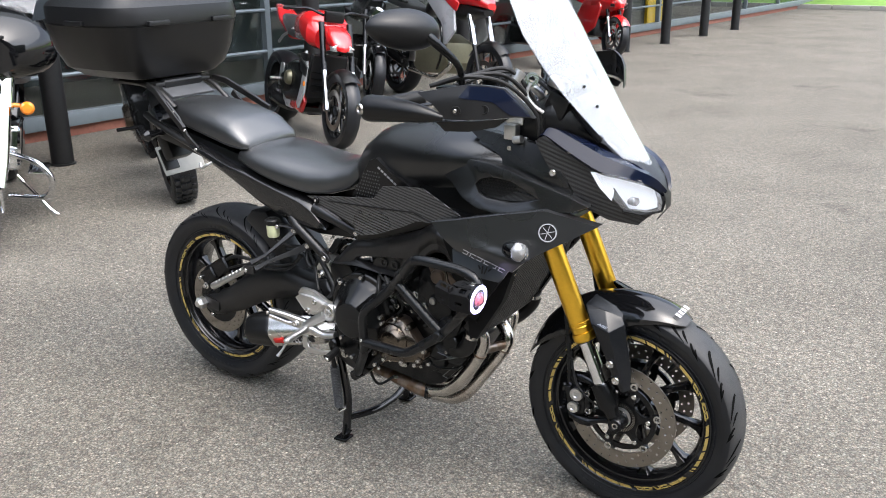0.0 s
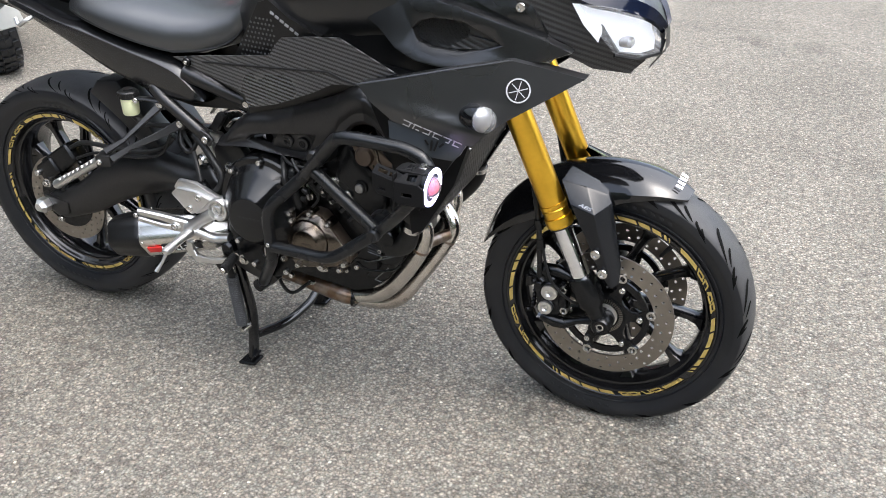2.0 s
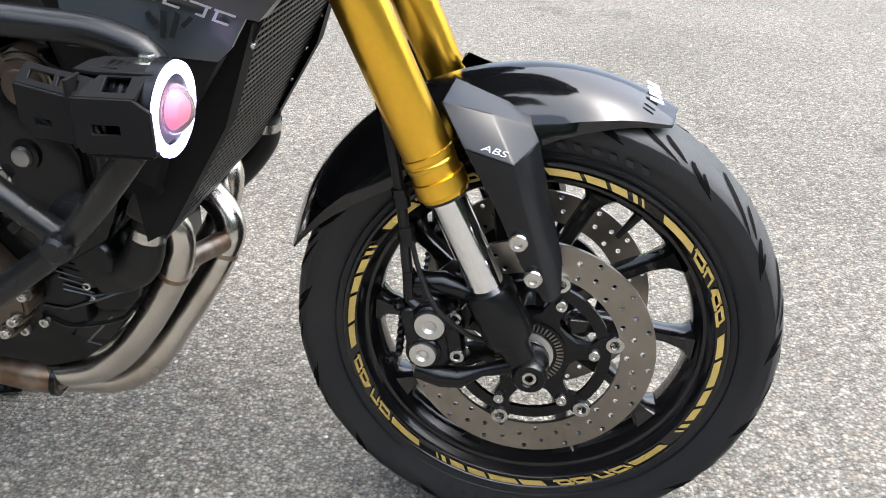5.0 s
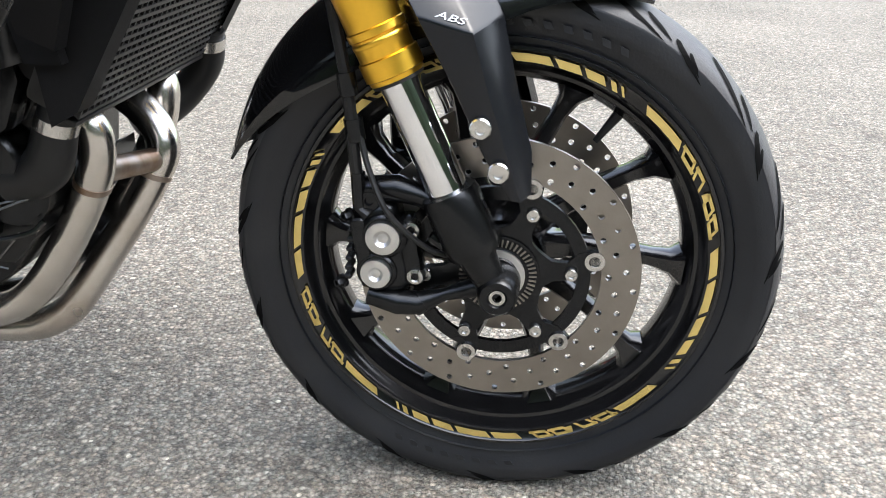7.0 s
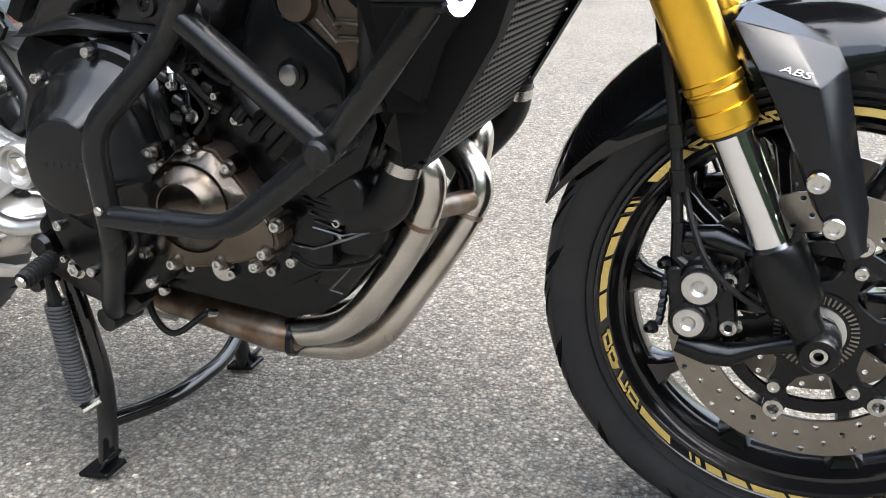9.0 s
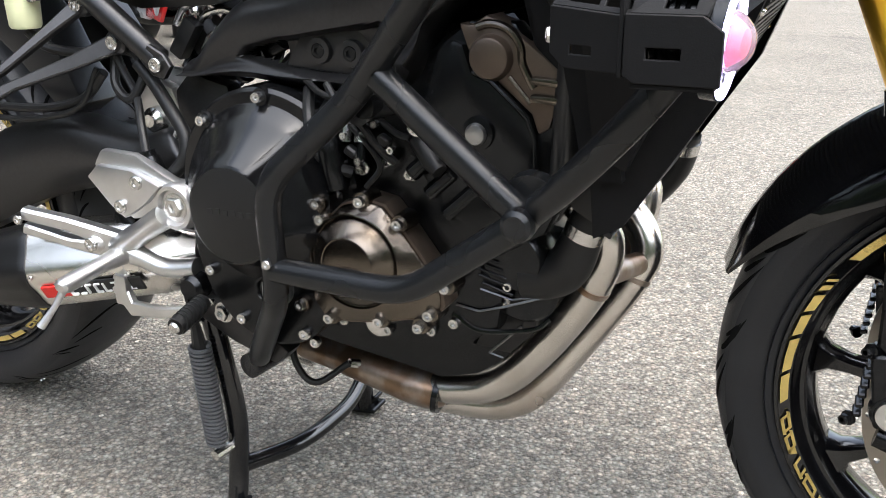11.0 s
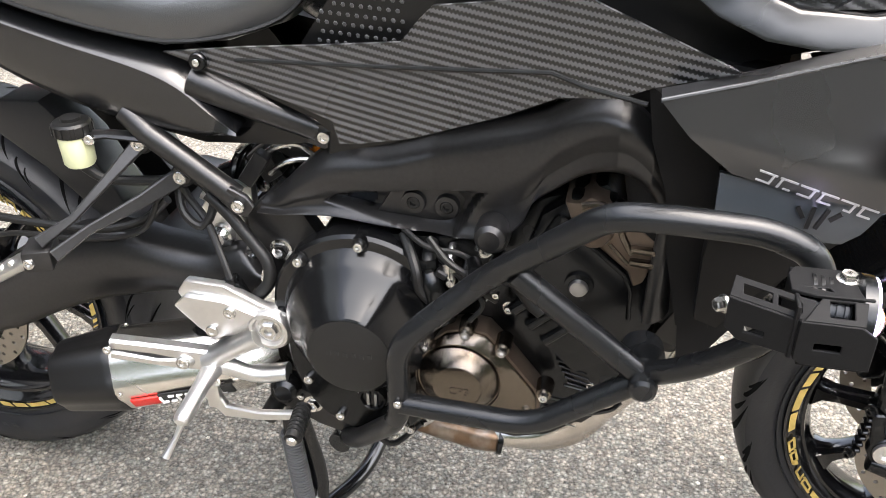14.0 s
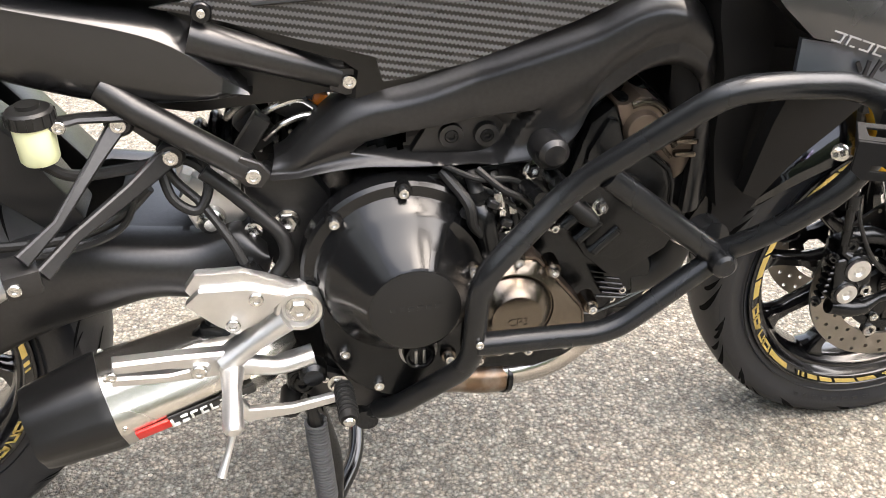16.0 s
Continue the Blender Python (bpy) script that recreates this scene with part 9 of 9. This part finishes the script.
for s in (-1, 1):
    part("engine_cover", turned([(0.0001, -0.04), (0.07, -0.04), (0.09, -0.02), (0.10, 0.0)], (0.70, s * 0.15, 0.45), (0, -s, 0), 24), BRONZE, kb)
    part("indicator", joined(tube([(1.1, 0, 0.95), (1.1, s * 0.18, 0.95)], 0.008, 8), turned([(0.0001, 0.025), (0.022, 0.02), (0.026, 0.0), (0.02, -0.03)], (1.1, s * 0.20, 0.95), (1, 0, 0), 16)), AMBER, kb)
    part("footrest", tube([(0.45, s * 0.14, 0.42), (0.43, s * 0.27, 0.43)], 0.012, 8), BLACK_METAL, kb)
part("fuel_tank", skin([oval(x, z, w, h, 20, 2.6) for x, z, w, h in ((0.55, 0.86, 0.09, 0.05), (0.7, 0.94, 0.15, 0.10), (0.9, 0.96, 0.16, 0.11), (1.06, 0.93, 0.10, 0.07))]), GLOSS_BLACK, kb)
part("seat", skin([oval(x, z, w, h, 16, 3) for x, z, w, h in ((-0.28, 0.90, 0.09, 0.04), (0.1, 0.88, 0.13, 0.05), (0.55, 0.86, 0.10, 0.05))]), SEAT, kb)
part("tail_frame", joined(*[tube([(0.5, s * 0.11, 0.72), (0.0, s * 0.11, 0.80), (-0.30, s * 0.09, 0.84)], 0.012, 8) for s in (-1, 1)]), BLACK_METAL, kb)
part("rear_mudguard", skin([[Vector((0.37 * math.cos(radians(a)), 0.085 * v, 0.34 + 0.39 * math.sin(radians(a)) - 0.03 * v * v)) for v in (-1, -0.6, 0, 0.6, 1)] for a in range(60, 130, 8)], False, False), BLACK_PLASTIC, kb)
part("tail_lamp", turned([(0.0001, 0.03), (0.035, 0.025), (0.04, 0.0)], (-0.32, 0, 0.83), (-1, 0, 0), 16), RED_DECAL, kb)
part("swingarm", joined(*[tube([(0.5, s * 0.12, 0.40), (0.0, s * 0.12, 0.32)], 0.025, 10) for s in (-1, 1)]), BLACK_METAL, kb)
part("silencer", tube([(0.6, -0.15, 0.35), (0.2, -0.19, 0.45), (-0.15, -0.20, 0.55)], [0.03, 0.045, 0.05], 14), BLACK_METAL, kb)
bars(kb, 1.18, 1.12, 0.40)
h = Vector((-0.84, 0.54, 0)).normalized()
kb.matrix_basis = Matrix.Translation((-2.11, 1.56, 0)) @ Matrix.Rotation(math.atan2(h.y, h.x), 4, "Z") @ Matrix.Rotation(radians(-7), 4, "X")

# black and chrome cruiser
cb = thing("motorcycle", "black touring cruiser with chrome fork and batwing fairing", "motorcycle", "bikes parked along the shop")
WB = 1.62
simple_wheel(cb, "front_wheel", WB, 0.33, 0.13, 0.24, 10, 0.15, CHROME)
simple_wheel(cb, "rear_wheel", 0.0, 0.33, 0.18, 0.22, 10, 0.13, CHROME)
for s in (-1, 1):
    part("fork_leg", tube([(WB - 0.30, s * 0.115, 0.92), (WB - 0.08, s * 0.115, 0.45), (WB, s * 0.115, 0.33)], [0.042, 0.042, 0.030], 18), CHROME, cb)
    part("fork_cover", tube([(WB - 0.33, s * 0.115, 0.98), (WB - 0.22, s * 0.115, 0.72)], 0.055, 18), CHROME, cb)
    part("indicator", joined(tube([(WB - 0.24, s * 0.12, 0.74), (WB - 0.22, s * 0.20, 0.74)], 0.012, 8), turned([(0.0001, 0.02), (0.025, 0.016), (0.036, 0.0), (0.034, -0.03), (0.01, -0.05)], (WB - 0.21, s * 0.235, 0.73), (1, 0, 0), 20)), AMBER, cb)
    part("engine_guard", tube(bend([(1.10, s * 0.10, 0.42), (1.20, s * 0.28, 0.39), (1.22, s * 0.36, 0.30), (1.16, s * 0.34, 0.17), (1.10, s * 0.12, 0.16)], 0.10), 0.018, 14), CHROME, cb)
    part("footboard", box(0.95, s * 0.27, 0.30, 0.28, 0.11, 0.02, 0.008), CHROME, cb)
    if s < 0:
        part("saddlebag", box(-0.10, s * 0.30, 0.58, 0.55, 0.18, 0.34, 0.06, 3), GLOSS_BLACK, cb)
        part("bag_lid", box(-0.10, s * 0.30, 0.77, 0.57, 0.20, 0.06, 0.025, 3), GLOSS_BLACK, cb)
    part("axle_bracket", tube([(WB, s * 0.11, 0.33), (WB - 0.02, s * 0.13, 0.20)], [0.02, 0.01], 8), CHROME, cb)
part("side_stand", tube(bend([(0.95, 0.15, 0.25), (1.05, 0.35, 0.06), (1.10, 0.46, 0.01)], 0.04), 0.012, 10), CHROME, cb)
part("front_mudguard", skin([[Vector((WB + 0.36 * math.cos(radians(a)) * (1 - 0.16 * v ** 4), 0.10 * v, 0.33 + 0.36 * math.sin(radians(a)) * (1 - 0.16 * v ** 4))) for v in (-1, -0.9, -0.6, 0, 0.6, 0.9, 1)] for a in range(10, 190, 10)], False, False), GLOSS_BLACK, cb)
part("headlamp", turned([(0.0001, 0.03), (0.07, 0.026), (0.085, 0.01)], (WB - 0.16, 0, 0.88), (1, 0, 0.0), 28), LENS, cb)
part("headlamp_ring", turned([(0.082, 0.0), (0.085, 0.02), (0.098, 0.015), (0.105, -0.03), (0.10, -0.10)], (WB - 0.16, 0, 0.88), (1, 0, 0), 30), CHROME, cb)
part("headlamp_bowl", turned([(0.0001, -0.05), (0.06, -0.03), (0.085, 0.005)], (WB - 0.16, 0, 0.88), (1, 0, 0), 24), REFLECTOR, cb)
part("batwing_fairing", skin([oval(x, z, w, h, 36, 2.4) for x, z, w, h in ((WB - 0.50, 1.06, 0.36, 0.20), (WB - 0.36, 1.05, 0.38, 0.20), (WB - 0.24, 1.03, 0.32, 0.16), (WB - 0.16, 1.0, 0.20, 0.10))]), GLOSS_BLACK, cb)
part("fairing_vent", box(WB - 0.18, 0.0, 1.09, 0.04, 0.26, 0.03, 0.01), HOSE, cb)
part("screen", slab([(WB - 0.40, 1.22), (WB - 0.34, 1.22), (WB - 0.46, 1.34), (WB - 0.50, 1.33)], -0.28, 0.28, 0.006), LENS, cb)
part("engine", joined(slab([(0.55, 0.28), (0.55, 0.55), (0.95, 0.55), (0.98, 0.28)], -0.17, 0.17, 0.04, 3), *[tube([(0.75 + d, 0, 0.50), (0.75 + d * 3.2, 0, 0.78)], 0.09, 16) for d in (-0.07, 0.07)]), CHROME, cb)
part("fuel_tank", skin([oval(x, z, w, h, 24, 2.4) for x, z, w, h in ((0.45, 0.82, 0.08, 0.05), (0.62, 0.88, 0.16, 0.10), (0.85, 0.91, 0.18, 0.12), (1.08, 0.90, 0.10, 0.08))]), GLOSS_BLACK, cb)
part("seat", skin([oval(x, z, w, h, 20, 3) for x, z, w, h in ((-0.30, 0.86, 0.14, 0.06), (0.0, 0.82, 0.18, 0.07), (0.30, 0.76, 0.19, 0.06), (0.5, 0.78, 0.12, 0.05))]), SEAT, cb)
part("rear_mudguard", skin([[Vector((0.38 * math.cos(radians(a)), 0.11 * v, 0.36 + 0.38 * math.sin(radians(a)) * (1 - 0.1 * v ** 4))) for v in (-1, -0.8, 0, 0.8, 1)] for a in range(20, 170, 10)], False, False), GLOSS_BLACK, cb)
part("exhaust", tube(bend([(0.85, -0.12, 0.5), (0.9, -0.2, 0.30), (0.5, -0.22, 0.24), (-0.5, -0.24, 0.26)], 0.1), 0.045, 14), CHROME, cb)
bars(cb, WB - 0.45, 1.10, 0.42, CHROME)
place(cb, (-2.30, 0.30), (0.80, -0.60), WB, -8)
